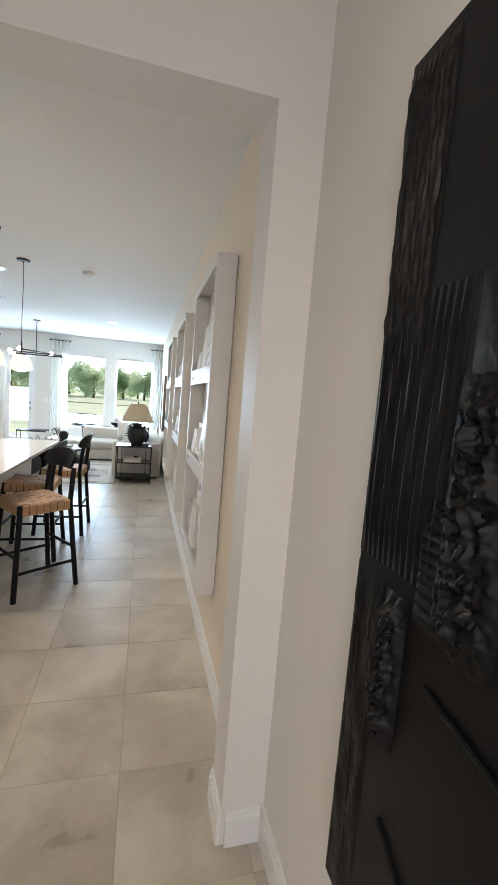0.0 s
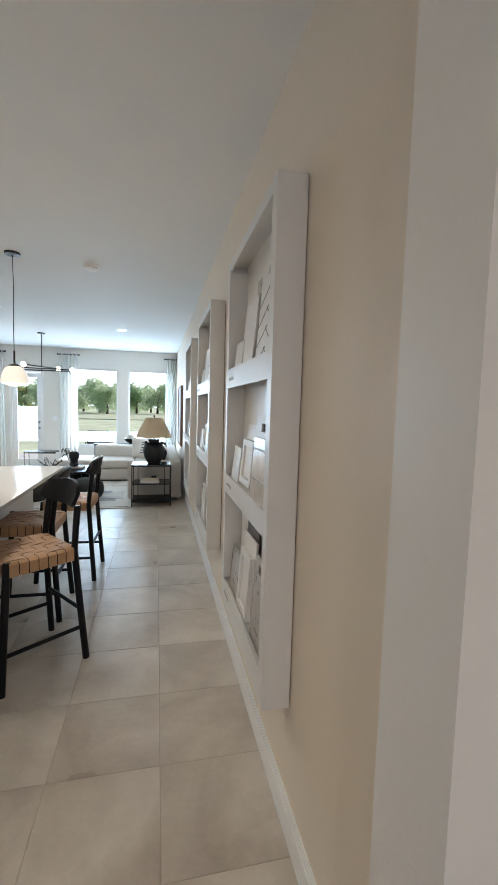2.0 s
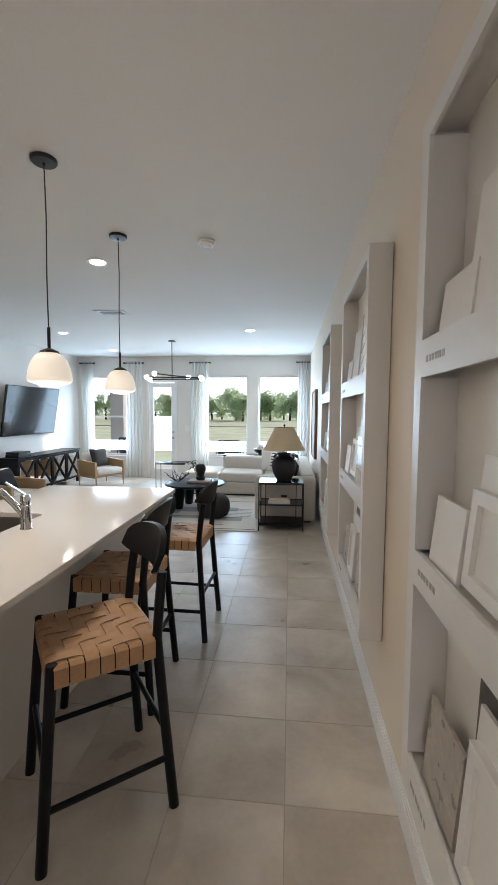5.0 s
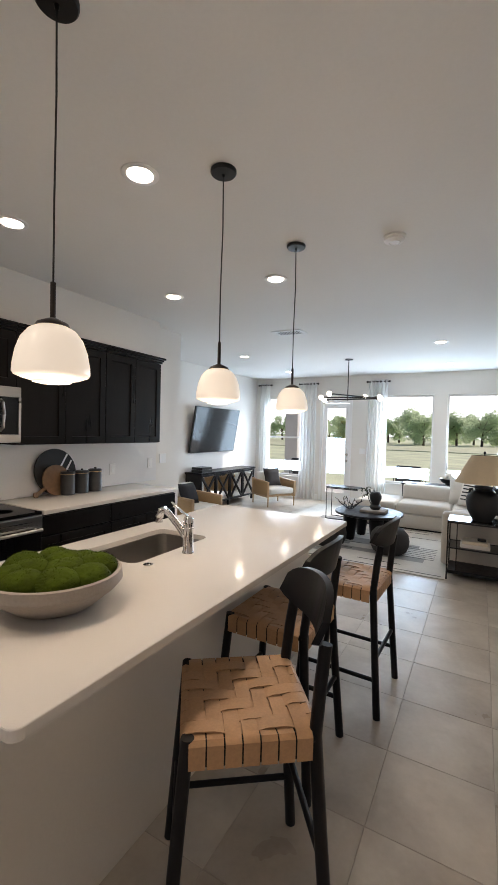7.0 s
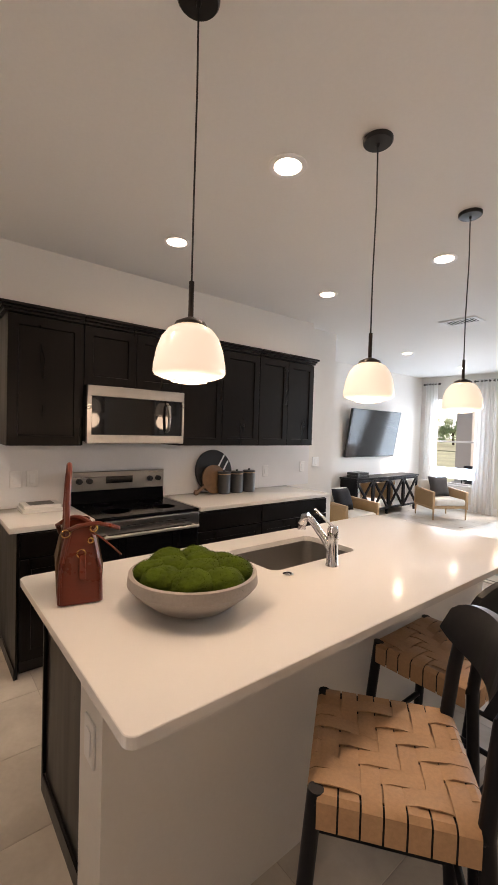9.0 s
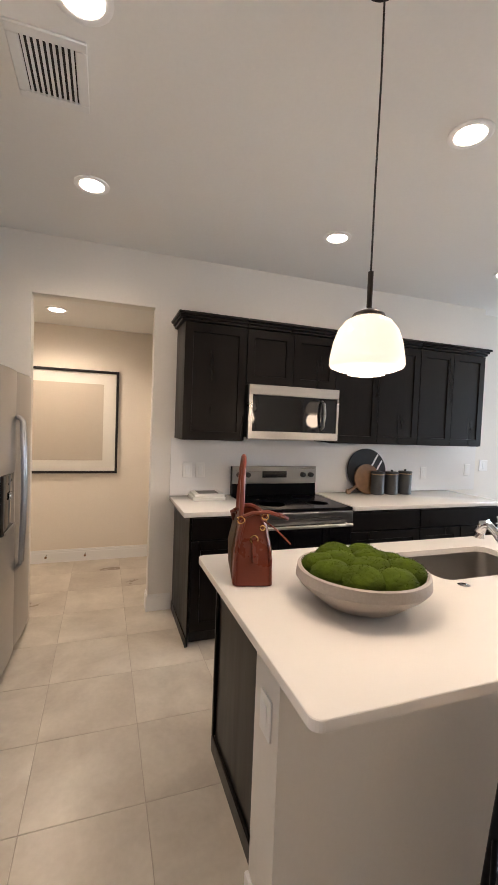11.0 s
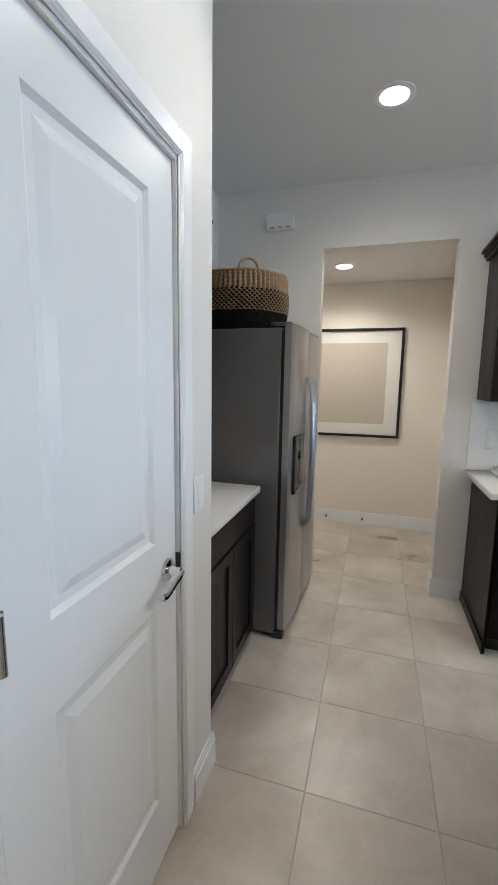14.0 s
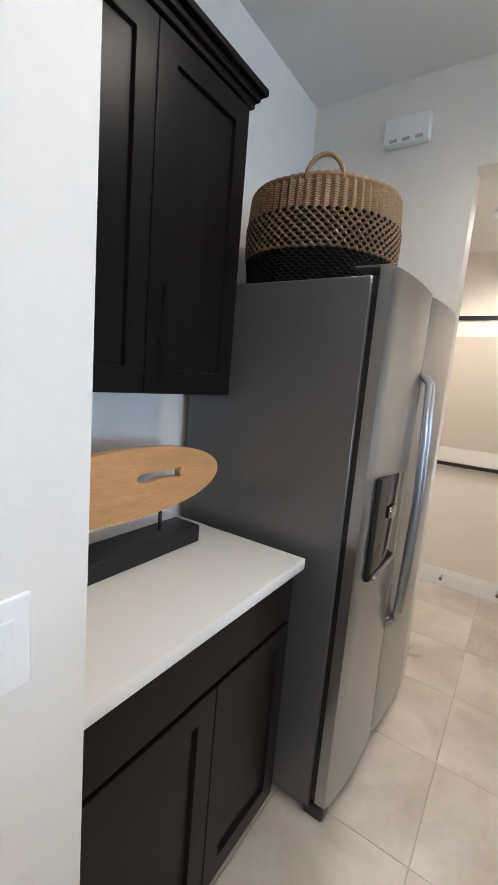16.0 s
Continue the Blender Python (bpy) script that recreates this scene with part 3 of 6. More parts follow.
def base_unit(y0, y1, doors, face=-3.262):
    th = thing("base_cabinet", (KW, (y0 + y1) / 2, 0), "espresso-stained base cabinet with drawer over doors", "cabinet", "kitchen base cabinets")
    bm = B()
    bx(bm, KW + 0.001, face - 0.0005, y0 + 0.001, y1 - 0.001, 0.10, 0.878, 0.002)
    part("body", bm, ESPRESSO, th)
    part("toe_kick", bx(B(), KW + 0.001, face - 0.06, y0 + 0.02, y1 - 0.002, 0, 0.10), BLACKP, th)
    part("drawer", bx(B(), face, face + 0.02, y0 + 0.004, y1 - 0.004, 0.725, 0.868, 0.003), ESPRESSO, th)
    w = (y1 - y0) / doors
    for i in range(doors):
        part("door", shaker(B(), y0 + i * w + 0.002, y0 + (i + 1) * w - 0.002, 0.105, 0.715, face, "x", 1), ESPRESSO, th)
    if y0 < 0.2:
        part("end_panel", bx(B(), KW + 0.001, face + 0.002, y0 - 0.012, y0, 0, 0.878, 0.002), ESPRESSO, th)
        part("base_trim", bx(B(), KW + 0.01, face + 0.01, y0 - 0.02, y0 - 0.0125, 0.0, 0.07, 0.003), ESPRESSO, th)


base_unit(0.155, 0.580, 1)
base_unit(1.365, 2.02, 1)
base_unit(2.022, 2.87, 2)
for y0, y1 in ((0.10, 0.618), (1.392, 2.90)):
    solo("worktop", bx(B(), KW + 0.001, -3.235, y0, y1, 0.879, 0.914, 0.004, 2), QUARTZ, "polished white quartz worktop on the wall cabinets", "worktop")

bs = solo("backsplash", bx(B(), KW + 0.0005, KW + 0.008, 0.10, 3.26, 0.9145, UZ0 - 0.001, 0.001), SPLASH, "smooth glossy white backsplash behind the cooker", "backsplash", kind="structure")

# cooker
HOBGLASS = plain("hob_glass", (0.004, 0.004, 0.005), 0.10, vary=0.05, spec=0.04)
BURNER = plain("burner_print", (0.035, 0.035, 0.037), 0.35, vary=0.1)
ck = thing("electric_range", (-3.52, 1.005, 0), "stainless electric range with black glass cooktop", "cooker")
y0, y1 = 0.588, 1.354
part("body", bx(B(), KW + 0.01, -3.235, y0, y1, 0.02, 0.895, 0.003), BLACKP, ck)
part("cooktop", bx(B(), KW + 0.06, -3.205, y0 - 0.003, y1 + 0.003, 0.896, 0.918, 0.006, 2), HOBGLASS, ck, "black ceramic glass cooktop", smooth=False)
for cx, cy, r in ((-3.40, 0.785, 0.10), (-3.40, 1.165, 0.085), (-3.66, 0.785, 0.075), (-3.66, 1.165, 0.09)):
    part("burner_ring", lathe(B(), [(r - 0.0015, 0), (r - 0.0015, 0.0004), (r, 0.0004), (r, 0)], (cx, cy, 0.9182), 32), BURNER, ck, smooth=False)
part("oven_door", bx(B(), -3.234, -3.20, y0 + 0.004, y1 - 0.004, 0.22, 0.80, 0.004), BLACKGLASS, ck, "black glass oven door")
part("front_band", bx(B(), -3.234, -3.195, y0, y1, 0.805, 0.893, 0.005), STEELH, ck, "stainless front band")
hb = B()
rod(hb, (-3.155, y0 + 0.03, 0.80), (-3.155, y1 - 0.03, 0.80), 0.012)
for yy in (y0 + 0.06, y1 - 0.06):
    rod(hb, (-3.205, yy, 0.80), (-3.155, yy, 0.80), 0.010)
part("handle", hb, STEELH, ck, "stainless bar handle")
part("storage_drawer", bx(B(), -3.234, -3.205, y0 + 0.004, y1 - 0.004, 0.07, 0.21, 0.003), BLACKP, ck)
bg = B()
v = [(-3.84, 0.919), (-3.775, 0.919), (-3.79, 1.02), (-3.80, 1.155), (-3.845, 1.155)]
f0 = [bg.verts.new((a, y0 + 0.005, b)) for a, b in v]
f1 = [bg.verts.new((a, y1 - 0.005, b)) for a, b in v]
bg.faces.new(f0)
bg.faces.new(f1[::-1])
for k in range(5):
    bg.faces.new((f0[k], f0[(k + 1) % 5], f1[(k + 1) % 5], f1[k]))
guard = part("backguard", bg, HOBGLASS, ck, "black lower backguard", smooth=False)
bg = B()
obox(bg, (-3.788, y0 + 0.002, 1.088), (-3.788, y1 - 0.002, 1.088), 0.014, 0.148, 0.004)
part("control_panel", bg, STEELH, ck, "stainless control panel")
part("clock_display", bx(B(), -3.782, -3.776, 0.85, 1.07, 1.065, 1.12, 0.002), BLACKGLASS, ck)
for yy in (0.645, 0.72, 1.22, 1.295):
    part("knob", rod(rod(B(), (-3.781, yy, 1.09), (-3.752, yy, 1.09), 0.023, 0.020, 20), (-3.752, yy, 1.09), (-3.748, yy, 1.09), 0.017, 0.014, 20), BLACKP, ck, "black control knob")

# microwave
mw = thing("microwave", (-3.70, 1.01, 1.375), "stainless over-range microwave with dark glass door", "microwave")
y0, y1, z0, z1 = 0.597, 1.355, 1.395, 1.80
part("body", bx(B(), KW + 0.002, -3.50, y0 + 0.002, y1 - 0.002, z0 + 0.01, z1, 0.003), BLACKP, mw)
bm = B()
bx(bm, -3.4995, -3.465, y0, y1, z1 - 0.075, z1, 0.003)
bx(bm, -3.4995, -3.465, y0, y1, z0, z0 + 0.06, 0.003)
bx(bm, -3.4995, -3.465, y0, y0 + 0.03, z0 + 0.06, z1 - 0.075)
bx(bm, -3.4995, -3.465, y1 - 0.018, y1, z0 + 0.06, z1 - 0.075)
part("front_frame", bm, STEELH, mw, "brushed stainless front frame")
part("door_glass", bx(B(), -3.4995, -3.468, y0 + 0.031, y1 - 0.165, z0 + 0.061, z1 - 0.076, 0.002), BLACKGLASS, mw, "dark door glass")
part("window_mesh", bx(B(), -3.4675, -3.4665, y0 + 0.075, y1 - 0.215, z0 + 0.10, z1 - 0.115), BLACKGLASS, mw)
part("control_panel", bx(B(), -3.4995, -3.4685, y1 - 0.163, y1 - 0.019, z0 + 0.061, z1 - 0.076, 0.002), BLACKGLASS, mw)
part("handle", tube(B(), [(-3.468, y1 - 0.15, z0 + 0.09), (-3.435, y1 - 0.15, z0 + 0.11), (-3.42, y1 - 0.15, z0 + 0.20), (-3.435, y1 - 0.15, z1 - 0.12), (-3.468, y1 - 0.15, z1 - 0.10)], 0.012), STEELH, mw, "curved stainless handle")

# things on the wall worktop
def canister(x, y, h):
    th = thing("canister", (x, y, 0.914), "dark grey ribbed canister with wooden lid rim", "canister", "canisters by the backsplash")
    prof = [(0.054, 0), (0.060, 0.004)]
    for k in range(10):
        z = 0.01 + k * (h - 0.02) / 10
        prof += [(0.061, z), (0.0595, z + 0.005)]
    prof += [(0.061, h), (0.057, h)]
    part("jar", lathe(B(), prof, (x, y, 0.914)), GREYCERAMIC, th)
    part("rim", lathe(B(), [(0.057, 0), (0.062, 0.001), (0.062, 0.006), (0.057, 0.007)], (x, y, 0.914 + h + 0.0005)), OAK, th, "pale wood rim")
    part("lid", lathe(B(), [(0.061, 0), (0.0625, 0.003), (0.0625, 0.014), (0.058, 0.018), (0.012, 0.0195), (0.009, 0.024), (0.012, 0.031), (0.008, 0.036), (0.0, 0.0365)], (x, y, 0.914 + h + 0.008)), GREYCERAMIC, th)


for y, h in ((1.95, 0.18), (2.10, 0.18), (2.25, 0.185)):
    canister(-3.72, y, h)


def leaning(name, r, t, y, lean, dx, mat, label, cat, stripes=False, handle=None):
    """A round board that leans on the backsplash."""
    a = radians(lean)
    th = thing(name, (KW + 0.02 + dx, y, 0.914), label, cat, local=True)
    m = Matrix.Translation((0, 0, 0)) @ Matrix.Rotation(-a, 4, "Y")
    bm = B()
    bmesh.ops.create_cone(bm, cap_ends=True, segments=48, radius1=r, radius2=r, depth=t, matrix=m @ Matrix.Translation((0, 0, r)) @ Matrix.Rotation(radians(90), 4, "Y"))
    if handle:
        c = m @ Vector((0, 0, r))
        ha = radians(handle)
        d = m.to_3x3() @ Vector((0, math.sin(ha), math.cos(ha)))
        obox(bm, c + d * (r - 0.01), c + d * (r + 0.10), t, 0.03, 0.004)
        rod(bm, c + d * (r + 0.10) + m.to_3x3() @ Vector((-t / 2, 0, 0)), c + d * (r + 0.10) + m.to_3x3() @ Vector((t / 2, 0, 0)), 0.024, seg=20)
    part("board", bm, mat, th)
    if stripes:
        bm = B()
        for o in (0.02, 0.085):
            hl = math.sqrt(r * r - (o + 0.02) ** 2) - 0.004
            v = m @ Matrix.Translation((t / 2 + 0.0012, 0, r)) @ Matrix.Rotation(radians(-35), 4, "X")
            p, q = v @ Vector((0, o, -0.1)), v @ Vector((0, o, hl))
            obox(bm, p, q, 0.0014, 0.026)
        part("stripe", bm, PAPER, th, "white stripes")


leaning("striped_tray", 0.205, 0.016, 1.905, 9, 0.055, DARKCERAMIC, "round black tray with white stripes on the backsplash", "tray", True)
leaning("cutting_board", 0.135, 0.016, 1.875, 11, 0.105, BROWNWOOD, "small round brown wooden board leaning on the tray", "cutting board", False, -118)
bk = thing("book_stack", (-3.72, 0.33, 0.914), "two white books with dark cover plate on worktop", "books")
part("book", bx(B(), -3.83, -3.62, 0.24, 0.49, 0.9145, 0.938, 0.002), PAPER, bk)
part("book", bx(B(), -3.82, -3.63, 0.25, 0.485, 0.9385, 0.962, 0.002), PAPER, bk)
part("cover", bx(B(), -3.80, -3.66, 0.29, 0.45, 0.9622, 0.9628), SAMPLED_GAP, bk, "dark cover picture")


def plate(name, at, axis, out, w=0.075, h=0.118, kind="outlet", label="white wall outlet with cover plate"):
    """A cover plate on a wall with its rocker or socket."""
    x, y, z = at
    th = thing(name, at, label, kind)
    if axis == "x":
        part("cover_plate", bx(B(), x, x + out * 0.007, y - w / 2, y + w / 2, z - h / 2, z + h / 2, 0.002), TRIM, th)
        part("insert", bx(B(), x + out * 0.0072, x + out * 0.010, y - 0.017, y + 0.017, z - 0.034, z + 0.034, 0.001), DOORP, th)
    else:
        part("cover_plate", bx(B(), x - w / 2, x + w / 2, y, y + out * 0.007, z - h / 2, z + h / 2, 0.002), TRIM, th)
        part("insert", bx(B(), x - 0.017, x + 0.017, y + out * 0.0072, y + out * 0.010, z - 0.034, z + 0.034, 0.001), DOORP, th)


plate("wall_outlet", (KW + 0.0085, 0.235, 1.12), "x", 1)
plate("light_switch", (KW + 0.0085, 0.34, 1.12), "x", 1, kind="switch", label="white rocker light switch above worktop")
plate("wall_outlet", (KW + 0.0085, 2.59, 1.09), "x", 1)
plate("wall_outlet", (KW + 0.0085, 3.15, 1.12), "x", 1)
plate("light_switch", (-4.02, 3.55, 1.15), "x", 1, 0.12, kind="switch", label="white double light switch")
plate("light_switch", (-2.078, PY, 1.107), "y", 1, kind="switch", label="white rocker light switch beside the pantry door")
plate("light_switch", (-2.72, FAR, 1.15), "y", -1, 0.12, kind="switch", label="white double light switch by patio door")

# island
IX0, IX1, IY0, IY1 = -2.365, -1.297, 0.0, 2.37
isl = thing("island", (-1.9, 1.16, 0), "kitchen island with white knee wall and espresso cabinets", "island")
part("knee_wall", bx(B(), -1.74, -1.565, 0.05, 2.33, 0, 0.8868), WALL, isl, "white painted knee wall", smooth=False)
part("end_panel", bx(B(), -2.355, -1.7405, 0.105, 0.125, 0.0, 0.8868, 0.002), ESPRESSO, isl, "espresso end panel")
part("end_panel", bx(B(), -2.355, -1.7405, 2.31, 2.33, 0.0, 0.8868, 0.002), ESPRESSO, isl)
bm = B()
bx(bm, -2.345, -1.7605, 0.1255, 0.60, 0.10, 0.8785)
bx(bm, -2.345, -1.7605, 1.65, 2.3095, 0.10, 0.8785)
bx(bm, -2.345, -1.7605, 0.60, 1.65, 0.10, 0.62)
part("cabinet_body", bm, ESPRESSO, isl, smooth=False)
for a, b in ((0.13, 0.60), (0.61, 1.13), (1.135, 1.655), (1.665, 2.30)):
    part("door", shaker(B(), a, b, 0.11, 0.86, -2.346, "x", -1), ESPRESSO, isl)
part("base_trim", bx(B(), -2.372, -1.7405, 0.092, 0.1045, 0, 0.075, 0.003), ESPRESSO, isl)
part("corner_trim", bx(B(), -2.372, -2.3555, 0.092, 0.1255, 0.0755, 0.8868, 0.003), ESPRESSO, isl)
part("baseboard", bx(B(), -1.74, -1.565, 0.036, 0.0495, 0, 0.12, 0.003), TRIM, isl, "white baseboard")
plate("wall_outlet", (-1.645, 0.0495, 0.68), "y", -1)

# island worktop with a cut-out for the sink
SX0, SX1, SY0, SY1 = -2.20, -1.845, 0.88, 1.47


def rounded(x0, x1, y0, y1, r, n=6):
    pts = []
    for cx, cy, a in ((x1 - r, y1 - r, 0), (x0 + r, y1 - r, 90), (x0 + r, y0 + r, 180), (x1 - r, y0 + r, 270)):
        for k in range(n + 1):
            t = radians(a + 90 * k / n)
            pts.append((cx + r * math.cos(t), cy + r * math.sin(t)))
    return pts


def slab_with_hole(outer, inner, z0, z1):
    """A slab between two outlines, with a small top bevel."""
    bm = B()
    c = 0.002
    mid = (sum(p[0] for p in outer) / len(outer), sum(p[1] for p in outer) / len(outer))

    def ring(pts, z, s=0.0):
        return [bm.verts.new((p[0] - s * (1 if p[0] > mid[0] else -1), p[1] - s * (1 if p[1] > mid[1] else -1), z)) for p in pts]
    o = [ring(outer, z0), ring(outer, z1 - c), ring(outer, z1, c)]
    i = [ring(inner, z0), ring(inner, z1)]
    n = len(outer)
    for a, b in ((o[0], o[1]), (o[1], o[2]), (i[0], i[1])):
        for k in range(n):
            bm.faces.new((a[k], a[(k + 1) % n], b[(k + 1) % n], b[k]))
    for a, b in ((o[2], i[1]), (o[0], i[0])):
        for k in range(n):
            bm.faces.new((a[k], a[(k + 1) % n], b[(k + 1) % n], b[k]))
    return bm


solo("island_worktop", slab_with_hole(rounded(IX0, IX1, IY0, IY1, 0.028), rounded(SX0, SX1, SY0, SY1, 0.05), 0.887, 0.914), QUARTZ, "polished white quartz island worktop with sink cut-out", "worktop", smooth=False)
sk = thing("sink", (-2.02, 1.17, 0.68), "undermount stainless steel single-bowl sink", "sink")
bm = B()
rings = [[bm.verts.new((x, y, z)) for x, y in rounded(SX0 + d, SX1 - d, SY0 + d, SY1 - d, 0.05)] for d, z in ((-0.02, 0.8865), (0.0, 0.8860), (0.004, 0.70), (0.03, 0.675), (0.05, 0.67))]
for a, b in zip(rings, rings[1:]):
    for k in range(len(a)):
        bm.faces.new((a[k], a[(k + 1) % len(a)], b[(k + 1) % len(a)], b[k]))
bm.faces.new(rings[-1])
part("bowl", bm, SINKSTEEL, sk)
part("drain", lathe(B(), [(0.05, 0), (0.048, 0.003), (0.03, 0.001), (0.0, 0.001)], (-2.02, 1.17, 0.6705)), CHROME, sk)
fc = thing("faucet", (-1.757, 1.158, 0.914), "polished chrome single-lever pull-out kitchen faucet", "faucet")
FX, FY = -1.757, 1.158
part("body", lathe(B(), [(0.030, 0), (0.030, 0.006), (0.026, 0.012), (0.025, 0.12), (0.027, 0.122), (0.027, 0.128), (0.025, 0.13), (0.025, 0.168), (0.020, 0.180), (0, 0.182)], (FX, FY, 0.914)), CHROME, fc)
bm = B()
tube(bm, [(FX - 0.007, FY - 0.003, 0.985), (FX - 0.046, FY - 0.020, 1.045), (FX - 0.092, FY - 0.040, 1.105), (FX - 0.112, FY - 0.046, 1.122)], 0.0165, 12)
tube(bm, [(FX - 0.109, FY - 0.045, 1.122), (FX - 0.129, FY - 0.053, 1.118), (FX - 0.140, FY - 0.057, 1.085), (FX - 0.141, FY - 0.058, 1.06)], 0.021, 12)
part("spout", bm, CHROME, fc)
part("lever", obox(B(), (FX, FY, 1.092), (FX - 0.075, FY - 0.045, 1.165), 0.022, 0.009, 0.003), CHROME, fc)
solo("air_switch", lathe(B(), [(0.022, 0), (0.023, 0.003), (0.019, 0.005), (0.010, 0.004), (0.009, 0.007), (0, 0.007)], (-1.79, 0.912, 0.914)), CHROME, "small round chrome button on worktop", "air switch")

# moss bowl
mb = thing("moss_bowl", (-1.765, 0.43, 0.914), "wide pale concrete bowl filled with green moss", "bowl")
part("bowl", lathe(B(), [(0.0, 0.001), (0.10, 0.001), (0.135, 0.008), (0.205, 0.065), (0.222, 0.085), (0.218, 0.118), (0.210, 0.122), (0.203, 0.118), (0.195, 0.09), (0.0, 0.06)], (-1.765, 0.43, 0.914), 48), CONCRETE, mb)
bm = B()
random.seed(4)
clumps = [(0.03, 0.02, 0.078), (-0.06, -0.05, 0.07), (-0.05, 0.07, 0.07)] + [(0.135 * math.cos(k * 0.785 + 0.2), 0.135 * math.sin(k * 0.785 + 0.2), 0.064) for k in range(8)]
for cx, cy, r in clumps:
    v = bmesh.ops.create_icosphere(bm, subdivisions=5, radius=r * random.uniform(0.92, 1.1))["verts"]
    o = Vector((random.random() * 9, random.random() * 9, random.random() * 9))
    up = random.uniform(-0.006, 0.012)
    for p in v:
        d = 1 + 0.10 * noise.noise(p.co * 20 + o) + 0.035 * noise.noise(p.co * 80 + o) + 0.022 * noise.noise(p.co * 260 + o)
        p.co = Vector((p.co.x * d * 1.12, p.co.y * d * 1.12, p.co.z * d * 0.72)) + Vector((-1.765 + cx, 0.43 + cy, 0.914 + 0.108 + up))
random.seed(14)
bm.verts.ensure_lookup_table()
bm.normal_update()
for p in random.sample(list(bm.verts), 9000):
    if p.co.z < 0.914 + 0.10:
        continue
    up = (p.normal + Vector((random.gauss(0, 0.5), random.gauss(0, 0.5), random.gauss(0, 0.3)))).normalized()
    side = up.cross(Vector((random.gauss(0, 1), random.gauss(0, 1), random.gauss(0, 1)))).normalized() * 0.0011
    tip = p.co + up * random.uniform(0.003, 0.009)
    bm.faces.new([bm.verts.new(q) for q in (p.co - side, p.co + side, tip)])
moss = part("moss", bm, MOSS, mb, "lumpy green moss")
moss["kind"] = "stuff"

# handbag
hbg = thing("handbag", (-2.116, 0.150, 0.914), "red-brown leather handbag with canvas sides standing open", "handbag", turn=-13, local=True)


def bag_shell(w0, w1, d0, d1, h):
    bm = B()
    rows = []
    for k in range(6):
        f = k / 5
        w, d = w0 + (w1 - w0) * f, d0 + (d1 - d0) * f + 0.02 * math.sin(math.pi * f)
        rows.append([bm.verts.new((x, y, 0.004 + h * f)) for x, y in rounded(-w / 2, w / 2, -d / 2, d / 2, 0.02, 3)])
    for a, b in zip(rows, rows[1:]):
        for k in range(len(a)):
            bm.faces.new((a[k], a[(k + 1) % len(a)], b[(k + 1) % len(a)], b[k]))
    bm.faces.new(rows[0])
    return bm


part("shell", bag_shell(0.30, 0.20, 0.145, 0.085, 0.245), TERRACOTTA, hbg)
for s in (-1, 1):
    bm = B()
    v = [bm.verts.new(p) for p in ((-0.13, s * 0.0735, 0.012), (0.085, s * 0.0735, 0.012), (0.07, s * 0.0785, 0.11), (0.05, s * 0.056, 0.225), (-0.085, s * 0.056, 0.225), (-0.105, s * 0.0785, 0.11))]
    bm.faces.new(v)
    bmesh.ops.solidify(bm, geom=bm.faces[:], thickness=0.004)
    part("side_panel", bm, BAGCLOTH, hbg, "brown patterned canvas panel", smooth=False)


def ribbon(pts, w, t=0.005):
    """A flat strap of width w along points, its width across the bag's length."""
    bm = B()
    prev = None
    for p in pts:
        x, y, z = p
        q = [bm.verts.new((x + dx, y + dy, z)) for dx, dy in ((-w / 2, -t / 2), (w / 2, -t / 2), (w / 2, t / 2), (-w / 2, t / 2))]
        if prev:
            for k in range(4):
                bm.faces.new((prev[k], prev[(k + 1) % 4], q[(k + 1) % 4], q[k]))
        else:
            bm.faces.new(q)
        prev = q
    bm.faces.new(prev)
    return bm


part("strap", tube(B(), [(-0.075 + 0.15 * k / 12, -0.045 + 0.01 * math.sin(math.pi * k / 12), 0.19 + 0.27 * math.sin(math.pi * k / 12) ** 0.55) for k in range(13)], 0.010), TERRACOTTA, hbg, "upright rolled leather strap")
part("strap", tube(B(), [(0.10 - 0.01 * k, 0.05 - 0.20 * k / 12 * 0.55, 0.245 + 0.03 * math.sin(math.pi * k / 12)) for k in range(13)] + [(-0.04, -0.07, 0.235), (-0.06, -0.06, 0.20)], 0.009), TERRACOTTA, hbg, "folded leather strap")
part("strap", tube(B(), [(0.10, -0.05, 0.24), (0.12, -0.01, 0.262), (0.12, 0.05, 0.268), (0.10, 0.10, 0.25), (0.08, 0.13, 0.235)], 0.008), TERRACOTTA, hbg, "folded leather strap")
part("piping", tube(B(), [(0.147, -0.062, 0.01), (0.140, -0.064, 0.10), (0.118, -0.045, 0.19), (0.10, -0.03, 0.245)], 0.004, 6), TERRACOTTA, hbg)
part("piping", tube(B(), [(0.147, 0.062, 0.01), (0.140, 0.064, 0.10), (0.118, 0.045, 0.19), (0.10, 0.03, 0.245)], 0.004, 6), TERRACOTTA, hbg)
for x, y, z, r in ((0.128, 0.0, 0.17, 0.014), (0.104, -0.048, 0.235, 0.013), (0.112, 0.04, 0.25, 0.012), (0.12, 0.03, 0.21, 0.009)):
    part("ring", tube(B(), [(x + 0.006, y + r * math.cos(k * math.pi / 6), z + r * math.sin(k * math.pi / 6)) for k in range(13)], 0.0032, 6), GOLD, hbg, "brass ring")
part("tassel", obox(B(), (0.134, 0.004, 0.165), (0.148, 0.004, 0.085), 0.022, 0.006, 0.002), TERRACOTTA, hbg)
part("cord", tube(B(), [(0.115, 0.035, 0.235), (0.14, 0.07, 0.215), (0.165, 0.105, 0.185), (0.175, 0.125, 0.165)], 0.003, 6), TERRACOTTA, hbg)


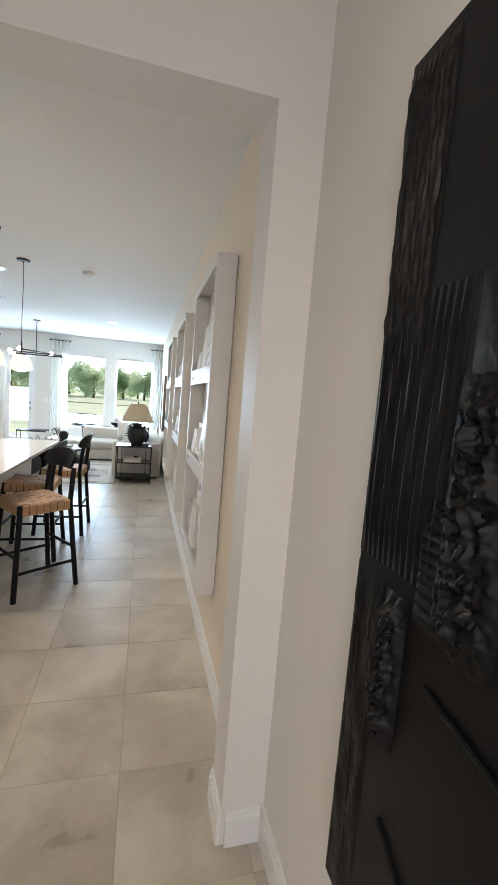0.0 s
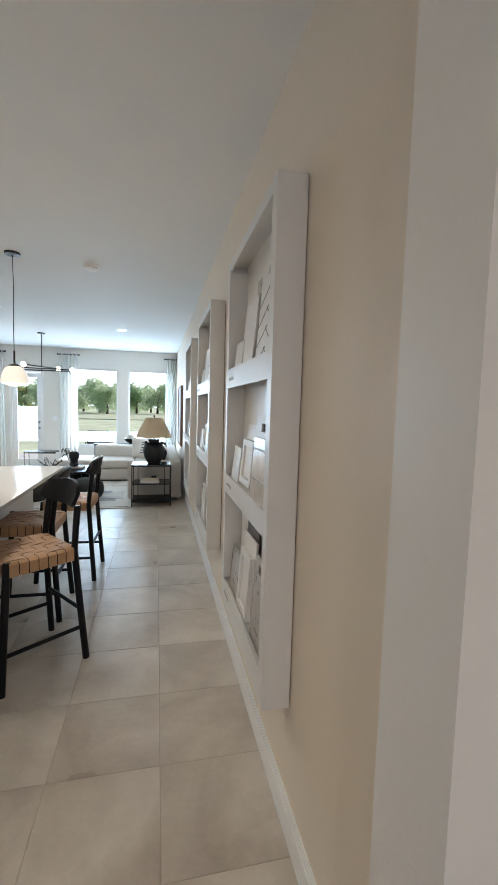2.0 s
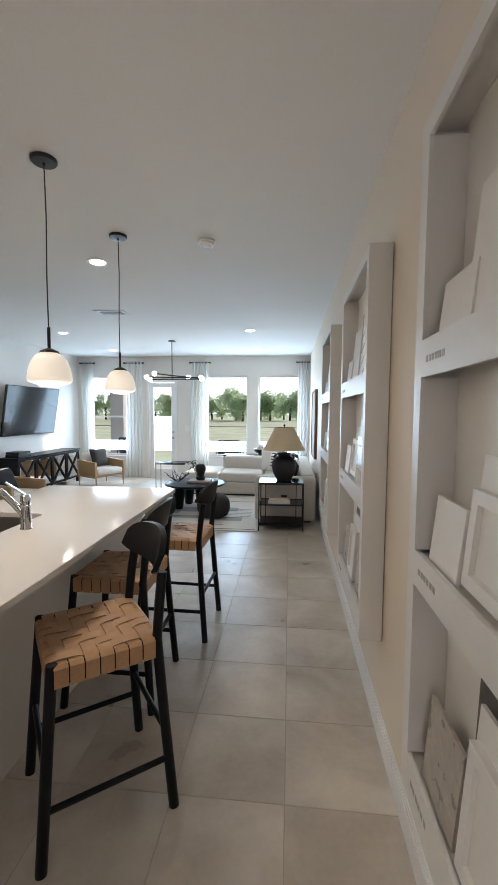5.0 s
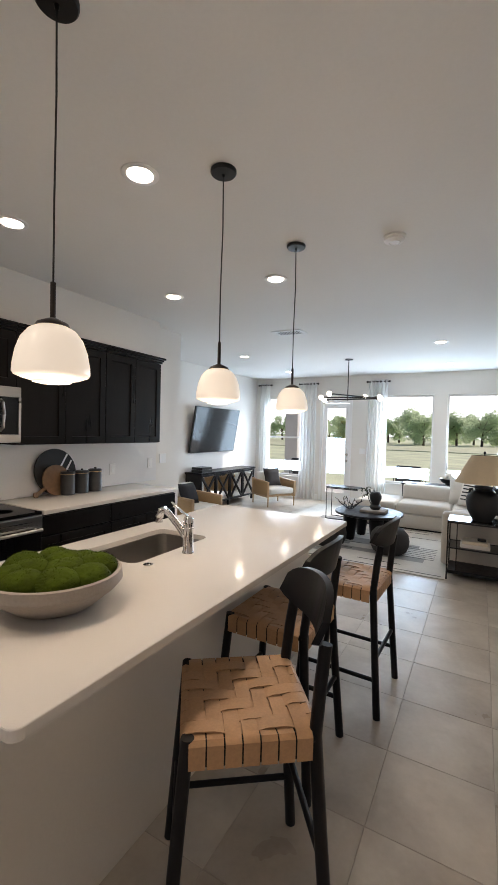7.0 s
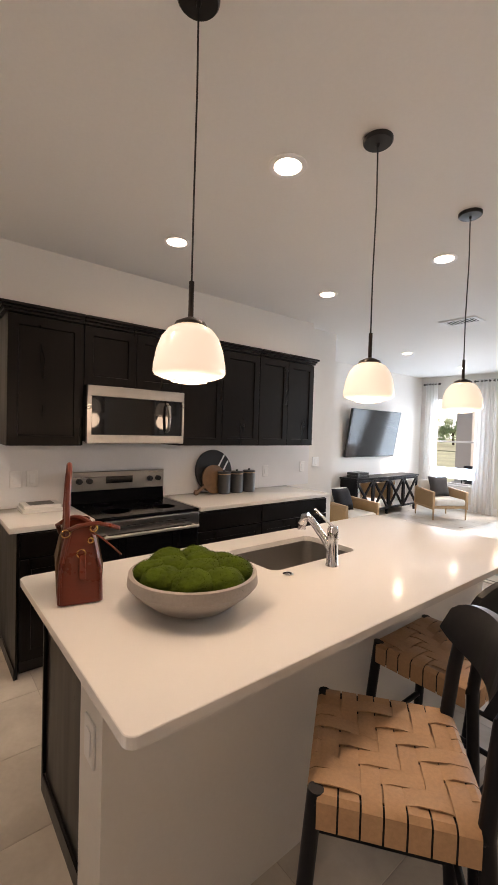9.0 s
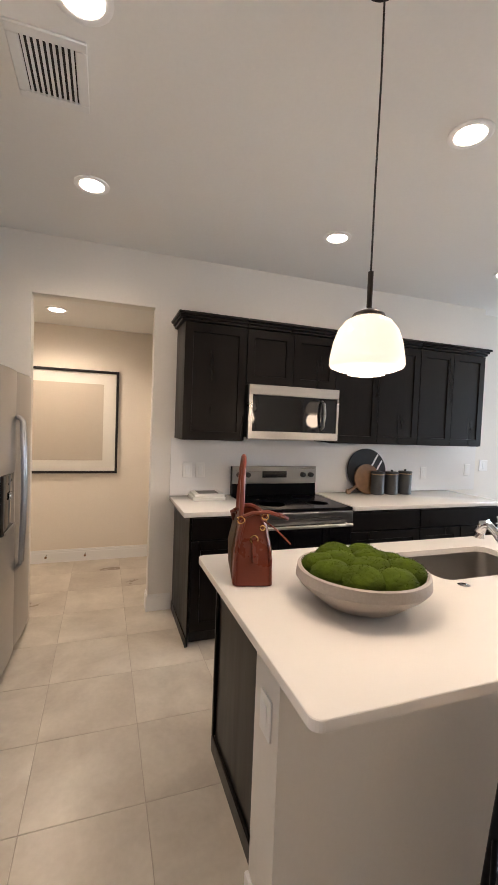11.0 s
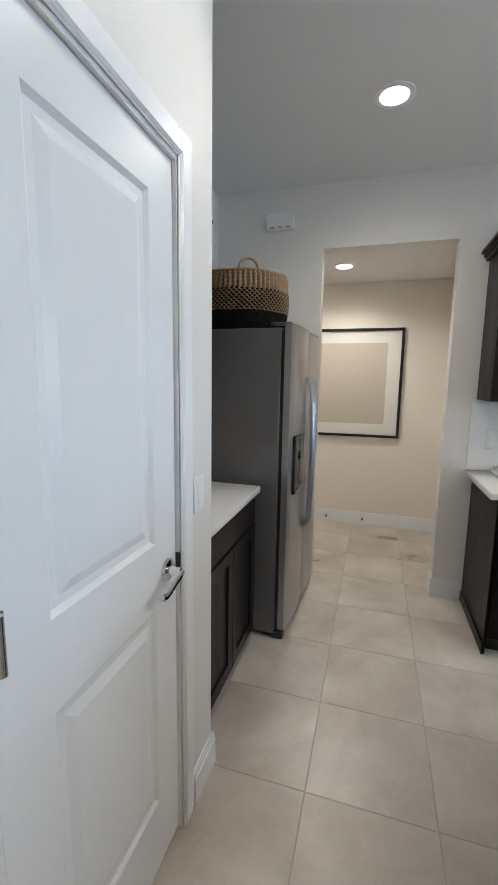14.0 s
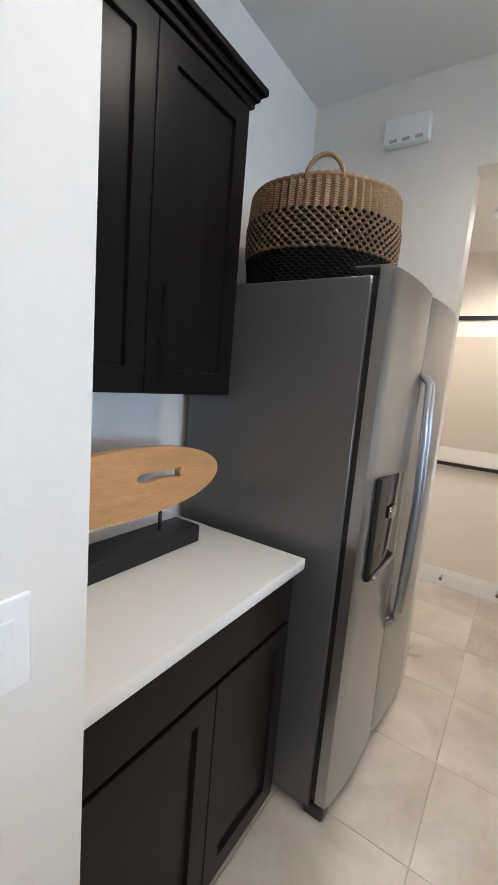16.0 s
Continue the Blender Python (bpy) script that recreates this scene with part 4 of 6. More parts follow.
# bar stools with woven leather seats
def stool():
    th = thing("bar_stool", (0, 0, 0), "black wood bar stool with woven tan leather seat", "stool", "stools at the island", local=True)
    # the sitter faces -x; the back is at +x
    SH = 0.665
    for fy in (-1, 1):
        part("leg", tube(B(), [(-0.23, fy * 0.228, 0.0), (-0.203, fy * 0.208, 0.35), (-0.176, fy * 0.188, SH + 0.02)], 0.0195, 12), BLACKWOOD, th)
        part("leg", tube(B(), [(0.235, fy * 0.226, 0.0), (0.208, fy * 0.206, 0.35), (0.186, fy * 0.190, SH), (0.200, fy * 0.184, SH + 0.15), (0.214, fy * 0.176, SH + 0.255)], 0.0195, 12), BLACKWOOD, th)
    for a, b in (((-0.213, -0.216, 0.198), (0.217, -0.214, 0.198)), ((-0.213, 0.216, 0.198), (0.217, 0.214, 0.198)), ((-0.205, -0.210, 0.308), (-0.205, 0.210, 0.308)), ((0.210, -0.208, 0.308), (0.210, 0.208, 0.308))):
        part("stretcher", rod(B(), a, b, 0.0115), BLACKWOOD, th)
    bm = B()
    for a, b in (((-0.178, -0.19, SH), (-0.178, 0.19, SH)), ((0.185, -0.19, SH), (0.185, 0.19, SH)), ((-0.178, -0.195, SH), (0.185, -0.195, SH)), ((-0.178, 0.195, SH), (0.185, 0.195, SH))):
        rod(bm, a, b, 0.015)
    part("seat_frame", bm, BLACKWOOD, th)
    # woven straps: seven each way, over two and under two
    n = 7
    w = 0.350 / n

    def strap(i, along_x):
        bm = B()
        c = (i - (n - 1) / 2) * w
        half = w * (0.47 if along_x else 0.455)
        lo, hi = (-0.196, 0.203) if along_x else (-0.213, 0.213)
        line = [(lo, -0.072), (lo - 0.001, -0.01), (lo + 0.012, 0.0)]
        for k in range(n):
            u = (k - (n - 1) / 2) * w
            over = (k + i) % 4 < 2 if along_x else (k + i) % 4 >= 2
            line.append((u, 0.0058 if over else -0.0058))
        line += [(hi - 0.012, 0.0), (hi + 0.001, -0.01), (hi, -0.072)]
        top, bot = [], []
        for u, dz in line:
            sag = -0.014 * max(0, 1 - (u / 0.19) ** 2) * (1 - (c / 0.2) ** 2)
            z = SH + 0.018 + dz + sag
            for lst, off in ((top, 0.0016), (bot, -0.0016)):
                p, q = ((u, c - half, z + off), (u, c + half, z + off)) if along_x else ((c - half, u, z + off), (c + half, u, z + off))
                lst.append((bm.verts.new(p), bm.verts.new(q)))
        for lst in (top, bot):
            for a, b in zip(lst, lst[1:]):
                bm.faces.new((a[0], a[1], b[1], b[0]))
        for k in range(len(top) - 1):
            bm.faces.new((top[k][0], top[k + 1][0], bot[k + 1][0], bot[k][0]))
            bm.faces.new((top[k][1], top[k + 1][1], bot[k + 1][1], bot[k][1]))
        return bm
    # board and skirts added behind the straps, so their slits look shaded
    inner = bx(B(), -0.17, 0.175, -0.185, 0.185, SH - 0.006, SH - 0.001)
    for q in ((-0.1925, -0.189, -0.18, 0.18), (0.196, 0.1995, -0.18, 0.18), (-0.17, 0.17, -0.2095, -0.206), (-0.17, 0.17, 0.206, 0.2095)):
        bx(inner, *q, SH - 0.05, SH + 0.006)
    seat = part("seat", inner, BLACKWOOD, th, "dark board added to make the strap gaps look shaded")
    for i in range(n):
        part("strap", strap(i, True), LEATHER, seat, "tan leather strap")
        part("strap", strap(i, False), LEATHER, seat, "tan leather strap")
    # curved backrest
    bm = B()
    ni, nj = 16, 6
    gf, gb = [], []
    for i in range(ni + 1):
        u = 2 * i / ni - 1
        rf, rb = [], []
        for j in range(nj + 1):
            v = j / nj
            hgt = 0.150 * (1 - 0.22 * u * u - 0.38 * u ** 6)
            z = SH + 0.313 - 0.5 * hgt + hgt * v - 0.012 * u * u
            y = 0.205 * u
            x = 0.248 - 0.062 * u * u + 0.03 * (v - 0.5)
            rf.append(bm.verts.new((x - 0.011, y, z)))
            rb.append(bm.verts.new((x + 0.011, y * 1.03, z)))
        gf.append(rf)
        gb.append(rb)
    for g in (gf, gb):
        for i in range(ni):
            for j in range(nj):
                bm.faces.new((g[i][j], g[i + 1][j], g[i + 1][j + 1], g[i][j + 1]))
    for i in range(ni):
        bm.faces.new((gf[i][0], gf[i + 1][0], gb[i + 1][0], gb[i][0]))
        bm.faces.new((gf[i][nj], gf[i + 1][nj], gb[i + 1][nj], gb[i][nj]))
    for j in range(nj):
        bm.faces.new((gf[0][j], gf[0][j + 1], gb[0][j + 1], gb[0][j]))
        bm.faces.new((gf[ni][j], gf[ni][j + 1], gb[ni][j + 1], gb[ni][j]))
    part("backrest", bm, BLACKWOOD, th, "curved black wood backrest")
    return th


st = stool()
st.matrix_basis = pose(-1.152, 0.672, 0, 0, 0, 37.5)
copy_thing(st, pose(-1.312, 1.326, 0, 0, 0, 0))
copy_thing(st, pose(-1.168, 2.004, 0, 0, 0, -2))


# ceiling fittings
def pendant(x, y):
    th = thing("pendant_lamp", (x, y, CEIL), "lit opal glass pendant lamp on black cord", "pendant lamp", "pendants over the island")
    part("canopy", lathe(B(), [(0.0, 0), (0.063, 0), (0.063, -0.012), (0.058, -0.018), (0.008, -0.02), (0.006, -0.035), (0, -0.035)], (x, y, CEIL - 0.0005), 32), BLACKM, th)
    part("cord", tube(B(), [(x, y, CEIL - 0.03), (x + 0.004, y, 2.5), (x - 0.003, y + 0.002, 2.2), (x, y, 1.93)], 0.0032, 6), BLACKP, th)
    part("stem", lathe(B(), [(0.0, 1.955), (0.008, 1.955), (0.008, 1.850), (0.018, 1.846), (0.044, 1.834), (0.049, 1.8245), (0.0, 1.823)], (x, y, 0.0), 24), BRONZE, th)
    sh = part("shade", lathe(B(), [(0.044, 1.824), (0.066, 1.812), (0.086, 1.786), (0.099, 1.75), (0.107, 1.705), (0.108, 1.685), (0.103, 1.676), (0.080, 1.667), (0.056, 1.661), (0.052, 1.664), (0.078, 1.670), (0.099, 1.684), (0.097, 1.75), (0.080, 1.786), (0.062, 1.808), (0.042, 1.818)], (x, y, 0.0), 40), OPAL, th, "lit opal glass shade")
    part("bottom_disc", lathe(B(), [(0.0, 1.6605), (0.054, 1.6608), (0.054, 1.657), (0.030, 1.653), (0.0, 1.652)], (x, y, 0.0), 32), OPAL, th, "lit opal bottom diffuser")
    lt = new("pendant_light", bpy.data.lights.new("pendant_light", "POINT"))
    lt.data.energy, lt.data.color, lt.data.shadow_soft_size = 6.0, LAMP_WARM, 0.09
    lt.location = (x, y, 1.585)


for y in (0.318, 1.217, 2.115):
    pendant(-1.638, y)


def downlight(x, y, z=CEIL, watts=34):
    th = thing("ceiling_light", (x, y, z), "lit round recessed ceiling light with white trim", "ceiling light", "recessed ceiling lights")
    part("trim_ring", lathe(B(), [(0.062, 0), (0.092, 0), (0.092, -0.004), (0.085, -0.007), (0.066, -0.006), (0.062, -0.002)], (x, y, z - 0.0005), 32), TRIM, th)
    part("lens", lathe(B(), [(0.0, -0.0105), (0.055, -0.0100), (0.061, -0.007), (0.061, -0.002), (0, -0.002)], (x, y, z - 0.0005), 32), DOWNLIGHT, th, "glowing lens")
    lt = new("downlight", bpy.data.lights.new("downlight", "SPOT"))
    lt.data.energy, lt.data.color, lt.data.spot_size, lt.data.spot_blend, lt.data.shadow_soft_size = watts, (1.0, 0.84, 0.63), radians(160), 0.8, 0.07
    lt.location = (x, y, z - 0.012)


for x, y in ((-2.022, 1.053), (-2.022, 2.60), (-3.093, 1.053), (-3.093, 2.60), (-3.093, -0.493), (-2.022, -0.493), (-4.04, 5.59), (-4.04, 7.47), (-1.022, 5.59), (-1.022, 7.47)):
    downlight(x, y)
downlight(-4.60, -0.81, 2.44, 80)
# unseen fitting, added only to brighten the entry
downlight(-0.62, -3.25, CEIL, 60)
sm = thing("smoke_detector", (-1.03, 2.268, CEIL), "round white smoke detector on ceiling", "smoke detector")
part("body", lathe(B(), [(0.0, 0), (0.068, 0), (0.070, -0.010), (0.060, -0.014), (0.062, -0.028), (0.050, -0.036), (0, -0.038)], (-1.03, 2.268, CEIL - 0.0005), 32), TRIM, sm)
part("grille", lathe(B(), [(0.030, -0.0385), (0.031, -0.041), (0.036, -0.041), (0.037, -0.0375)], (-1.03, 2.268, CEIL), 32), VENTP, sm)
solo("ceiling_sensor", lathe(B(), [(0.0, 0), (0.055, 0), (0.055, -0.012), (0.045, -0.03), (0, -0.032)], (-4.18, 4.01, CEIL - 0.0005), 24), TRIM, "small white round ceiling sensor", "sensor")


def vent(x0, x1, y0, y1, slats, along):
    th = thing("ceiling_vent", ((x0 + x1) / 2, (y0 + y1) / 2, CEIL), "white ceiling air vent with dark slots", "vent")
    # no duct is built: a dark plate gives the shade between the slats
    part("backing", bx(B(), x0 + 0.025, x1 - 0.025, y0 + 0.025, y1 - 0.025, CEIL - 0.003, CEIL - 0.0005), DUCTSHADE, th, "dark plate standing in for the shaded duct behind the slats")
    bm = B()
    for a in ((x0, x0 + 0.04, y0, y1), (x1 - 0.04, x1, y0, y1), (x0 + 0.04, x1 - 0.04, y0, y0 + 0.04), (x0 + 0.04, x1 - 0.04, y1 - 0.04, y1)):
        bx(bm, *a, CEIL - 0.012, CEIL - 0.0005, 0.003)
    part("frame", bm, VENTP, th)
    for k in range(slats):
        f = (k + 0.5) / slats
        if along == "x":
            y = y0 + 0.04 + f * (y1 - y0 - 0.08)
            part("slat", obox(B(), (x0 + 0.04, y, CEIL - 0.009), (x1 - 0.04, y, CEIL - 0.009), 0.010, 0.003), VENTP, th)
        else:
            x = x0 + 0.04 + f * (x1 - x0 - 0.08)
            part("slat", obox(B(), (x, y0 + 0.04, CEIL - 0.009), (x, y1 - 0.04, CEIL - 0.009), 0.010, 0.003), VENTP, th)


vent(-2.52, -2.18, -0.742, -0.486, 9, "x")
vent(-2.86, -2.47, 4.20, 4.46, 9, "y")

# refrigerator
FX0, FX1, FYB, FYF = -3.868, -3.032, -1.63, -0.982
fr = thing("refrigerator", ((FX0 + FX1) / 2, -1.3, 0), "side-by-side stainless refrigerator with ice dispenser", "refrigerator")
part("cabinet", bx(B(), FX0, FX1, FYB, FYF, 0.03, 1.745, 0.004), FRIDGESIDE, fr, "dark grey enamelled case")
part("gasket", bx(B(), FX0 + 0.01, FX1 - 0.008, FYF + 0.0005, FYF + 0.018, 0.06, 1.735), BLACKP, fr)


def fridge_door(x0, x1, bow0, bow1, hole=None):
    """A gently bowed door; bow0 and bow1 set how far each edge stands forward."""
    bm = B()
    n = 14
    rows = []
    for i in range(n + 1):
        f = i / n
        x = x0 + (x1 - x0) * f
        y = FYF + 0.062 + bow0 + (bow1 - bow0) * f + 0.012 * math.sin(math.pi * f)
        if i in (0, n):
            y -= 0.006
        rows.append((bm.verts.new((x, y, 0.065)), bm.verts.new((x, y, 1.765)), bm.verts.new((x, FYF + 0.02, 0.065)), bm.verts.new((x, FYF + 0.02, 1.765))))
    for a, b in zip(rows, rows[1:]):
        bm.faces.new((a[0], b[0], b[1], a[1]))
        bm.faces.new((a[2], b[2], b[3], a[3]))
        bm.faces.new((a[1], b[1], b[3], a[3]))
        bm.faces.new((a[0], b[0], b[2], a[2]))
    for e in (rows[0], rows[-1]):
        bm.faces.new((e[0], e[1], e[3], e[2]))
    return bm


XM = -3.435
d1 = part("door", fridge_door(XM + 0.004, FX1 + 0.002, 0.020, -0.002), STEEL, fr, "brushed stainless freezer door")
d2 = part("door", fridge_door(FX0, XM - 0.004, 0.034, 0.020), STEEL, fr, "brushed stainless refrigerator door")
bm = bx(B(), -3.365, -3.085, FYF + 0.060, FYF + 0.086, 0.845, 1.175, 0.010, 2)
part("dispenser", bm, BLACKGLASS, d1, "black glass water dispenser")
part("dispenser_tray", bx(B(), -3.355, -3.095, FYF + 0.0862, FYF + 0.098, 0.853, 0.868, 0.003), STEELH, d1)
part("dispenser_nozzle", bx(B(), -3.26, -3.19, FYF + 0.0862, FYF + 0.098, 1.03, 1.07, 0.004), NICKEL, d1)
for s, dd in ((1, d1), (-1, d2)):
    xh = XM + s * 0.03
    bm = tube(B(), [(xh, FYF + 0.085, 1.50), (xh + s * 0.002, FYF + 0.115, 1.47), (xh + s * 0.004, FYF + 0.122, 1.30), (xh + s * 0.004, FYF + 0.128, 1.05), (xh + s * 0.004, FYF + 0.122, 0.80), (xh + s * 0.002, FYF + 0.115, 0.60), (xh, FYF + 0.085, 0.56)], 0.013, 10)
    part("handle", bm, STEEL, dd, "long curved stainless handle")
part("hinge_cover", bx(B(), FX1 - 0.10, FX1 - 0.01, FYF - 0.06, FYF + 0.05, 1.766, 1.774, 0.003), FRIDGESIDE, fr)
part("foot", bx(B(), FX1 - 0.06, FX1 - 0.002, FYF - 0.02, FYF + 0.05, 0.0, 0.05, 0.006), BLACKP, fr)
part("foot", bx(B(), FX0 + 0.002, FX0 + 0.06, FYF - 0.02, FYF + 0.05, 0.0, 0.05, 0.006), BLACKP, fr)
part("kick_grille", bx(B(), FX0 + 0.06, FX1 - 0.06, FYF - 0.02, FYF + 0.03, 0.01, 0.055), BLACKP, fr)

# basket on the refrigerator: woven upright and level strands
BXC, BYC, BZ = -3.30, -1.28, 1.7455
bk = thing("basket", (BXC, BYC, BZ), "round seagrass basket with black dipped base and handles", "basket")
RIBS = 60


def basket_r(z):
    return 0.246 + 0.014 * math.sin(z * 7.5)


def strand(z, wob, ph, off=0.0):
    """One ring of weaving that runs in and out of the uprights."""
    out = []
    for k in range(RIBS * 4 + 1):
        a = 2 * math.pi * k / (RIBS * 4)
        r = basket_r(z) + off + wob * math.sin(RIBS * a + ph)
        out.append((BXC + r * math.cos(a), BYC + r * math.sin(a), BZ + 0.89 * z + 0.0015 * math.sin(7 * a + 31 * z) + 0.001 * math.sin(RIBS * a + ph)))
    return out


for i in range(11):
    part("dark_strand", tube(B(), strand(0.008 + 0.0102 * i, 0.004, math.pi * (i % 2)), 0.0058, 5), WICKERD, bk)
for i in range(9):
    z = 0.122 + 0.0135 * i
    part("strand", tube(B(), strand(z, 0.0075, math.pi * (i % 2)), 0.0062, 5), WICKER, bk)
    part("dark_strand", tube(B(), strand(z + 0.006, 0.0075, math.pi * (i % 2) + math.pi, 0.0), 0.0056, 5), WICKERD, bk)
for i in range(13):
    part("strand", tube(B(), strand(0.242 + 0.0078 * i, 0.0042, 0.0), 0.0050, 5), WICKER, bk)
part("rim", tube(B(), strand(0.344, 0.001, 0.0), 0.0085, 8), WICKER, bk)
for k in range(RIBS):
    a = 2 * math.pi * (k + 0.25) / RIBS
    part("upright", tube(B(), [(BXC + (basket_r(z) + 0.0045) * math.cos(a), BYC + (basket_r(z) + 0.0045) * math.sin(a), BZ + 0.89 * z) for z in (0.215, 0.25, 0.29, 0.325, 0.345)], 0.0042, 5), WICKER, bk)
part("base", lathe(B(), [(0, 0.0005), (0.235, 0.0005), (0.235, 0.012), (0, 0.012)], (BXC, BYC, BZ), 32), WICKERD, bk)
part("lining", lathe(B(), [(0.232, 0.013), (0.243, 0.20), (0.238, 0.29), (0.233, 0.29), (0.236, 0.20), (0.226, 0.013)], (BXC, BYC, BZ), 32), WICKERD, bk)
for a in (math.radians(24), math.radians(204)):
    c = Vector((BXC + 0.250 * math.cos(a), BYC + 0.250 * math.sin(a), BZ + 0.305))
    t = Vector((-math.sin(a), math.cos(a), 0))
    part("handle", tube(B(), [c + t * 0.055 * math.cos(math.pi * k / 10) + Vector((0, 0, 0.068 * math.sin(math.pi * k / 10) - 0.01)) for k in range(11)], 0.007, 8), WICKER, bk)

# cabinets beside the refrigerator
NX0, NX1 = -2.945, -2.197
nu = thing("wall_cabinet", (-2.57, -1.66, UZ0), "espresso-stained wall cabinet with two shaker doors", "cabinet")
part("body", bx(B(), NX0, NX1, -1.659, -1.398, UZ0, UZ1, 0.002), ESPRESSO, nu)
xm = -2.588
part("door", shaker(B(), NX0, xm, UZ0 + 0.002, UZ1 - 0.01, -1.3975, "y", 1), ESPRESSO, nu)
part("door", shaker(B(), xm, NX1, UZ0 + 0.002, UZ1 - 0.01, -1.3975, "y", 1), ESPRESSO, nu)
bm = B()
for t, a, b in ((0.022, UZ1 - 0.001, UZ1 + 0.02), (0.034, UZ1 + 0.02, UZ1 + 0.04), (0.05, UZ1 + 0.04, UZ1 + 0.06)):
    bx(bm, NX0 - t, NX1, -1.659, -1.398 + t, a, b, 0.003)
part("cornice", bm, ESPRESSO, nu)
nb = thing("base_cabinet", (-2.57, -1.4, 0), "espresso-stained base cabinet with drawer and doors", "cabinet")
part("body", bx(B(), NX0, NX1, -1.659, -1.10, 0.10, 0.878, 0.002), ESPRESSO, nb)
part("toe_kick", bx(B(), NX0, NX1, -1.659, -1.15, 0, 0.10), BLACKP, nb)
part("quarter_round", rod(B(), (NX0, -1.145, 0.008), (NX1, -1.145, 0.008), 0.010), TRIM, nb, "white floor moulding")
part("drawer", bx(B(), NX0 + 0.006, NX1 - 0.006, -1.0995, -1.08, 0.725, 0.868, 0.003), ESPRESSO, nb)
part("door", shaker(B(), NX0 + 0.004, xm, 0.105, 0.715, -1.0995, "y", 1), ESPRESSO, nb)
part("door", shaker(B(), xm, NX1 - 0.004, 0.105, 0.715, -1.0995, "y", 1), ESPRESSO, nb)
solo("worktop", bx(B(), NX0 - 0.026, NX1, -1.659, -1.061, 0.879, 0.914, 0.004, 2), QUARTZ, "white quartz worktop beside the refrigerator", "worktop")

# wooden sculpture on a stand
sc = thing("wood_sculpture", (-2.56, -1.43, 0.914), "honey wood leaf-shaped board with slot on black stand", "sculpture")
part("stand", bx(B(), -2.84, -2.30, -1.48, -1.375, 0.9145, 0.968, 0.002), BLACKM, sc, "black block stand")
for x in (-2.72, -2.46):
    part("pin", rod(B(), (x, -1.43, 0.968), (x, -1.43, 1.06), 0.006), BLACKM, sc)
bm = B()
n = 40
outl = []
for k in range(n):
    a = 2 * math.pi * k / n
    outl.append((-2.58 + 0.385 * math.cos(a), 1.128 + 0.098 * math.sin(a) * (1 - 0.12 * math.cos(a))))
slot = []
for k in range(n):
    a = 2 * math.pi * k / n
    slot.append((-2.71 + 0.085 * math.cos(a) * (1 + 0.15 * math.cos(3 * a)), 1.14 + 0.015 * math.sin(a) + 0.006 * math.sin(3 * a)))
fr_, bk_ = -1.417, -1.442
of, ob_, sf, sb_ = ([bm.verts.new((x, yy, z)) for x, z in src] for src, yy in ((outl, fr_), (outl, bk_), (slot, fr_), (slot, bk_)))
for k in range(n):
    j = (k + 1) % n
    bm.faces.new((of[k], of[j], sf[j], sf[k]))
    bm.faces.new((ob_[k], ob_[j], sb_[j], sb_[k]))
    bm.faces.new((of[k], of[j], ob_[j], ob_[k]))
    bm.faces.new((sf[k], sf[j], sb_[j], sb_[k]))
part("board", bm, BOARDWOOD, sc, "honey-coloured wooden board", smooth=False)

# chime
cb = thing("door_chime", (KW, -1.19, 2.55), "white plastic door chime box high on wall", "door chime")
part("cover", bx(B(), KW, KW + 0.045, -1.288, -1.097, 2.505, 2.612, 0.004), TRIM, cb)
for y in (-1.245, -1.19, -1.135):
    part("slot", bx(B(), KW + 0.0452, KW + 0.046, y - 0.016, y + 0.016, 2.510, 2.524), INK, cb)

# hallway picture and door stops
hp = thing("framed_print", (-5.24, -0.77, 0.94), "large framed beige print with white mat, black frame", "picture")
y0, y1, z0, z1 = -1.34, -0.258, 0.93, 2.003
bm = B()
for a in ((y0, y0 + 0.025, z0, z1), (y1 - 0.025, y1, z0, z1), (y0 + 0.025, y1 - 0.025, z0, z0 + 0.025), (y0 + 0.025, y1 - 0.025, z1 - 0.025, z1)):
    bx(bm, -5.239, -5.20, *a, 0.002)
part("frame", bm, BLACKM, hp)
part("mat", bx(B(), -5.239, -5.22, y0 + 0.025, y1 - 0.025, z0 + 0.025, z1 - 0.025), MATWHITE, hp)
part("print", bx(B(), -5.2195, -5.218, y0 + 0.15, y1 - 0.15, z0 + 0.135, z1 - 0.14), MATGREY, hp, "plain beige textured print")
for y in (-0.927, -0.557):
    ds = thing("door_stop", (-5.226, y, 0.07), "small metal spring door stop on baseboard", "door stop")
    part("spring", rod(B(), (-5.226, y, 0.08), (-5.16, y, 0.08), 0.007), NICKEL, ds)
    part("tip", rod(B(), (-5.16, y, 0.08), (-5.145, y, 0.08), 0.011), BROWNWOOD, ds)

# black relief art in the entry
ar = thing("relief_art", (-0.04, -2.56, 0.62), "large black textured plaster relief panel on wall", "wall art")
AY0, AY1, AZ0, AZ1 = -3.10, -1.973, 0.56, 2.165
part("panel", bx(B(), -0.045, -0.0005, AY0, AY1, AZ0, AZ1, 0.004), CANVASBLACK, ar)
bm = B()
random.seed(7)


def relief(y0, y1, z0, z1, ny, nz, f):
    y0, y1 = 0.313 + y0 * 1.136, 0.313 + y1 * 1.136
    z0, z1 = z0 * 1.136 - 0.21, z1 * 1.136 - 0.21
    g = [[bm.verts.new((-0.0455 - max(0.0, f((i / ny), (j / nz))), y0 + (y1 - y0) * i / ny, z0 + (z1 - z0) * j / nz)) for j in range(nz + 1)] for i in range(ny + 1)]
    for i in range(ny):
        for j in range(nz):
            bm.faces.new((g[i][j], g[i + 1][j], g[i + 1][j + 1], g[i][j + 1]))


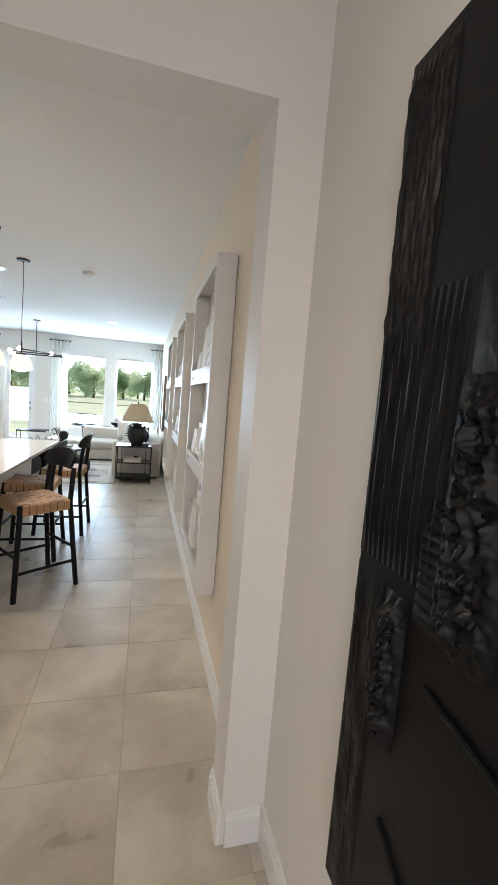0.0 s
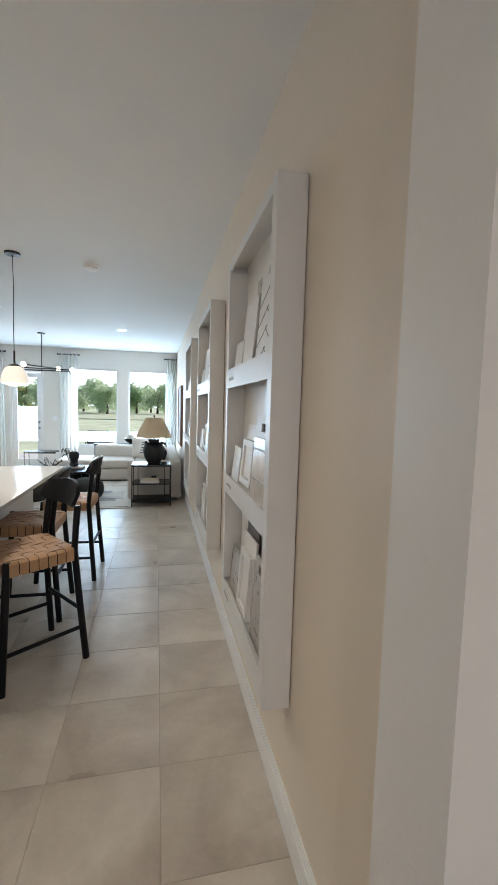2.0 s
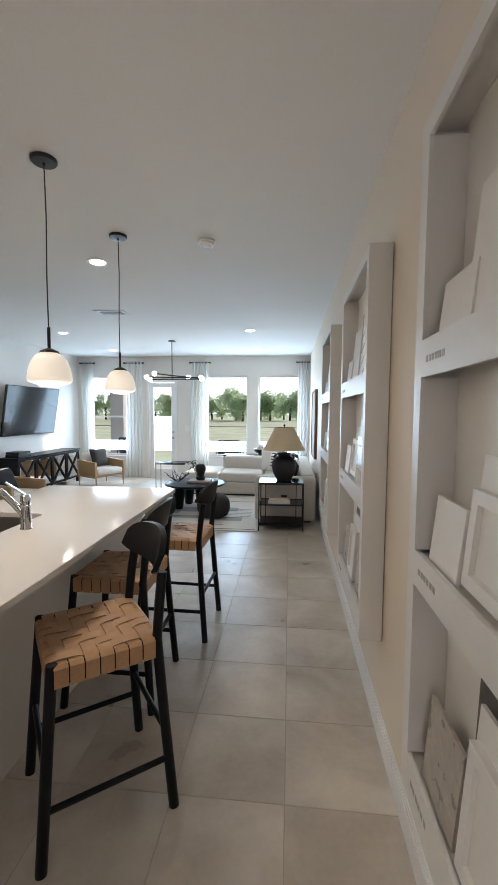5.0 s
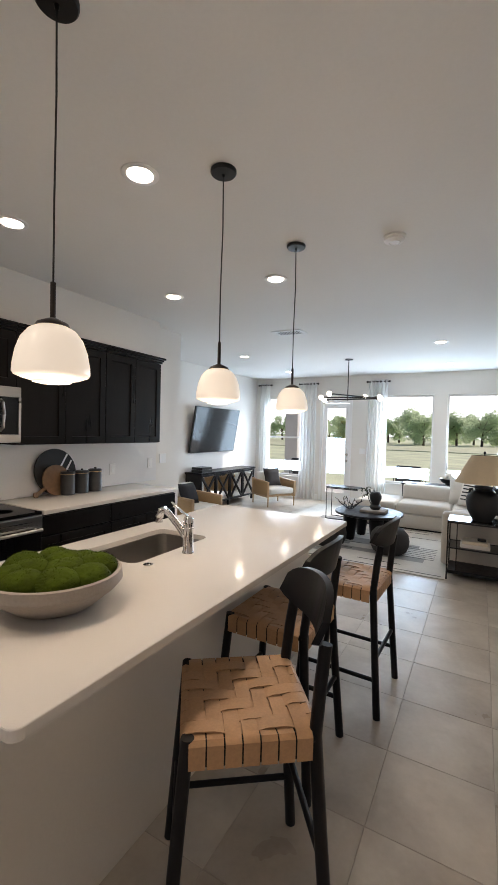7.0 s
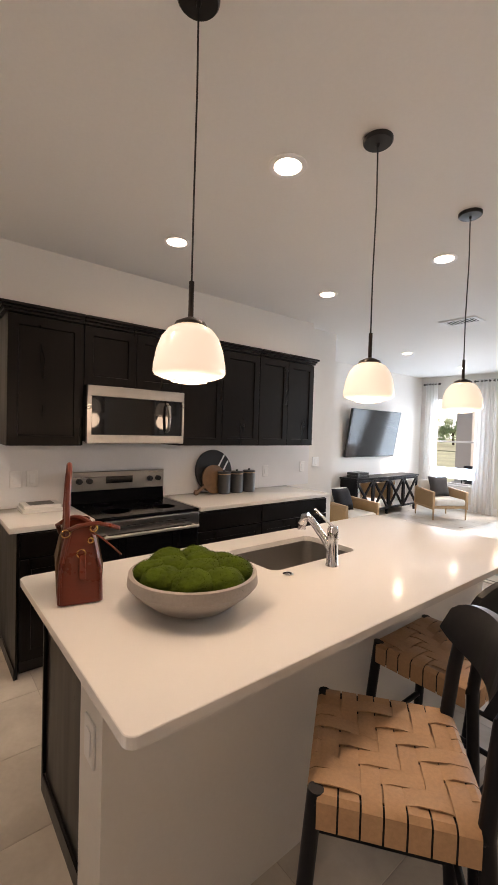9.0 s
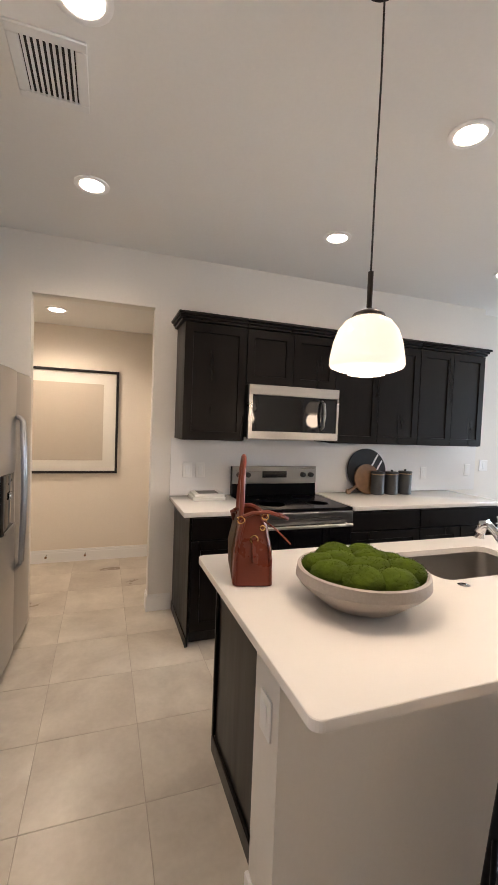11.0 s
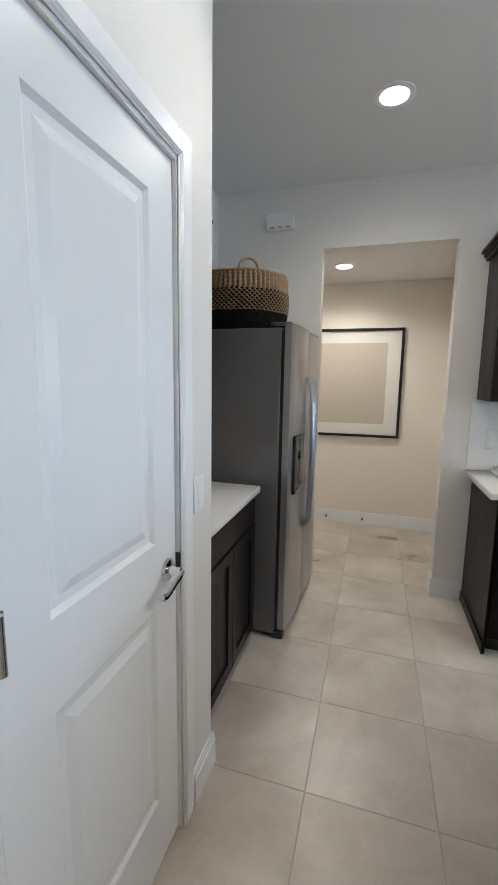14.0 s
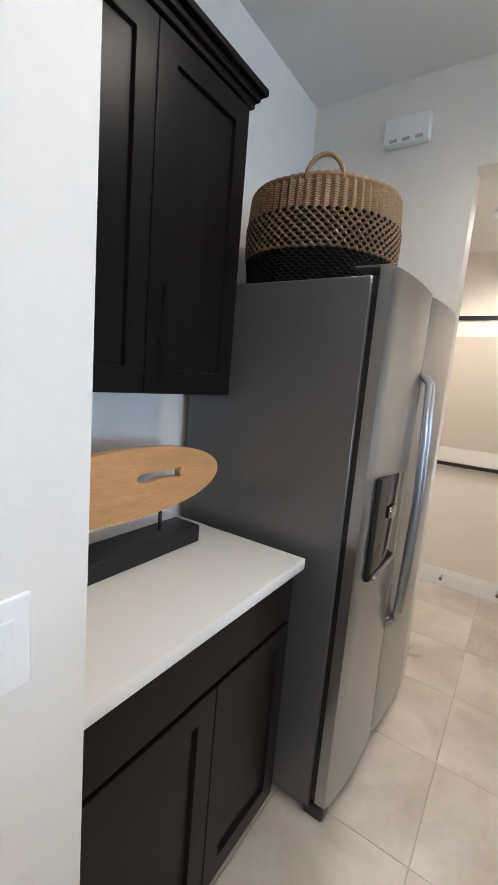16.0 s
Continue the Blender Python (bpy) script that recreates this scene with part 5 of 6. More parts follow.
def edge_fade(u, v):
    return min(1, 12 * min(u, 1 - u, v, 1 - v))


relief(-2.21, -2.014, 1.30, 1.72, 60, 6, lambda u, v: edge_fade(u, v) * (0.004 + 0.0035 * math.sin(u * 2 * math.pi * 13 + v * 2)))
relief(-2.125, -2.014, 1.62, 2.07, 60, 60, lambda u, v: edge_fade(u, v) * (0.005 + 0.0035 * math.sin(u * 2 * math.pi * 9 + 2.5 * noise.noise((u * 2, v * 5, 0.3))) + 0.004 * noise.noise((u * 12, v * 16, 0.3))))
relief(-2.46, -2.22, 1.40, 1.72, 40, 40, lambda u, v: edge_fade(u, v) * (0.004 + 0.005 * noise.noise((u * 7, v * 7, 1.7)) + 0.003 * noise.noise((u * 30, v * 30, 1.7))))
relief(-2.245, -2.17, 1.25, 1.44, 24, 50, lambda u, v: edge_fade(u, v) * (0.004 + 0.0035 * math.sin(v * 2 * math.pi * 12)))
relief(-2.31, -2.205, 1.24, 1.60, 40, 110, lambda u, v: max(0, (1 - (2 * u - 1) ** 2)) * (0.024 + 0.022 * noise.noise((u * 6, v * 14, 4.1)) + 0.012 * noise.noise((u * 16, v * 40, 2))) * min(1, 8 * v, 8 * (1 - v)))
relief(-2.16, -2.105, 1.02, 1.27, 24, 70, lambda u, v: max(0, (1 - (2 * u - 1) ** 2)) * (0.022 + 0.022 * noise.noise((u * 5, v * 12, 7.1)) + 0.012 * noise.noise((u * 16, v * 40, 2))) * min(1, 8 * v, 8 * (1 - v)))
relief(-2.10, -2.014, 0.66, 1.28, 30, 90, lambda u, v: edge_fade(u, v) * (0.003 + 0.006 * noise.noise((u * 3, v * 8, 9.1)) + 0.002 * noise.noise((u * 20, v * 50, 2))))
part("relief", bm, CANVASBLACK, ar, "ridged and torn black plaster")
crack = [(-0.048 - 0.004 * noise.noise((k * 0.9, 0, 0)), -2.13 - 0.02 * k, 0.83 - 0.0135 * k + 0.006 * noise.noise((k * 0.7, 3, 0))) for k in range(24)]
part("crack_ridge", tube(B(), crack, 0.006, 6), CANVASBLACK, ar)
part("crack_ridge", tube(B(), [(-0.048, -2.20 - 0.022 * k, 1.13 - 0.004 * k + 0.005 * noise.noise((k * 0.8, 1, 0))) for k in range(20)], 0.005, 6), CANVASBLACK, ar)
part("crack_ridge", tube(B(), [(-0.047, -2.005 - 0.002 * k, 1.10 - 0.03 * k + 0.004 * noise.noise((k * 0.8, 8, 0))) for k in range(16)], 0.003, 6), CANVASBLACK, ar)
ar.location.x += 0.10

# ---- display shelves on the long wall ----
PACKET = plain("wrapped_sample", (0.72, 0.66, 0.58), 0.12, vary=0.25, scale=14, fine=40, bump=0.5, bump_scale=60)
SHELF_OPEN = ((0.59, 1.07), (1.165, 1.62), (1.715, 2.219))


def display_shelf(y0):
    th = thing("display_shelf", (0, y0 + 0.455, 0.465), "white painted three-tier wall display case with sample boards", "display shelf", "display cases on the long wall")
    y1 = y0 + 0.91
    xf = -0.095
    bm = B()
    bx(bm, xf - 0.012, -0.0045, y0, y0 + 0.02, 0.465, 2.268)
    bx(bm, xf - 0.012, -0.0045, y1 - 0.02, y1, 0.465, 2.268)
    bx(bm, xf, -0.0045, y0 + 0.02, y1 - 0.02, 2.248, 2.268)
    bx(bm, xf, -0.0045, y0 + 0.02, y1 - 0.02, 0.465, 0.485)
    part("case", bm, SHELFP, th)
    # shadow between case and wall, put in as a dark sheet
    part("back", bx(B(), -0.0042, -0.0005, y0 + 0.012, y1 - 0.012, 0.477, 2.256), SAMPLED_GAP, th, "dark sheet standing in for the shadow at the wall gap")
    part("back_panel", bx(B(), -0.012, -0.0082, y0 + 0.02, y1 - 0.02, 0.485, 2.248), SHELFP, th)
    bm = B()
    bx(bm, xf - 0.012, xf - 0.0005, y0 + 0.02, y0 + 0.055, 0.465, 2.268)
    bx(bm, xf - 0.012, xf - 0.0005, y1 - 0.055, y1 - 0.02, 0.465, 2.268)
    for a, b in ((0.465, 0.59), (1.07, 1.165), (1.62, 1.715), (2.219, 2.268)):
        bx(bm, xf - 0.012, xf - 0.0005, y0 + 0.055, y1 - 0.055, a, b)
    part("face_frame", bm, SHELFP, th)
    for z0, z1 in SHELF_OPEN:
        part("shelf", bx(B(), xf, -0.0125, y0 + 0.02, y1 - 0.02, z0 - 0.03, z0 - 0.012), SHELFP, th)
        part("side_lining", bx(B(), xf, -0.0125, y0 + 0.0205, y0 + 0.054, z0, z1), SHELFP, th)
        part("side_lining", bx(B(), xf, -0.0125, y1 - 0.054, y1 - 0.0205, z0, z1), SHELFP, th)
    # small grey lettering, too small to read
    bm = B()
    for z in (1.655, 1.11, 0.525):
        for k in range(6):
            bx(bm, xf - 0.0128, xf - 0.0121, y1 - 0.09 - 0.022 * k, y1 - 0.105 - 0.022 * k, z, z + 0.016)
    part("caption", bm, INK, th, "small grey lettering bars", smooth=False)
    th.location.x += EW


def sample_board(y, w, h, z, mat, x=-0.06, lean=4.0, t=0.010, grip=True, pattern=None, edge=None):
    """A board that stands in a display case, leaning back, with a grip slot."""
    th = thing("sample_board", (x, y, z), "finish sample board with grip slot standing in case", "sample board", "sample boards", local=True)
    th.matrix_basis = pose(x + EW, y, z, 0, lean, 0)
    bm = B()
    if grip and w > 0.1:
        g0, g1 = -0.035, 0.035
        bx(bm, -t / 2, t / 2, -w / 2, w / 2, 0, h - 0.06, 0.001)
        bx(bm, -t / 2, t / 2, -w / 2, g0, h - 0.06, h)
        bx(bm, -t / 2, t / 2, g1, w / 2, h - 0.06, h)
        bx(bm, -t / 2, t / 2, g0, g1, h - 0.028, h)
    else:
        bx(bm, -t / 2, t / 2, -w / 2, w / 2, 0, h, 0.001)
    part("board", bm, mat, th, smooth=False)
    if grip and w > 0.1:
        part("grip_back", bx(B(), t / 2 - 0.002, t / 2 - 0.0005, -0.035, 0.035, h - 0.06, h - 0.028), BLACKP, th)
    if pattern == "chevron":
        bm = B()
        fx = -t / 2 - 0.0006
        for r in range(-1, 5):
            for s in (-1, 1):
                a, b = 0.02 + r * 0.075 + (0.037 if s > 0 else 0), 0.02 + r * 0.075 + 0.10
                ya, yb = s * w * 0.49, -s * 0.012
                if b > 0.012 and b < h - 0.065:
                    k = max(0.0, (0.01 - a) / (b - a))
                    obox(bm, (fx, ya + (yb - ya) * k, a + (b - a) * k), (fx, yb, b), 0.0012, 0.0028)
        part("joint", bm, SAMPLED_GAP, th, "dark chevron joints")
    elif pattern == "brick":
        bm = B()
        for r in range(1, int((h - 0.07) / 0.06) + 1):
            bx(bm, -t / 2 - 0.004, -t / 2 - 0.0003, -w / 2 + 0.015, w / 2 - 0.015, 0.06 * r - 0.05, 0.06 * r, 0.002)
        part("tile_sample", bm, PAPER, th, "glossy white tile strips")
    elif pattern == "pouch":
        bm = B()
        for a, b in ((0.008, 0.085), (0.092, 0.20), (0.207, h - 0.085)):
            bx(bm, -t / 2 - 0.006, -t / 2 - 0.0003, -w / 2 + 0.012, w / 2 - 0.012, a, b, 0.002)
        part("packet", bm, PACKET, th, "clear wrapped sample packets")
    elif pattern == "panel":
        bm = shaker(B(), -w / 2 + 0.01, w / 2 - 0.01, 0.01, h - 0.07, -t / 2, "x", -1, 0.03)
        bmesh.ops.scale(bm, vec=(1, 1, 1), verts=bm.verts[:])
        part("door_sample", bm, mat, th, "framed cabinet door sample")


random.seed(11)
for y0 in (-0.565, 1.075, 2.765):
    display_shelf(y0)
    ym = y0
    lo, mi, hi = SHELF_OPEN[0][0] - 0.0115, SHELF_OPEN[1][0] - 0.0115, SHELF_OPEN[2][0] - 0.0115
    # top tier
    sample_board(ym + 0.20, 0.26, 0.38, hi, PAPER, -0.082, 4, pattern="chevron")
    sample_board(ym + 0.40, 0.22, 0.37, hi, SAMPLE, -0.050, 3, t=0.018, grip=False)
    sample_board(ym + 0.20, 0.15, 0.455, hi, PAPER, -0.026, 1)
    sample_board(ym + 0.55, 0.24, 0.30, hi, PAPER, -0.074, 5, grip=False)
    sample_board(ym + 0.60, 0.16, 0.25, hi, PAPERW, -0.040, 4, grip=False)
    sample_board(ym + 0.72, 0.18, 0.14, hi, PAPER, -0.080, 6, grip=False)
    # middle tier
    sample_board(ym + 0.185, 0.22, 0.335, mi, SAMPLED_GAP, -0.064, 4, grip=False)
    sample_board(ym + 0.225, 0.25, 0.335, mi, PAPER, -0.083, 4, pattern="pouch")
    sample_board(ym + 0.18, 0.20, 0.435, mi, PAPER, -0.030, 1, grip=False)
    sample_board(ym + 0.175, 0.17, 0.36, mi, SAMPLE, -0.044, 2, grip=False)
    sample_board(ym + 0.52, 0.24, 0.29, mi, PAPER, -0.056, 5, pattern="panel", grip=False)
    sample_board(ym + 0.72, 0.17, 0.17, mi, PAPER, -0.082, 6, grip=False)
    # bottom tier
    sample_board(ym + 0.215, 0.18, 0.34, lo, SAMPLE, -0.080, 4)
    sample_board(ym + 0.19, 0.14, 0.40, lo, SAMPLED_GAP, -0.050, 3, grip=False)
    sample_board(ym + 0.47, 0.22, 0.36, lo, PAPER, -0.068, 4, pattern="panel", grip=False)
    sample_board(ym + 0.52, 0.22, 0.43, lo, SAMPLED_GAP, -0.036, 2, grip=False)
    sample_board(ym + 0.70, 0.20, 0.22, lo, SAMPLE, -0.080, 5, grip=False)

# dark-framed picture farther along the wall
pc = thing("framed_picture", (0, 6.4, 0.77), "large pale abstract picture in a dark wooden frame", "picture")
y0, y1, z0, z1 = 5.87, 6.85, 0.77, 1.90
bm = B()
for a in ((y0, y0 + 0.03, z0, z1), (y1 - 0.03, y1, z0, z1), (y0 + 0.03, y1 - 0.03, z0, z0 + 0.03), (y0 + 0.03, y1 - 0.03, z1 - 0.03, z1)):
    bx(bm, -0.045, -0.0005, *a, 0.002)
part("frame", bm, BROWNWOOD, pc)
part("canvas", bx(B(), -0.03, -0.0005, y0 + 0.03, y1 - 0.03, z0 + 0.03, z1 - 0.03), MATGREY, pc)
pc.location.x += EW

# ---- living room ----
# sectional sofa
sf = thing("sectional_sofa", (-0.9, 6.3, 0), "oatmeal fabric corner sofa with low back", "sofa")
part("base", cushion(B(), -0.87, -0.03, 4.98, 7.42, 0.04, 0.26, 0.03), SOFACLOTH, sf)
part("base", cushion(B(), -2.34, -0.872, 6.50, 7.42, 0.04, 0.26, 0.03), SOFACLOTH, sf)
part("arm", cushion(B(), -0.87, -0.03, 4.80, 4.978, 0.03, 0.64, 0.04), SOFACLOTH, sf)
part("back", cushion(B(), -0.24, -0.03, 4.98, 7.42, 0.262, 0.66, 0.05), SOFACLOTH, sf)
part("back", cushion(B(), -1.68, -0.245, 7.18, 7.42, 0.262, 0.66, 0.05), SOFACLOTH, sf)
part("seat_cushion", cushion(B(), -0.86, -0.245, 4.985, 6.48, 0.262, 0.43, 0.05), SOFACLOTH, sf)
part("seat_cushion", cushion(B(), -0.86, -0.245, 6.485, 7.175, 0.262, 0.43, 0.05), SOFACLOTH, sf)
part("seat_cushion", cushion(B(), -1.67, -0.865, 6.49, 7.175, 0.262, 0.43, 0.05), SOFACLOTH, sf)
part("seat_cushion", cushion(B(), -2.33, -1.675, 6.49, 7.40, 0.262, 0.43, 0.05), SOFACLOTH, sf)
part("plinth", bx(B(), -2.28, -0.09, 6.56, 7.36, 0.0, 0.039), BLACKP, sf)
part("plinth", bx(B(), -0.81, -0.09, 4.86, 6.55, 0.0, 0.029), BLACKP, sf)


def pillow_at(m, w, d, mat, label, stripes=False):
    th = thing("throw_pillow", (0, 0, 0), label, "pillow", "throw pillows", local=True)
    th.matrix_basis = m
    part("cover", pillow(B(), w, w, d, Matrix.Identity(4)), mat, th)
    if stripes:
        for k in range(5):
            bm = B()
            z = -0.3 * w + k * 0.15 * w
            n = 10
            prev = None
            for i in range(n + 1):
                u = -0.8 + 1.6 * i / n
                kk = ((1 - u ** 4) * (1 - (2 * z / w) ** 4)) ** 0.6
                a, b = bm.verts.new((u * w / 2, -d / 2 * kk - 0.003, z)), bm.verts.new((u * w / 2, -d / 2 * kk - 0.003, z + 0.02))
                if prev:
                    bm.faces.new((prev[0], a, b, prev[1]))
                prev = (a, b)
            part("stripe", bm, NAVY, th, "black stripe")


pillow_at(pose(-0.72, 7.02, 0.63, -18, 0, 0), 0.42, 0.15, CREAM, "cream linen throw pillow on sofa")
pillow_at(pose(-0.58, 6.80, 0.61, -24, 6, -12), 0.38, 0.14, CREAM, "white pillow with black stripes on sofa", True)
pillow_at(pose(-0.36, 6.3, 0.62, -20, 0, -80), 0.42, 0.15, NAVY, "black linen throw pillow on sofa")
pillow_at(pose(-0.36, 5.75, 0.62, -20, 0, -84), 0.42, 0.15, CREAM, "cream linen throw pillow on sofa")
pillow_at(pose(-0.36, 5.28, 0.62, -20, 0, -88), 0.40, 0.15, NAVY, "black linen throw pillow on sofa")

# console behind the sofa with a bowl
cs = thing("console_table", (-1.1, 7.62, 0), "slim black metal console behind the sofa", "console table")
part("top", bx(B(), -1.75, -0.35, 7.47, 7.78, 0.63, 0.655, 0.003), BLACKWOOD, cs)
for x in (-1.72, -0.38):
    for y in (7.49, 7.76):
        part("leg", bx(B(), x - 0.012, x + 0.012, y - 0.012, y + 0.012, 0, 0.63), BLACKM, cs)
bo = thing("decor_bowl", (-0.98, 7.62, 0.655), "black footed bowl with white decorative balls", "bowl")
part("bowl", lathe(B(), [(0, 0.0005), (0.06, 0.0005), (0.05, 0.02), (0.11, 0.05), (0.155, 0.11), (0.150, 0.115), (0.10, 0.06), (0, 0.04)], (-0.98, 7.62, 0.655), 28), BLACKM, bo)
for dx, dy, dz in ((-0.04, 0.02, 0.11), (0.05, -0.02, 0.11), (0.0, 0.0, 0.165)):
    bm = B()
    bmesh.ops.create_icosphere(bm, subdivisions=3, radius=0.055, matrix=Matrix.Translation((-0.98 + dx, 7.62 + dy, 0.655 + dz)))
    part("ball", bm, CREAM, bo, "white textured ball")

# side table and lamp
sd = thing("side_table", (-0.5, 4.57, 0), "black metal side table with glass top and shelves", "side table")
X0, X1, Y0, Y1 = -0.785, -0.205, 4.38, 4.77
for x in (X0, X1 - 0.014):
    for y in (Y0, Y1 - 0.014):
        part("post", bx(B(), x, x + 0.014, y, y + 0.014, 0, 0.62, 0.001), BLACKM, sd)
for x in (X0 + 0.09, X1 - 0.104):
    part("bar", bx(B(), x, x + 0.01, Y0 + 0.001, Y0 + 0.011, 0.105, 0.605), BLACKM, sd)
bm = B()
for z in (0.605, 0.335):
    bx(bm, X0 + 0.014, X1 - 0.014, Y0 + 0.001, Y0 + 0.013, z, z + 0.014)
    bx(bm, X0 + 0.014, X1 - 0.014, Y1 - 0.013, Y1 - 0.001, z, z + 0.014)
    bx(bm, X0 + 0.001, X0 + 0.013, Y0 + 0.014, Y1 - 0.014, z, z + 0.014)
    bx(bm, X1 - 0.013, X1 - 0.001, Y0 + 0.014, Y1 - 0.014, z, z + 0.014)
part("rail", bm, BLACKM, sd)
part("top", bx(B(), X0, X1, Y0, Y1, 0.6205, 0.632, 0.002), SCREEN, sd, "dark polished glass top")
part("shelf", bx(B(), X0 + 0.014, X1 - 0.014, Y0 + 0.014, Y1 - 0.014, 0.337, 0.345), SCREEN, sd, "dark glass shelf")
part("bottom_shelf", bx(B(), X0 + 0.014, X1 - 0.014, Y0 + 0.002, Y1 - 0.002, 0.07, 0.105, 0.002), BLACKWOOD, sd)
bs2 = thing("book_stack", (-0.5, 4.55, 0.35), "two pale books with small black object on shelf", "books")
part("book", bx(B(), -0.66, -0.38, 4.44, 4.66, 0.3455, 0.385, 0.003), PAPER, bs2)
part("book", bx(B(), -0.64, -0.40, 4.45, 4.65, 0.3855, 0.42, 0.003), PAPERW, bs2)
part("ornament", bx(B(), -0.50, -0.42, 4.50, 4.56, 0.4205, 0.445, 0.006), BLACKM, bs2)
lm = thing("table_lamp", (-0.465, 4.58, 0.632), "black ceramic jar table lamp with linen shade, unlit", "lamp")
LX, LY = -0.465, 4.58
part("jar", lathe(B(), [(0, 0.0005), (0.085, 0.0005), (0.095, 0.02), (0.135, 0.10), (0.15, 0.18), (0.145, 0.235), (0.105, 0.285), (0.070, 0.30), (0.070, 0.315), (0.082, 0.325), (0.082, 0.34), (0.03, 0.345), (0.012, 0.35), (0.012, 0.385), (0, 0.385)], (LX, LY, 0.632), 32), DARKCERAMIC, lm)
for s in (-1, 1):
    part("ear", tube(B(), [(LX + s * 0.09, LY, 0.632 + 0.31), (LX + s * 0.115, LY, 0.632 + 0.305), (LX + s * 0.12, LY, 0.632 + 0.27)], 0.012, 8), DARKCERAMIC, lm)
part("shade", lathe(B(), [(0.255, 0.375), (0.115, 0.645), (0.112, 0.645), (0.252, 0.375)], (LX, LY, 0.632), 40), SHADECLOTH, lm, "tapered linen shade")
part("finial", lathe(B(), [(0, 0.38), (0.004, 0.38), (0.004, 0.655), (0.013, 0.668), (0.010, 0.682), (0, 0.688)], (LX, LY, 0.632), 12), BLACKM, lm)
part("spider", obox(obox(B(), (LX - 0.113, LY, 1.275), (LX + 0.113, LY, 1.275), 0.004, 0.004), (LX, LY - 0.113, 1.275), (LX, LY + 0.113, 1.275), 0.004, 0.004), BLACKM, lm)
lm.scale = (1.08, 1.08, 1.08)

# rug
rg = thing("area_rug", (-2.1, 6.1, 0), "pale rug with dark broken lines and grey fields", "rug")
part("field", bx(B(), -3.45, -0.79, 4.32, 7.95, 0.0005, 0.012, 0.003), RUG, rg)
random.seed(21)
for k in range(46):
    x, y, w = random.uniform(-3.4, -1.4), 4.42 + k * 0.076, random.uniform(0.2, 0.8)
    if random.random() < 0.62:
        part("line", bx(B(), x, min(x + w, -0.82), y, y + 0.018, 0.0122, 0.0128), RUGLINE, rg, smooth=False)
for k in range(7):
    part("line", bx(B(), -1.32, -0.95, 4.95 + k * 0.085, 4.965 + k * 0.085, 0.0122, 0.0128), RUGLINE, rg, smooth=False)
part("line", bx(B(), -2.9, -0.83, 4.38, 4.40, 0.0122, 0.0128), RUGLINE, rg, smooth=False)
for k in range(12):
    x, y = random.uniform(-3.3, -1.5), random.uniform(4.5, 7.4)
    part("grey_field", bx(B(), x, x + random.uniform(0.3, 0.7), y, y + random.uniform(0.1, 0.3), 0.0121, 0.0124), RUGGREY, rg, smooth=False)

# coffee table with chunky legs
CX, CY = -1.88, 5.55
ct = thing("coffee_table", (CX, CY, 0), "round black wood coffee table on chunky tapered legs", "coffee table")
part("tabletop", lathe(B(), [(0, 0.375), (0.44, 0.375), (0.472, 0.385), (0.475, 0.40), (0.465, 0.412), (0, 0.413)], (CX, CY, 0), 56), BLACKWOOD, ct)
for k in range(4):
    a = radians(35 + 90 * k)
    part("leg", lathe(B(), [(0, 0.0125), (0.055, 0.0125), (0.065, 0.03), (0.098, 0.30), (0.10, 0.3745), (0, 0.3745)], (CX + 0.27 * math.cos(a), CY + 0.27 * math.sin(a), 0), 24), BLACKWOOD, ct)
ty = thing("tray", (CX + 0.06, CY, 0.413), "pale square tray on the coffee table", "tray")
part("tray", bx(B(), CX - 0.10, CX + 0.25, CY - 0.13, CY + 0.13, 0.4135, 0.45, 0.006), CONCRETE, ty)
vs = thing("vase", (CX + 0.07, CY, 0.4505), "dark grey vase with round body and leafy stems", "vase")
part("body", lathe(B(), [(0, 0.0), (0.06, 0.0), (0.08, 0.04), (0.055, 0.075), (0.06, 0.10), (0.082, 0.15), (0.085, 0.20), (0.06, 0.245), (0.04, 0.25), (0.035, 0.24), (0, 0.23)], (CX + 0.09, CY, 0.4505), 28), DARKCERAMIC, vs)
bm = B()
random.seed(5)
for k in range(60):
    a, r, z = random.uniform(0, 6.28), random.uniform(0.0, 0.11), random.uniform(0.16, 0.30)
    c = Vector((CX - 0.03 + r * math.cos(a), CY + r * math.sin(a), 0.4505 + z))
    s = random.uniform(0.018, 0.032)
    q = Euler((random.uniform(-1, 1), random.uniform(-1, 1), random.uniform(0, 6))).to_matrix()
    v = [bm.verts.new(c + q @ Vector(p)) for p in ((-s, 0, 0), (0, -s * 0.45, 0.004), (s, 0, 0), (0, s * 0.45, 0.004))]
    bm.faces.new(v)
lv = part("leaves", bm, PLANT, vs, "grey-green leaves", smooth=False)
lv["kind"] = "stuff"
part("stem", tube(B(), [(CX + 0.06, CY, 0.46), (CX + 0.0, CY, 0.58), (CX - 0.03, CY, 0.68)], 0.006), BLACKM, vs)
co = thing("coral_ornament", (CX - 0.27, CY - 0.02, 0.413), "black branching metal coral ornament on coffee table", "ornament")
bm = B()
random.seed(9)
for k in range(9):
    a = 2 * math.pi * k / 9
    p = Vector((CX - 0.27, CY - 0.02, 0.418))
    for s in range(4):
        q = p + Vector((0.045 * math.cos(a + random.uniform(-0.9, 0.9)), 0.045 * math.sin(a + random.uniform(-0.9, 0.9)), random.uniform(0.012, 0.05)))
        rod(bm, p, q, 0.006, 0.005, 6)
        if random.random() < 0.8:
            rod(bm, q, q + Vector((random.uniform(-0.04, 0.04), random.uniform(-0.04, 0.04), random.uniform(0.02, 0.05))), 0.005, 0.003, 6)
        p = q
part("branch", bm, BLACKM, co)


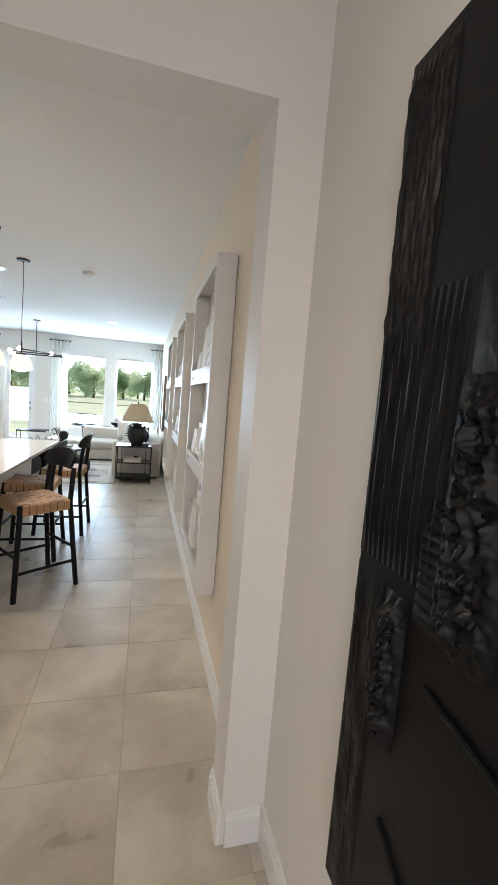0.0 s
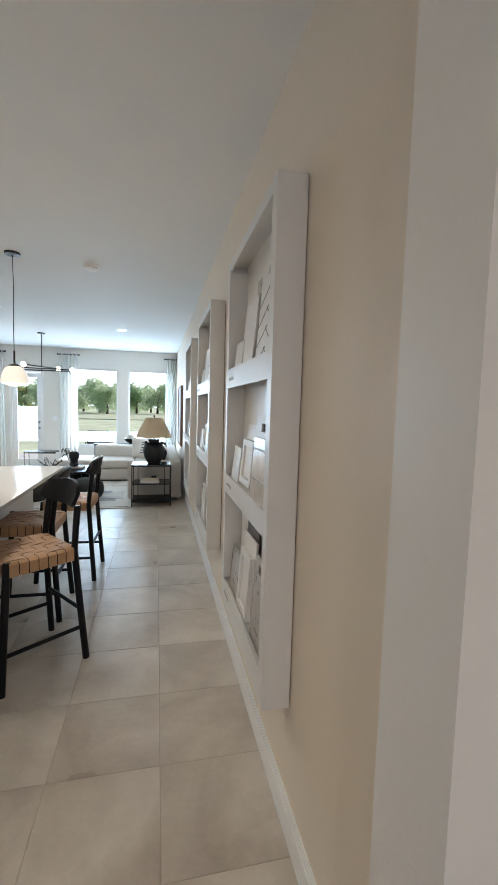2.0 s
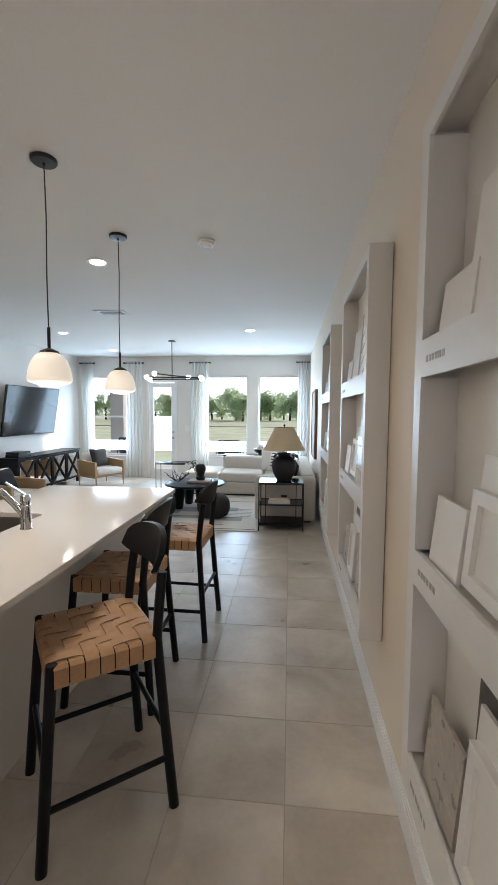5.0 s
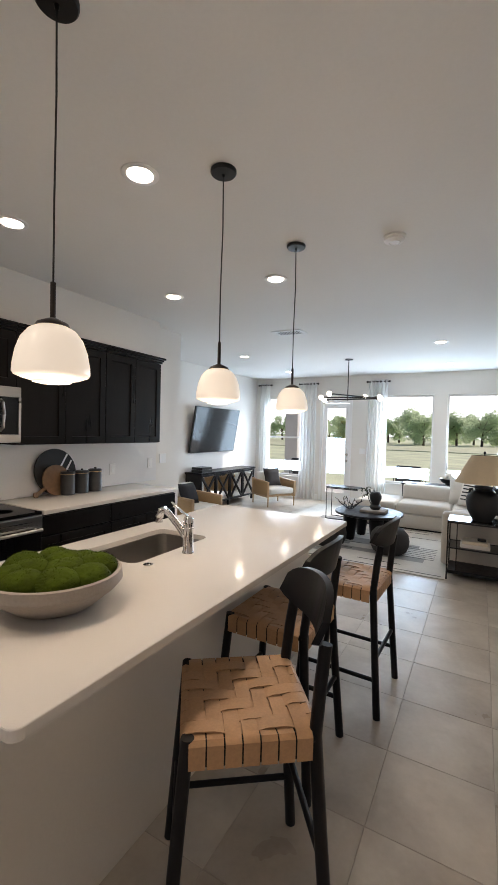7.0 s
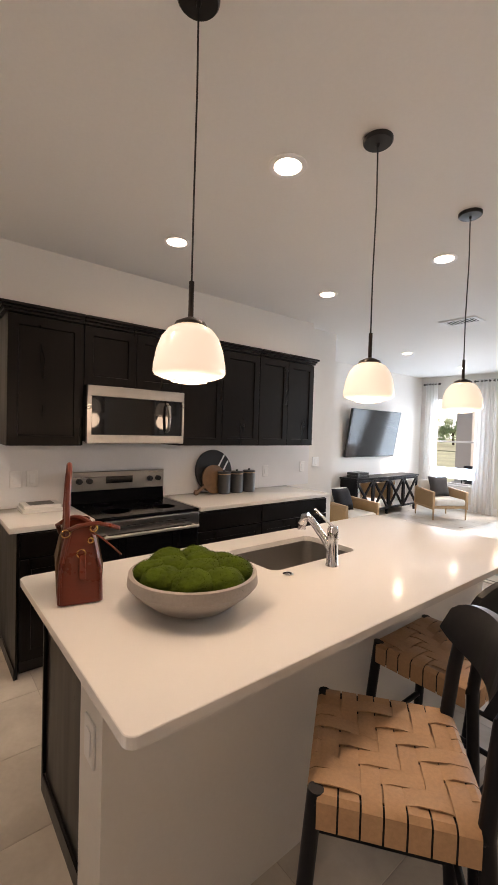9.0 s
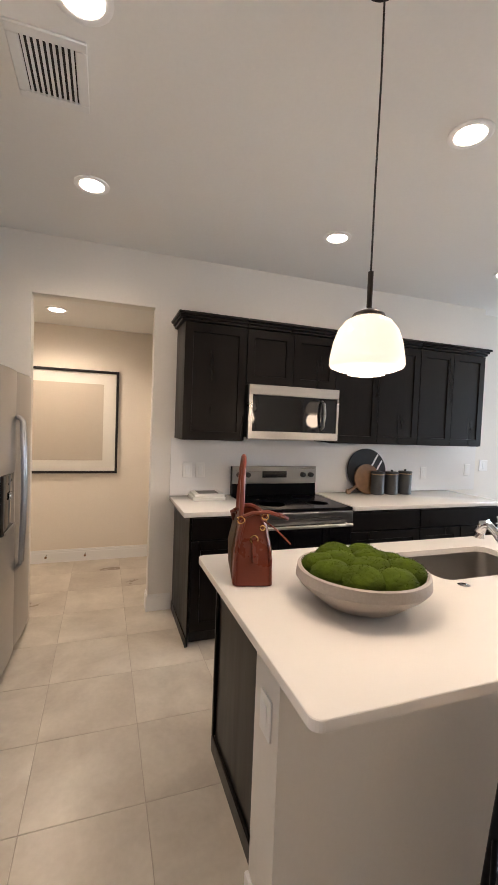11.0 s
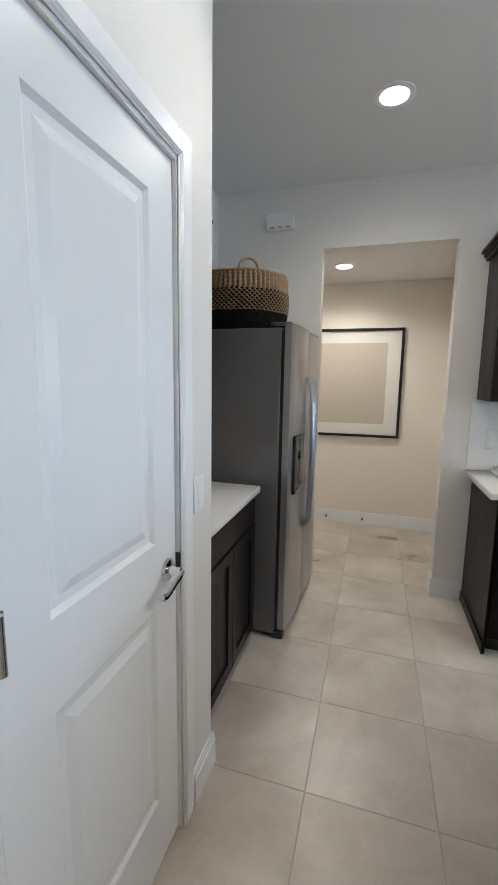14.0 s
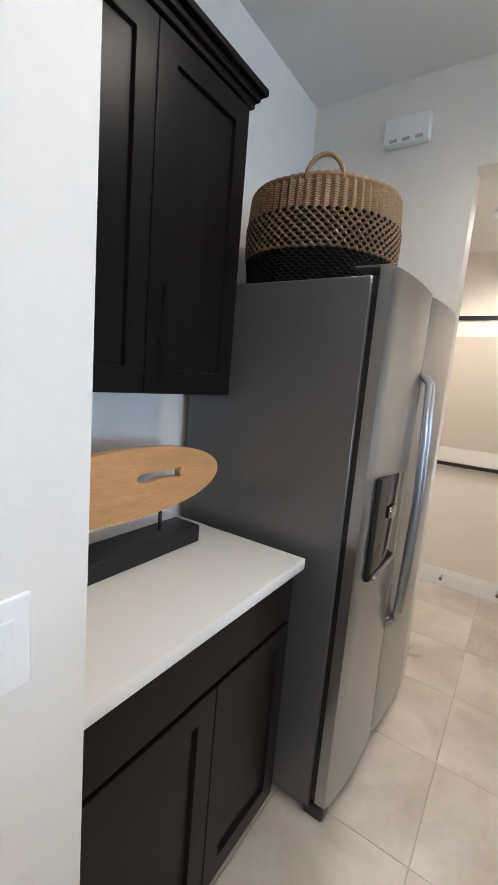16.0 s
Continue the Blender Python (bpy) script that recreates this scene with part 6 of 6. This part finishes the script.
def pouf(x, y):
    th = thing("pouf", (x, y, 0), "round dark grey woven pouf", "pouf", "poufs by the coffee table")
    part("body", lathe(B(), [(0, 0.0128), (0.15, 0.0128), (0.205, 0.05), (0.235, 0.12), (0.24, 0.18), (0.225, 0.26), (0.17, 0.325), (0.08, 0.345), (0, 0.347)], (x, y, 0), 36), GREYCLOTH, th)
    part("button", lathe(B(), [(0, 0.348), (0.03, 0.347), (0.028, 0.353), (0, 0.355)], (x, y, 0), 16), GREYCLOTH, th)


pouf(-1.48, 5.0)
pouf(-2.27, 4.95)

# slim C-shaped table
sl_ = thing("c_table", (-2.6, 6.7, 0), "slim black metal frame table beside the sofa", "side table")
for y in (6.55, 6.85):
    part("frame", tube(B(), [(-2.30, y, 0.56), (-2.85, y, 0.56), (-2.85, y, 0.0245), (-2.45, y, 0.0245)], 0.011, 6), BLACKM, sl_)
part("top", bx(B(), -2.86, -2.30, 6.54, 6.86, 0.5715, 0.585, 0.002), BLACKWOOD, sl_)


# cane armchairs
def armchair(m, group_label):
    th = thing("armchair", (0, 0, 0), group_label, "armchair", "cane armchairs", local=True)
    th.matrix_basis = m
    # faces +x; width along y
    for x in (-0.36, 0.34):
        for y in (-0.36, 0.36):
            part("leg", rod(B(), (x, y, 0.0), (x, y, 0.32), 0.014, 0.022), OAK, th)
    for y in (-0.37, 0.37):
        bm = B()
        for a, b in (((-0.38, y, 0.60), (0.36, y, 0.57)), ((-0.38, y, 0.24), (0.36, y, 0.24))):
            obox(bm, a, b, 0.05, 0.035, 0.006)
        obox(bm, (0.345, y, 0.24), (0.345, y, 0.585), 0.05, 0.035, 0.006)
        obox(bm, (-0.365, y, 0.24), (-0.365, y, 0.61), 0.05, 0.035, 0.006)
        ap = part("arm", bm, OAK, th, "light oak arm frame")
        part("cane_panel", bx(B(), -0.35, 0.33, y - 0.008, y + 0.008, 0.255, 0.585), CANE, ap, "woven cane panel")
    part("seat_rail", bx(B(), -0.36, 0.35, -0.345, 0.345, 0.24, 0.29, 0.006), OAK, th)
    part("seat_cushion", cushion(B(), -0.33, 0.38, -0.335, 0.335, 0.291, 0.43, 0.05), CREAM, th, "cream seat cushion")
    bm = B()
    cushion(bm, -0.09, 0.06, -0.335, 0.335, -0.18, 0.18, 0.06)
    bmesh.ops.transform(bm, matrix=pose(-0.29, 0, 0.595, 0, -12, 0), verts=bm.verts[:])
    part("back_cushion", bm, CREAM, th, "cream back cushion")
    part("back_frame", obox(B(), (-0.40, -0.34, 0.60), (-0.40, 0.34, 0.60), 0.035, 0.06, 0.006), OAK, th)


armchair(pose(-4.36, 4.66, 0, 0, 0, -6) @ Matrix.Scale(0.87, 4), "cane-sided oak armchair with cream cushions, black pillow")
pillow_at(pose(-4.43, 4.64, 0.53, -24, 0, 84), 0.34, 0.15, NAVY, "black throw pillow on armchair")
armchair(pose(-4.27, 7.34, 0, 0, 0, -32) @ Matrix.Scale(0.87, 4), "cane-sided oak armchair by the window with cream cushions")
pillow_at(pose(-4.335, 7.38, 0.565, -20, 0, 58), 0.38, 0.15, GREYCLOTH, "dark grey throw pillow on armchair")

# credenza with crossed doors
cz = thing("credenza", (-5.1, 6.7, 0), "black credenza with mirrored doors and crossed bars", "credenza")
CY0, CY1 = 5.68, 7.72
part("body", bx(B(), -5.31, -4.965, CY0, CY1, 0.10, 0.69, 0.004), BLACKWOOD, cz)
part("top", bx(B(), -5.315, -4.93, CY0 - 0.02, CY1 + 0.02, 0.691, 0.72, 0.004), BLACKWOOD, cz)
for y in (CY0 + 0.03, (CY0 + CY1) / 2, CY1 - 0.03):
    for x in (-5.28, -4.99):
        part("leg", bx(B(), x - 0.02, x + 0.02, y - 0.02, y + 0.02, 0, 0.0995), BLACKWOOD, cz)
w = (CY1 - CY0) / 4
for k in range(4):
    a, b = CY0 + k * w, CY0 + (k + 1) * w
    bm = B()
    for q in ((a + 0.004, a + 0.035, 0.11, 0.68), (b - 0.035, b - 0.004, 0.11, 0.68), (a + 0.035, b - 0.035, 0.11, 0.145), (a + 0.035, b - 0.035, 0.645, 0.68)):
        bx(bm, -4.9645, -4.942, *q, 0.002)
    obox(bm, (-4.95, a + 0.035, 0.145), (-4.95, b - 0.035, 0.645), 0.014, 0.028)
    obox(bm, (-4.949, a + 0.035, 0.645), (-4.949, b - 0.035, 0.145), 0.014, 0.028)
    dd = part("door", bm, BLACKWOOD, cz)
    part("mirror", bx(B(), -4.9645, -4.961, a + 0.035, b - 0.035, 0.145, 0.645), CHROME, dd, "mirrored door panel")
bs3 = thing("book_stack", (-5.1, 5.9, 0.72), "stack of black boxes on the credenza", "boxes")
for k, (dy, h) in enumerate(((0.0, 0.05), (0.01, 0.045))):
    part("box", bx(B(), -5.22, -4.98, 5.74 + dy, 6.08 - dy, 0.7205 + k * 0.051, 0.7205 + k * 0.051 + h, 0.003), BLACKM, bs3)

# television, tilted down on its mount
tv = thing("television", (-5.3, 6.55, 1.5), "large flat television tilted down on wall mount, off", "television", local=True)
tv.matrix_basis = pose(-5.205, 6.52, 1.52, 0, 9, 0)
part("case", bx(B(), -0.03, 0.012, -0.79, 0.79, -0.45, 0.45, 0.006), BLACKP, tv)
part("screen", bx(B(), 0.0122, 0.0145, -0.777, 0.777, -0.434, 0.44), SCREEN, tv, "glossy dark screen")
bm = bx(B(), -0.115, -0.0305, -0.25, 0.25, -0.15, 0.15, 0.004)
part("mount", bm, BLACKM, tv)


# curtains on short rods
def curtain(x0, x1, label):
    th = thing("curtain", ((x0 + x1) / 2, FAR - 0.09, 0), label, "curtain", "sheer curtains")
    bm = B()
    n, m = 64, 6
    g = []
    folds = max(4, round((x1 - x0) / 0.07))
    for i in range(n + 1):
        u = i / n
        row_ = []
        for j in range(m + 1):
            v = j / m
            spread = 1 + 0.12 * (1 - v)
            x = (x0 + x1) / 2 + (x1 - x0) / 2 * (2 * u - 1) * spread
            x = min(x, EW - 0.012)
            y = FAR - 0.095 + 0.032 * math.sin(2 * math.pi * folds * u) * (0.8 + 0.2 * v) + 0.008 * math.sin(9 * u + 4 * v)
            row_.append(bm.verts.new((x, y, 0.012 + 2.645 * v)))
        g.append(row_)
    for i in range(n):
        for j in range(m):
            bm.faces.new((g[i][j], g[i + 1][j], g[i + 1][j + 1], g[i][j + 1]))
    part("cloth", bm, SHEER, th)
    for k in range(4):
        x = x0 + (x1 - x0) * (k + 0.5) / 4
        bm = B()
        tube(bm, [(x, FAR - 0.095 + 0.026 * math.cos(a), 2.62 + 0.026 * math.sin(a)) for a in (2 * math.pi * q / 12 for q in range(13))], 0.004, 6)
        part("grommet", bm, BLACKM, th, "black metal eyelet")
    rd = thing("curtain_rod", ((x0 + x1) / 2, FAR, 2.62), "short black curtain rod with round ends", "curtain rod", "short curtain rods")
    r1 = min(x1 + 0.05, EW - 0.02)
    part("rod", rod(B(), (x0 - 0.05, FAR - 0.095, 2.62), (r1, FAR - 0.095, 2.62), 0.013), BLACKM, rd)
    for x in (x0 - 0.05, r1 - 0.02):
        part("finial", rod(B(), (x, FAR - 0.095, 2.62), (x + 0.02, FAR - 0.095, 2.62), 0.022), BLACKM, rd)
    part("bracket", obox(B(), ((x0 + x1) / 2, FAR - 0.005, 2.62), ((x0 + x1) / 2, FAR - 0.095, 2.62), 0.012, 0.02), BLACKM, rd)


for x0, x1 in ((-5.18, -4.92), (-4.13, -3.76), (-2.60, -2.22), (-0.22, 0.01)):
    curtain(x0, x1, "white sheer curtain panel hanging to the floor")

# chandelier
ch = thing("chandelier", (-2.50, 6.45, CEIL), "black bar chandelier with lit globe bulbs", "chandelier")
HX, HY = -2.50, 6.45
part("canopy", lathe(B(), [(0, 0), (0.065, 0), (0.065, -0.015), (0.01, -0.02), (0, -0.02)], (HX, HY, CEIL - 0.0005), 28), BLACKM, ch)
part("stem", rod(B(), (HX, HY, CEIL - 0.02), (HX, HY, 2.08), 0.008), BLACKM, ch)
for z, ang, l0, l1, dy in ((2.14, 8, 0.40, 0.44, 0.04), (2.10, -6, 0.34, 0.50, -0.04), (2.17, 62, 0.36, 0.36, 0.0)):
    a = radians(ang)
    d = Vector((math.cos(a), math.sin(a), 0))
    c = Vector((HX, HY + dy, z))
    arm = part("bar", obox(B(), c - d * l0, c + d * l1, 0.022, 0.022, 0.003), BLACKM, ch)
    for e, s in ((c - d * l0, -1), (c + d * l1, 1)):
        part("socket", rod(B(), e, e + d * s * 0.03, 0.018), BLACKM, arm)
        bm = B()
        bmesh.ops.create_icosphere(bm, subdivisions=3, radius=0.042, matrix=Matrix.Translation(e + d * s * 0.065))
        part("bulb", bm, BULB, arm, "lit round bulb")

# ---- outside ----
SKYGLOW = glow("hazy_sky", (0.93, 0.97, 1.0), 2.6, (0, 0, 0))
bm = B()
bm.faces.new([bm.verts.new(p) for p in ((-400, 300, -2), (400, 300, -2), (400, 300, 72), (-400, 300, 72))])
solo("backdrop", bm, SKYGLOW, "bright hazy white sky in the distance", "sky", kind="structure", smooth=False)
solo("ground", bx(B(), -260, 260, FAR + 0.2, 420, -0.62, -0.14), LAWN, "sunlit green and straw lawn", "ground", kind="structure", smooth=False)
solo("patio", bx(B(), -9, 1.0, FAR + 0.151, 11.6, -0.139, -0.02, 0.006), PATIO, "pale concrete patio slab outside the door", "patio", kind="structure", smooth=False)
solo("far_bank", bx(B(), -120, 120, 44, 75, -0.139, -0.05, 0.02), PONDEDGE, "pale dry grass bank", "ground", kind="structure", smooth=False)
cl_ = thing("patio_column", (-5.5, 11.2, 0), "grey-beige stucco porch column", "column")
part("shaft", bx(B(), -5.70, -5.30, 11.0, 11.4, -0.019, 2.7, 0.01), STUCCO, cl_)
part("base", bx(B(), -5.76, -5.24, 10.94, 11.46, -0.019, 0.3, 0.01), STUCCO, cl_)
part("cap", bx(B(), -5.76, -5.24, 10.94, 11.46, 2.2, 2.35, 0.01), STUCCO, cl_)


def patio_chair(x, y, turn):
    th = thing("patio_chair", (0, 0, 0), "dark metal patio chair with grey cushions", "chair", "patio chairs", local=True)
    th.matrix_basis = pose(x, y, -0.02, 0, 0, turn)
    for a in (-0.3, 0.3):
        part("side_frame", tube(B(), [(a, -0.3, 0.0), (a, -0.3, 0.58), (a, 0.3, 0.62), (a, 0.32, 0.0)], 0.015, 6), BLACKM, th)
    part("seat_cushion", cushion(B(), -0.27, 0.27, -0.3, 0.28, 0.34, 0.46, 0.04), GREYCLOTH, th)
    part("back_cushion", cushion(B(), -0.27, 0.27, 0.2, 0.32, 0.461, 0.85, 0.04), GREYCLOTH, th)
    part("seat_rail", bx(B(), -0.285, 0.285, -0.3, 0.3, 0.31, 0.339), BLACKM, th)


patio_chair(-4.6, 10.0, 160)
patio_chair(-1.9, 9.6, 180)


def tree(h, seed, mat):
    random.seed(seed)
    th = thing("tree", (0, 0, 0), "broad green tree at the edge of the lawn", "tree", "trees beyond the lawn", local=True)
    bm = B()
    rod(bm, (0, 0, -0.1), (0.1, 0, h * 0.45), 0.22, 0.13, 8)
    for k in range(6):
        a = 1.05 * k
        rod(bm, (0.1, 0, h * (0.30 + 0.03 * k)), (h * 0.26 * math.cos(a), h * 0.26 * math.sin(a), h * (0.55 + 0.05 * k)), 0.09, 0.03, 6)
    part("trunk", bm, BARK, th)
    verts, faces = [], []
    blobs = [(random.uniform(-0.36, 0.36) * h, random.uniform(-0.3, 0.3) * h, random.uniform(0.10, 0.86) * h, random.uniform(0.12, 0.20) * h) for _ in range(26)]
    for cx, cy, cz, r in blobs:
        for _ in range(230):
            d = Vector((random.gauss(0, 1), random.gauss(0, 1), random.gauss(0, 1))).normalized() * r * random.uniform(0.55, 1.08)
            c = Vector((cx, cy, cz)) + Vector((d.x, d.y, d.z * 0.75))
            s = random.uniform(0.012, 0.028) * h
            q = Euler((random.uniform(-1.4, 1.4), random.uniform(-1.4, 1.4), random.uniform(0, 6.3))).to_matrix()
            i = len(verts)
            verts += [c + q @ Vector(p) for p in ((-s, 0, 0), (0, -s * 0.7, 0), (s, 0, 0), (0, s * 0.7, 0))]
            faces.append((i, i + 1, i + 2, i + 3))
    me = bpy.data.meshes.new("crown")
    me.from_pydata([tuple(v) for v in verts], [], faces)
    me.materials.append(mat)
    ob = new("crown", me)
    ob.parent = th
    ob["kind"] = "stuff"
    return th


kinds = [tree(5.2, 1, LEAF), tree(6.2, 2, LEAF), tree(4.8, 3, LEAFY)]
random.seed(31)
kinds[0].matrix_basis = pose(-22, 74, -0.15)
kinds[1].matrix_basis = pose(-6, 78, -0.15)
kinds[2].matrix_basis = pose(-34, 60, -0.15)
for k in range(44):
    x = -62 + k * 2.4 + random.uniform(-1.5, 1.5)
    src = kinds[random.choice((0, 1, 0, 1, 2))]
    copy_thing(src, pose(x, random.uniform(66, 92), -0.15, 0, 0, random.uniform(0, 360)))
for x, y in ((-30, 40), (-24, 34)):
    copy_thing(kinds[2], pose(x, y, -0.15, 0, 0, 40 * x))

# ---- floor tiles, last ----
P = 0.4475
tile_meshes = {}


def tile_mesh(w, d, h=0.003, c=0.0015):
    """A tile with its top at zero and small bevels, shared between alike tiles."""
    key = (round(w, 3), round(d, 3), round(h, 4))
    if key not in tile_meshes:
        me = bpy.data.meshes.new("tile")
        v = [(x, y, z) for z, s in ((-h, 0), (-c, 0), (0, c)) for x, y in ((-w / 2 + s, -d / 2 + s), (w / 2 - s, -d / 2 + s), (w / 2 - s, d / 2 - s), (-w / 2 + s, d / 2 - s))]
        f = [(8, 9, 10, 11)] + [(a + k, a + (k + 1) % 4, b + (k + 1) % 4, b + k) for a, b in ((0, 4), (4, 8)) for k in range(4)]
        me.from_pydata(v, [], f)
        tile_meshes[key] = me
    return tile_meshes[key]


spans = []
GX, GY = -0.40, -0.663
for i in range(-16, 2):
    for j in range(-10, 23):
        x0, x1 = GX + i * P, GX + (i + 1) * P
        y0, y1 = GY + j * P, GY + (j + 1) * P
        x0, x1, y0, y1 = max(x0, -5.33), min(x1, 0.10), max(y0, -4.48), min(y1, FAR)
        if x1 - x0 > 0.03 and y1 - y0 > 0.03:
            spans.append((x0, x1, y0, y1))
near = [s for s in spans if s[3] < 5.2]
near.sort(key=lambda s: (s[0] + s[1] + 2.6) ** 2 / 8 + (s[2] + s[3] - 1.5) ** 2 / 6)
g = 0.0013
chosen = near[:300]
for x0, x1, y0, y1 in chosen:
    me = tile_mesh(x1 - x0 - 2 * g, y1 - y0 - 2 * g)
    if not me.materials:
        me.materials.append(TILE)
    ob = new("tile", me)
    ob.location = ((x0 + x1) / 2, (y0 + y1) / 2, 0)
    ob.parent = floor
verts, faces = [], []
for x0, x1, y0, y1 in spans:
    if (x0, x1, y0, y1) in set(chosen):
        continue
    n = len(verts)
    for z, s in ((-0.003, 0), (-0.0015, 0), (0, 0.0015)):
        verts += [(x0 + g + s, y0 + g + s, z), (x1 - g - s, y0 + g + s, z), (x1 - g - s, y1 - g - s, z), (x0 + g + s, y1 - g - s, z)]
    faces += [(n + 8, n + 9, n + 10, n + 11)] + [(n + a + k, n + a + (k + 1) % 4, n + b + (k + 1) % 4, n + b + k) for a, b in ((0, 4), (4, 8)) for k in range(4)]
me = bpy.data.meshes.new("tile_rest")
me.from_pydata(verts, [], faces)
me.materials.append(TILE)
rest = new("tile_rest", me)
rest.parent = floor
rest["kind"] = "stuff"
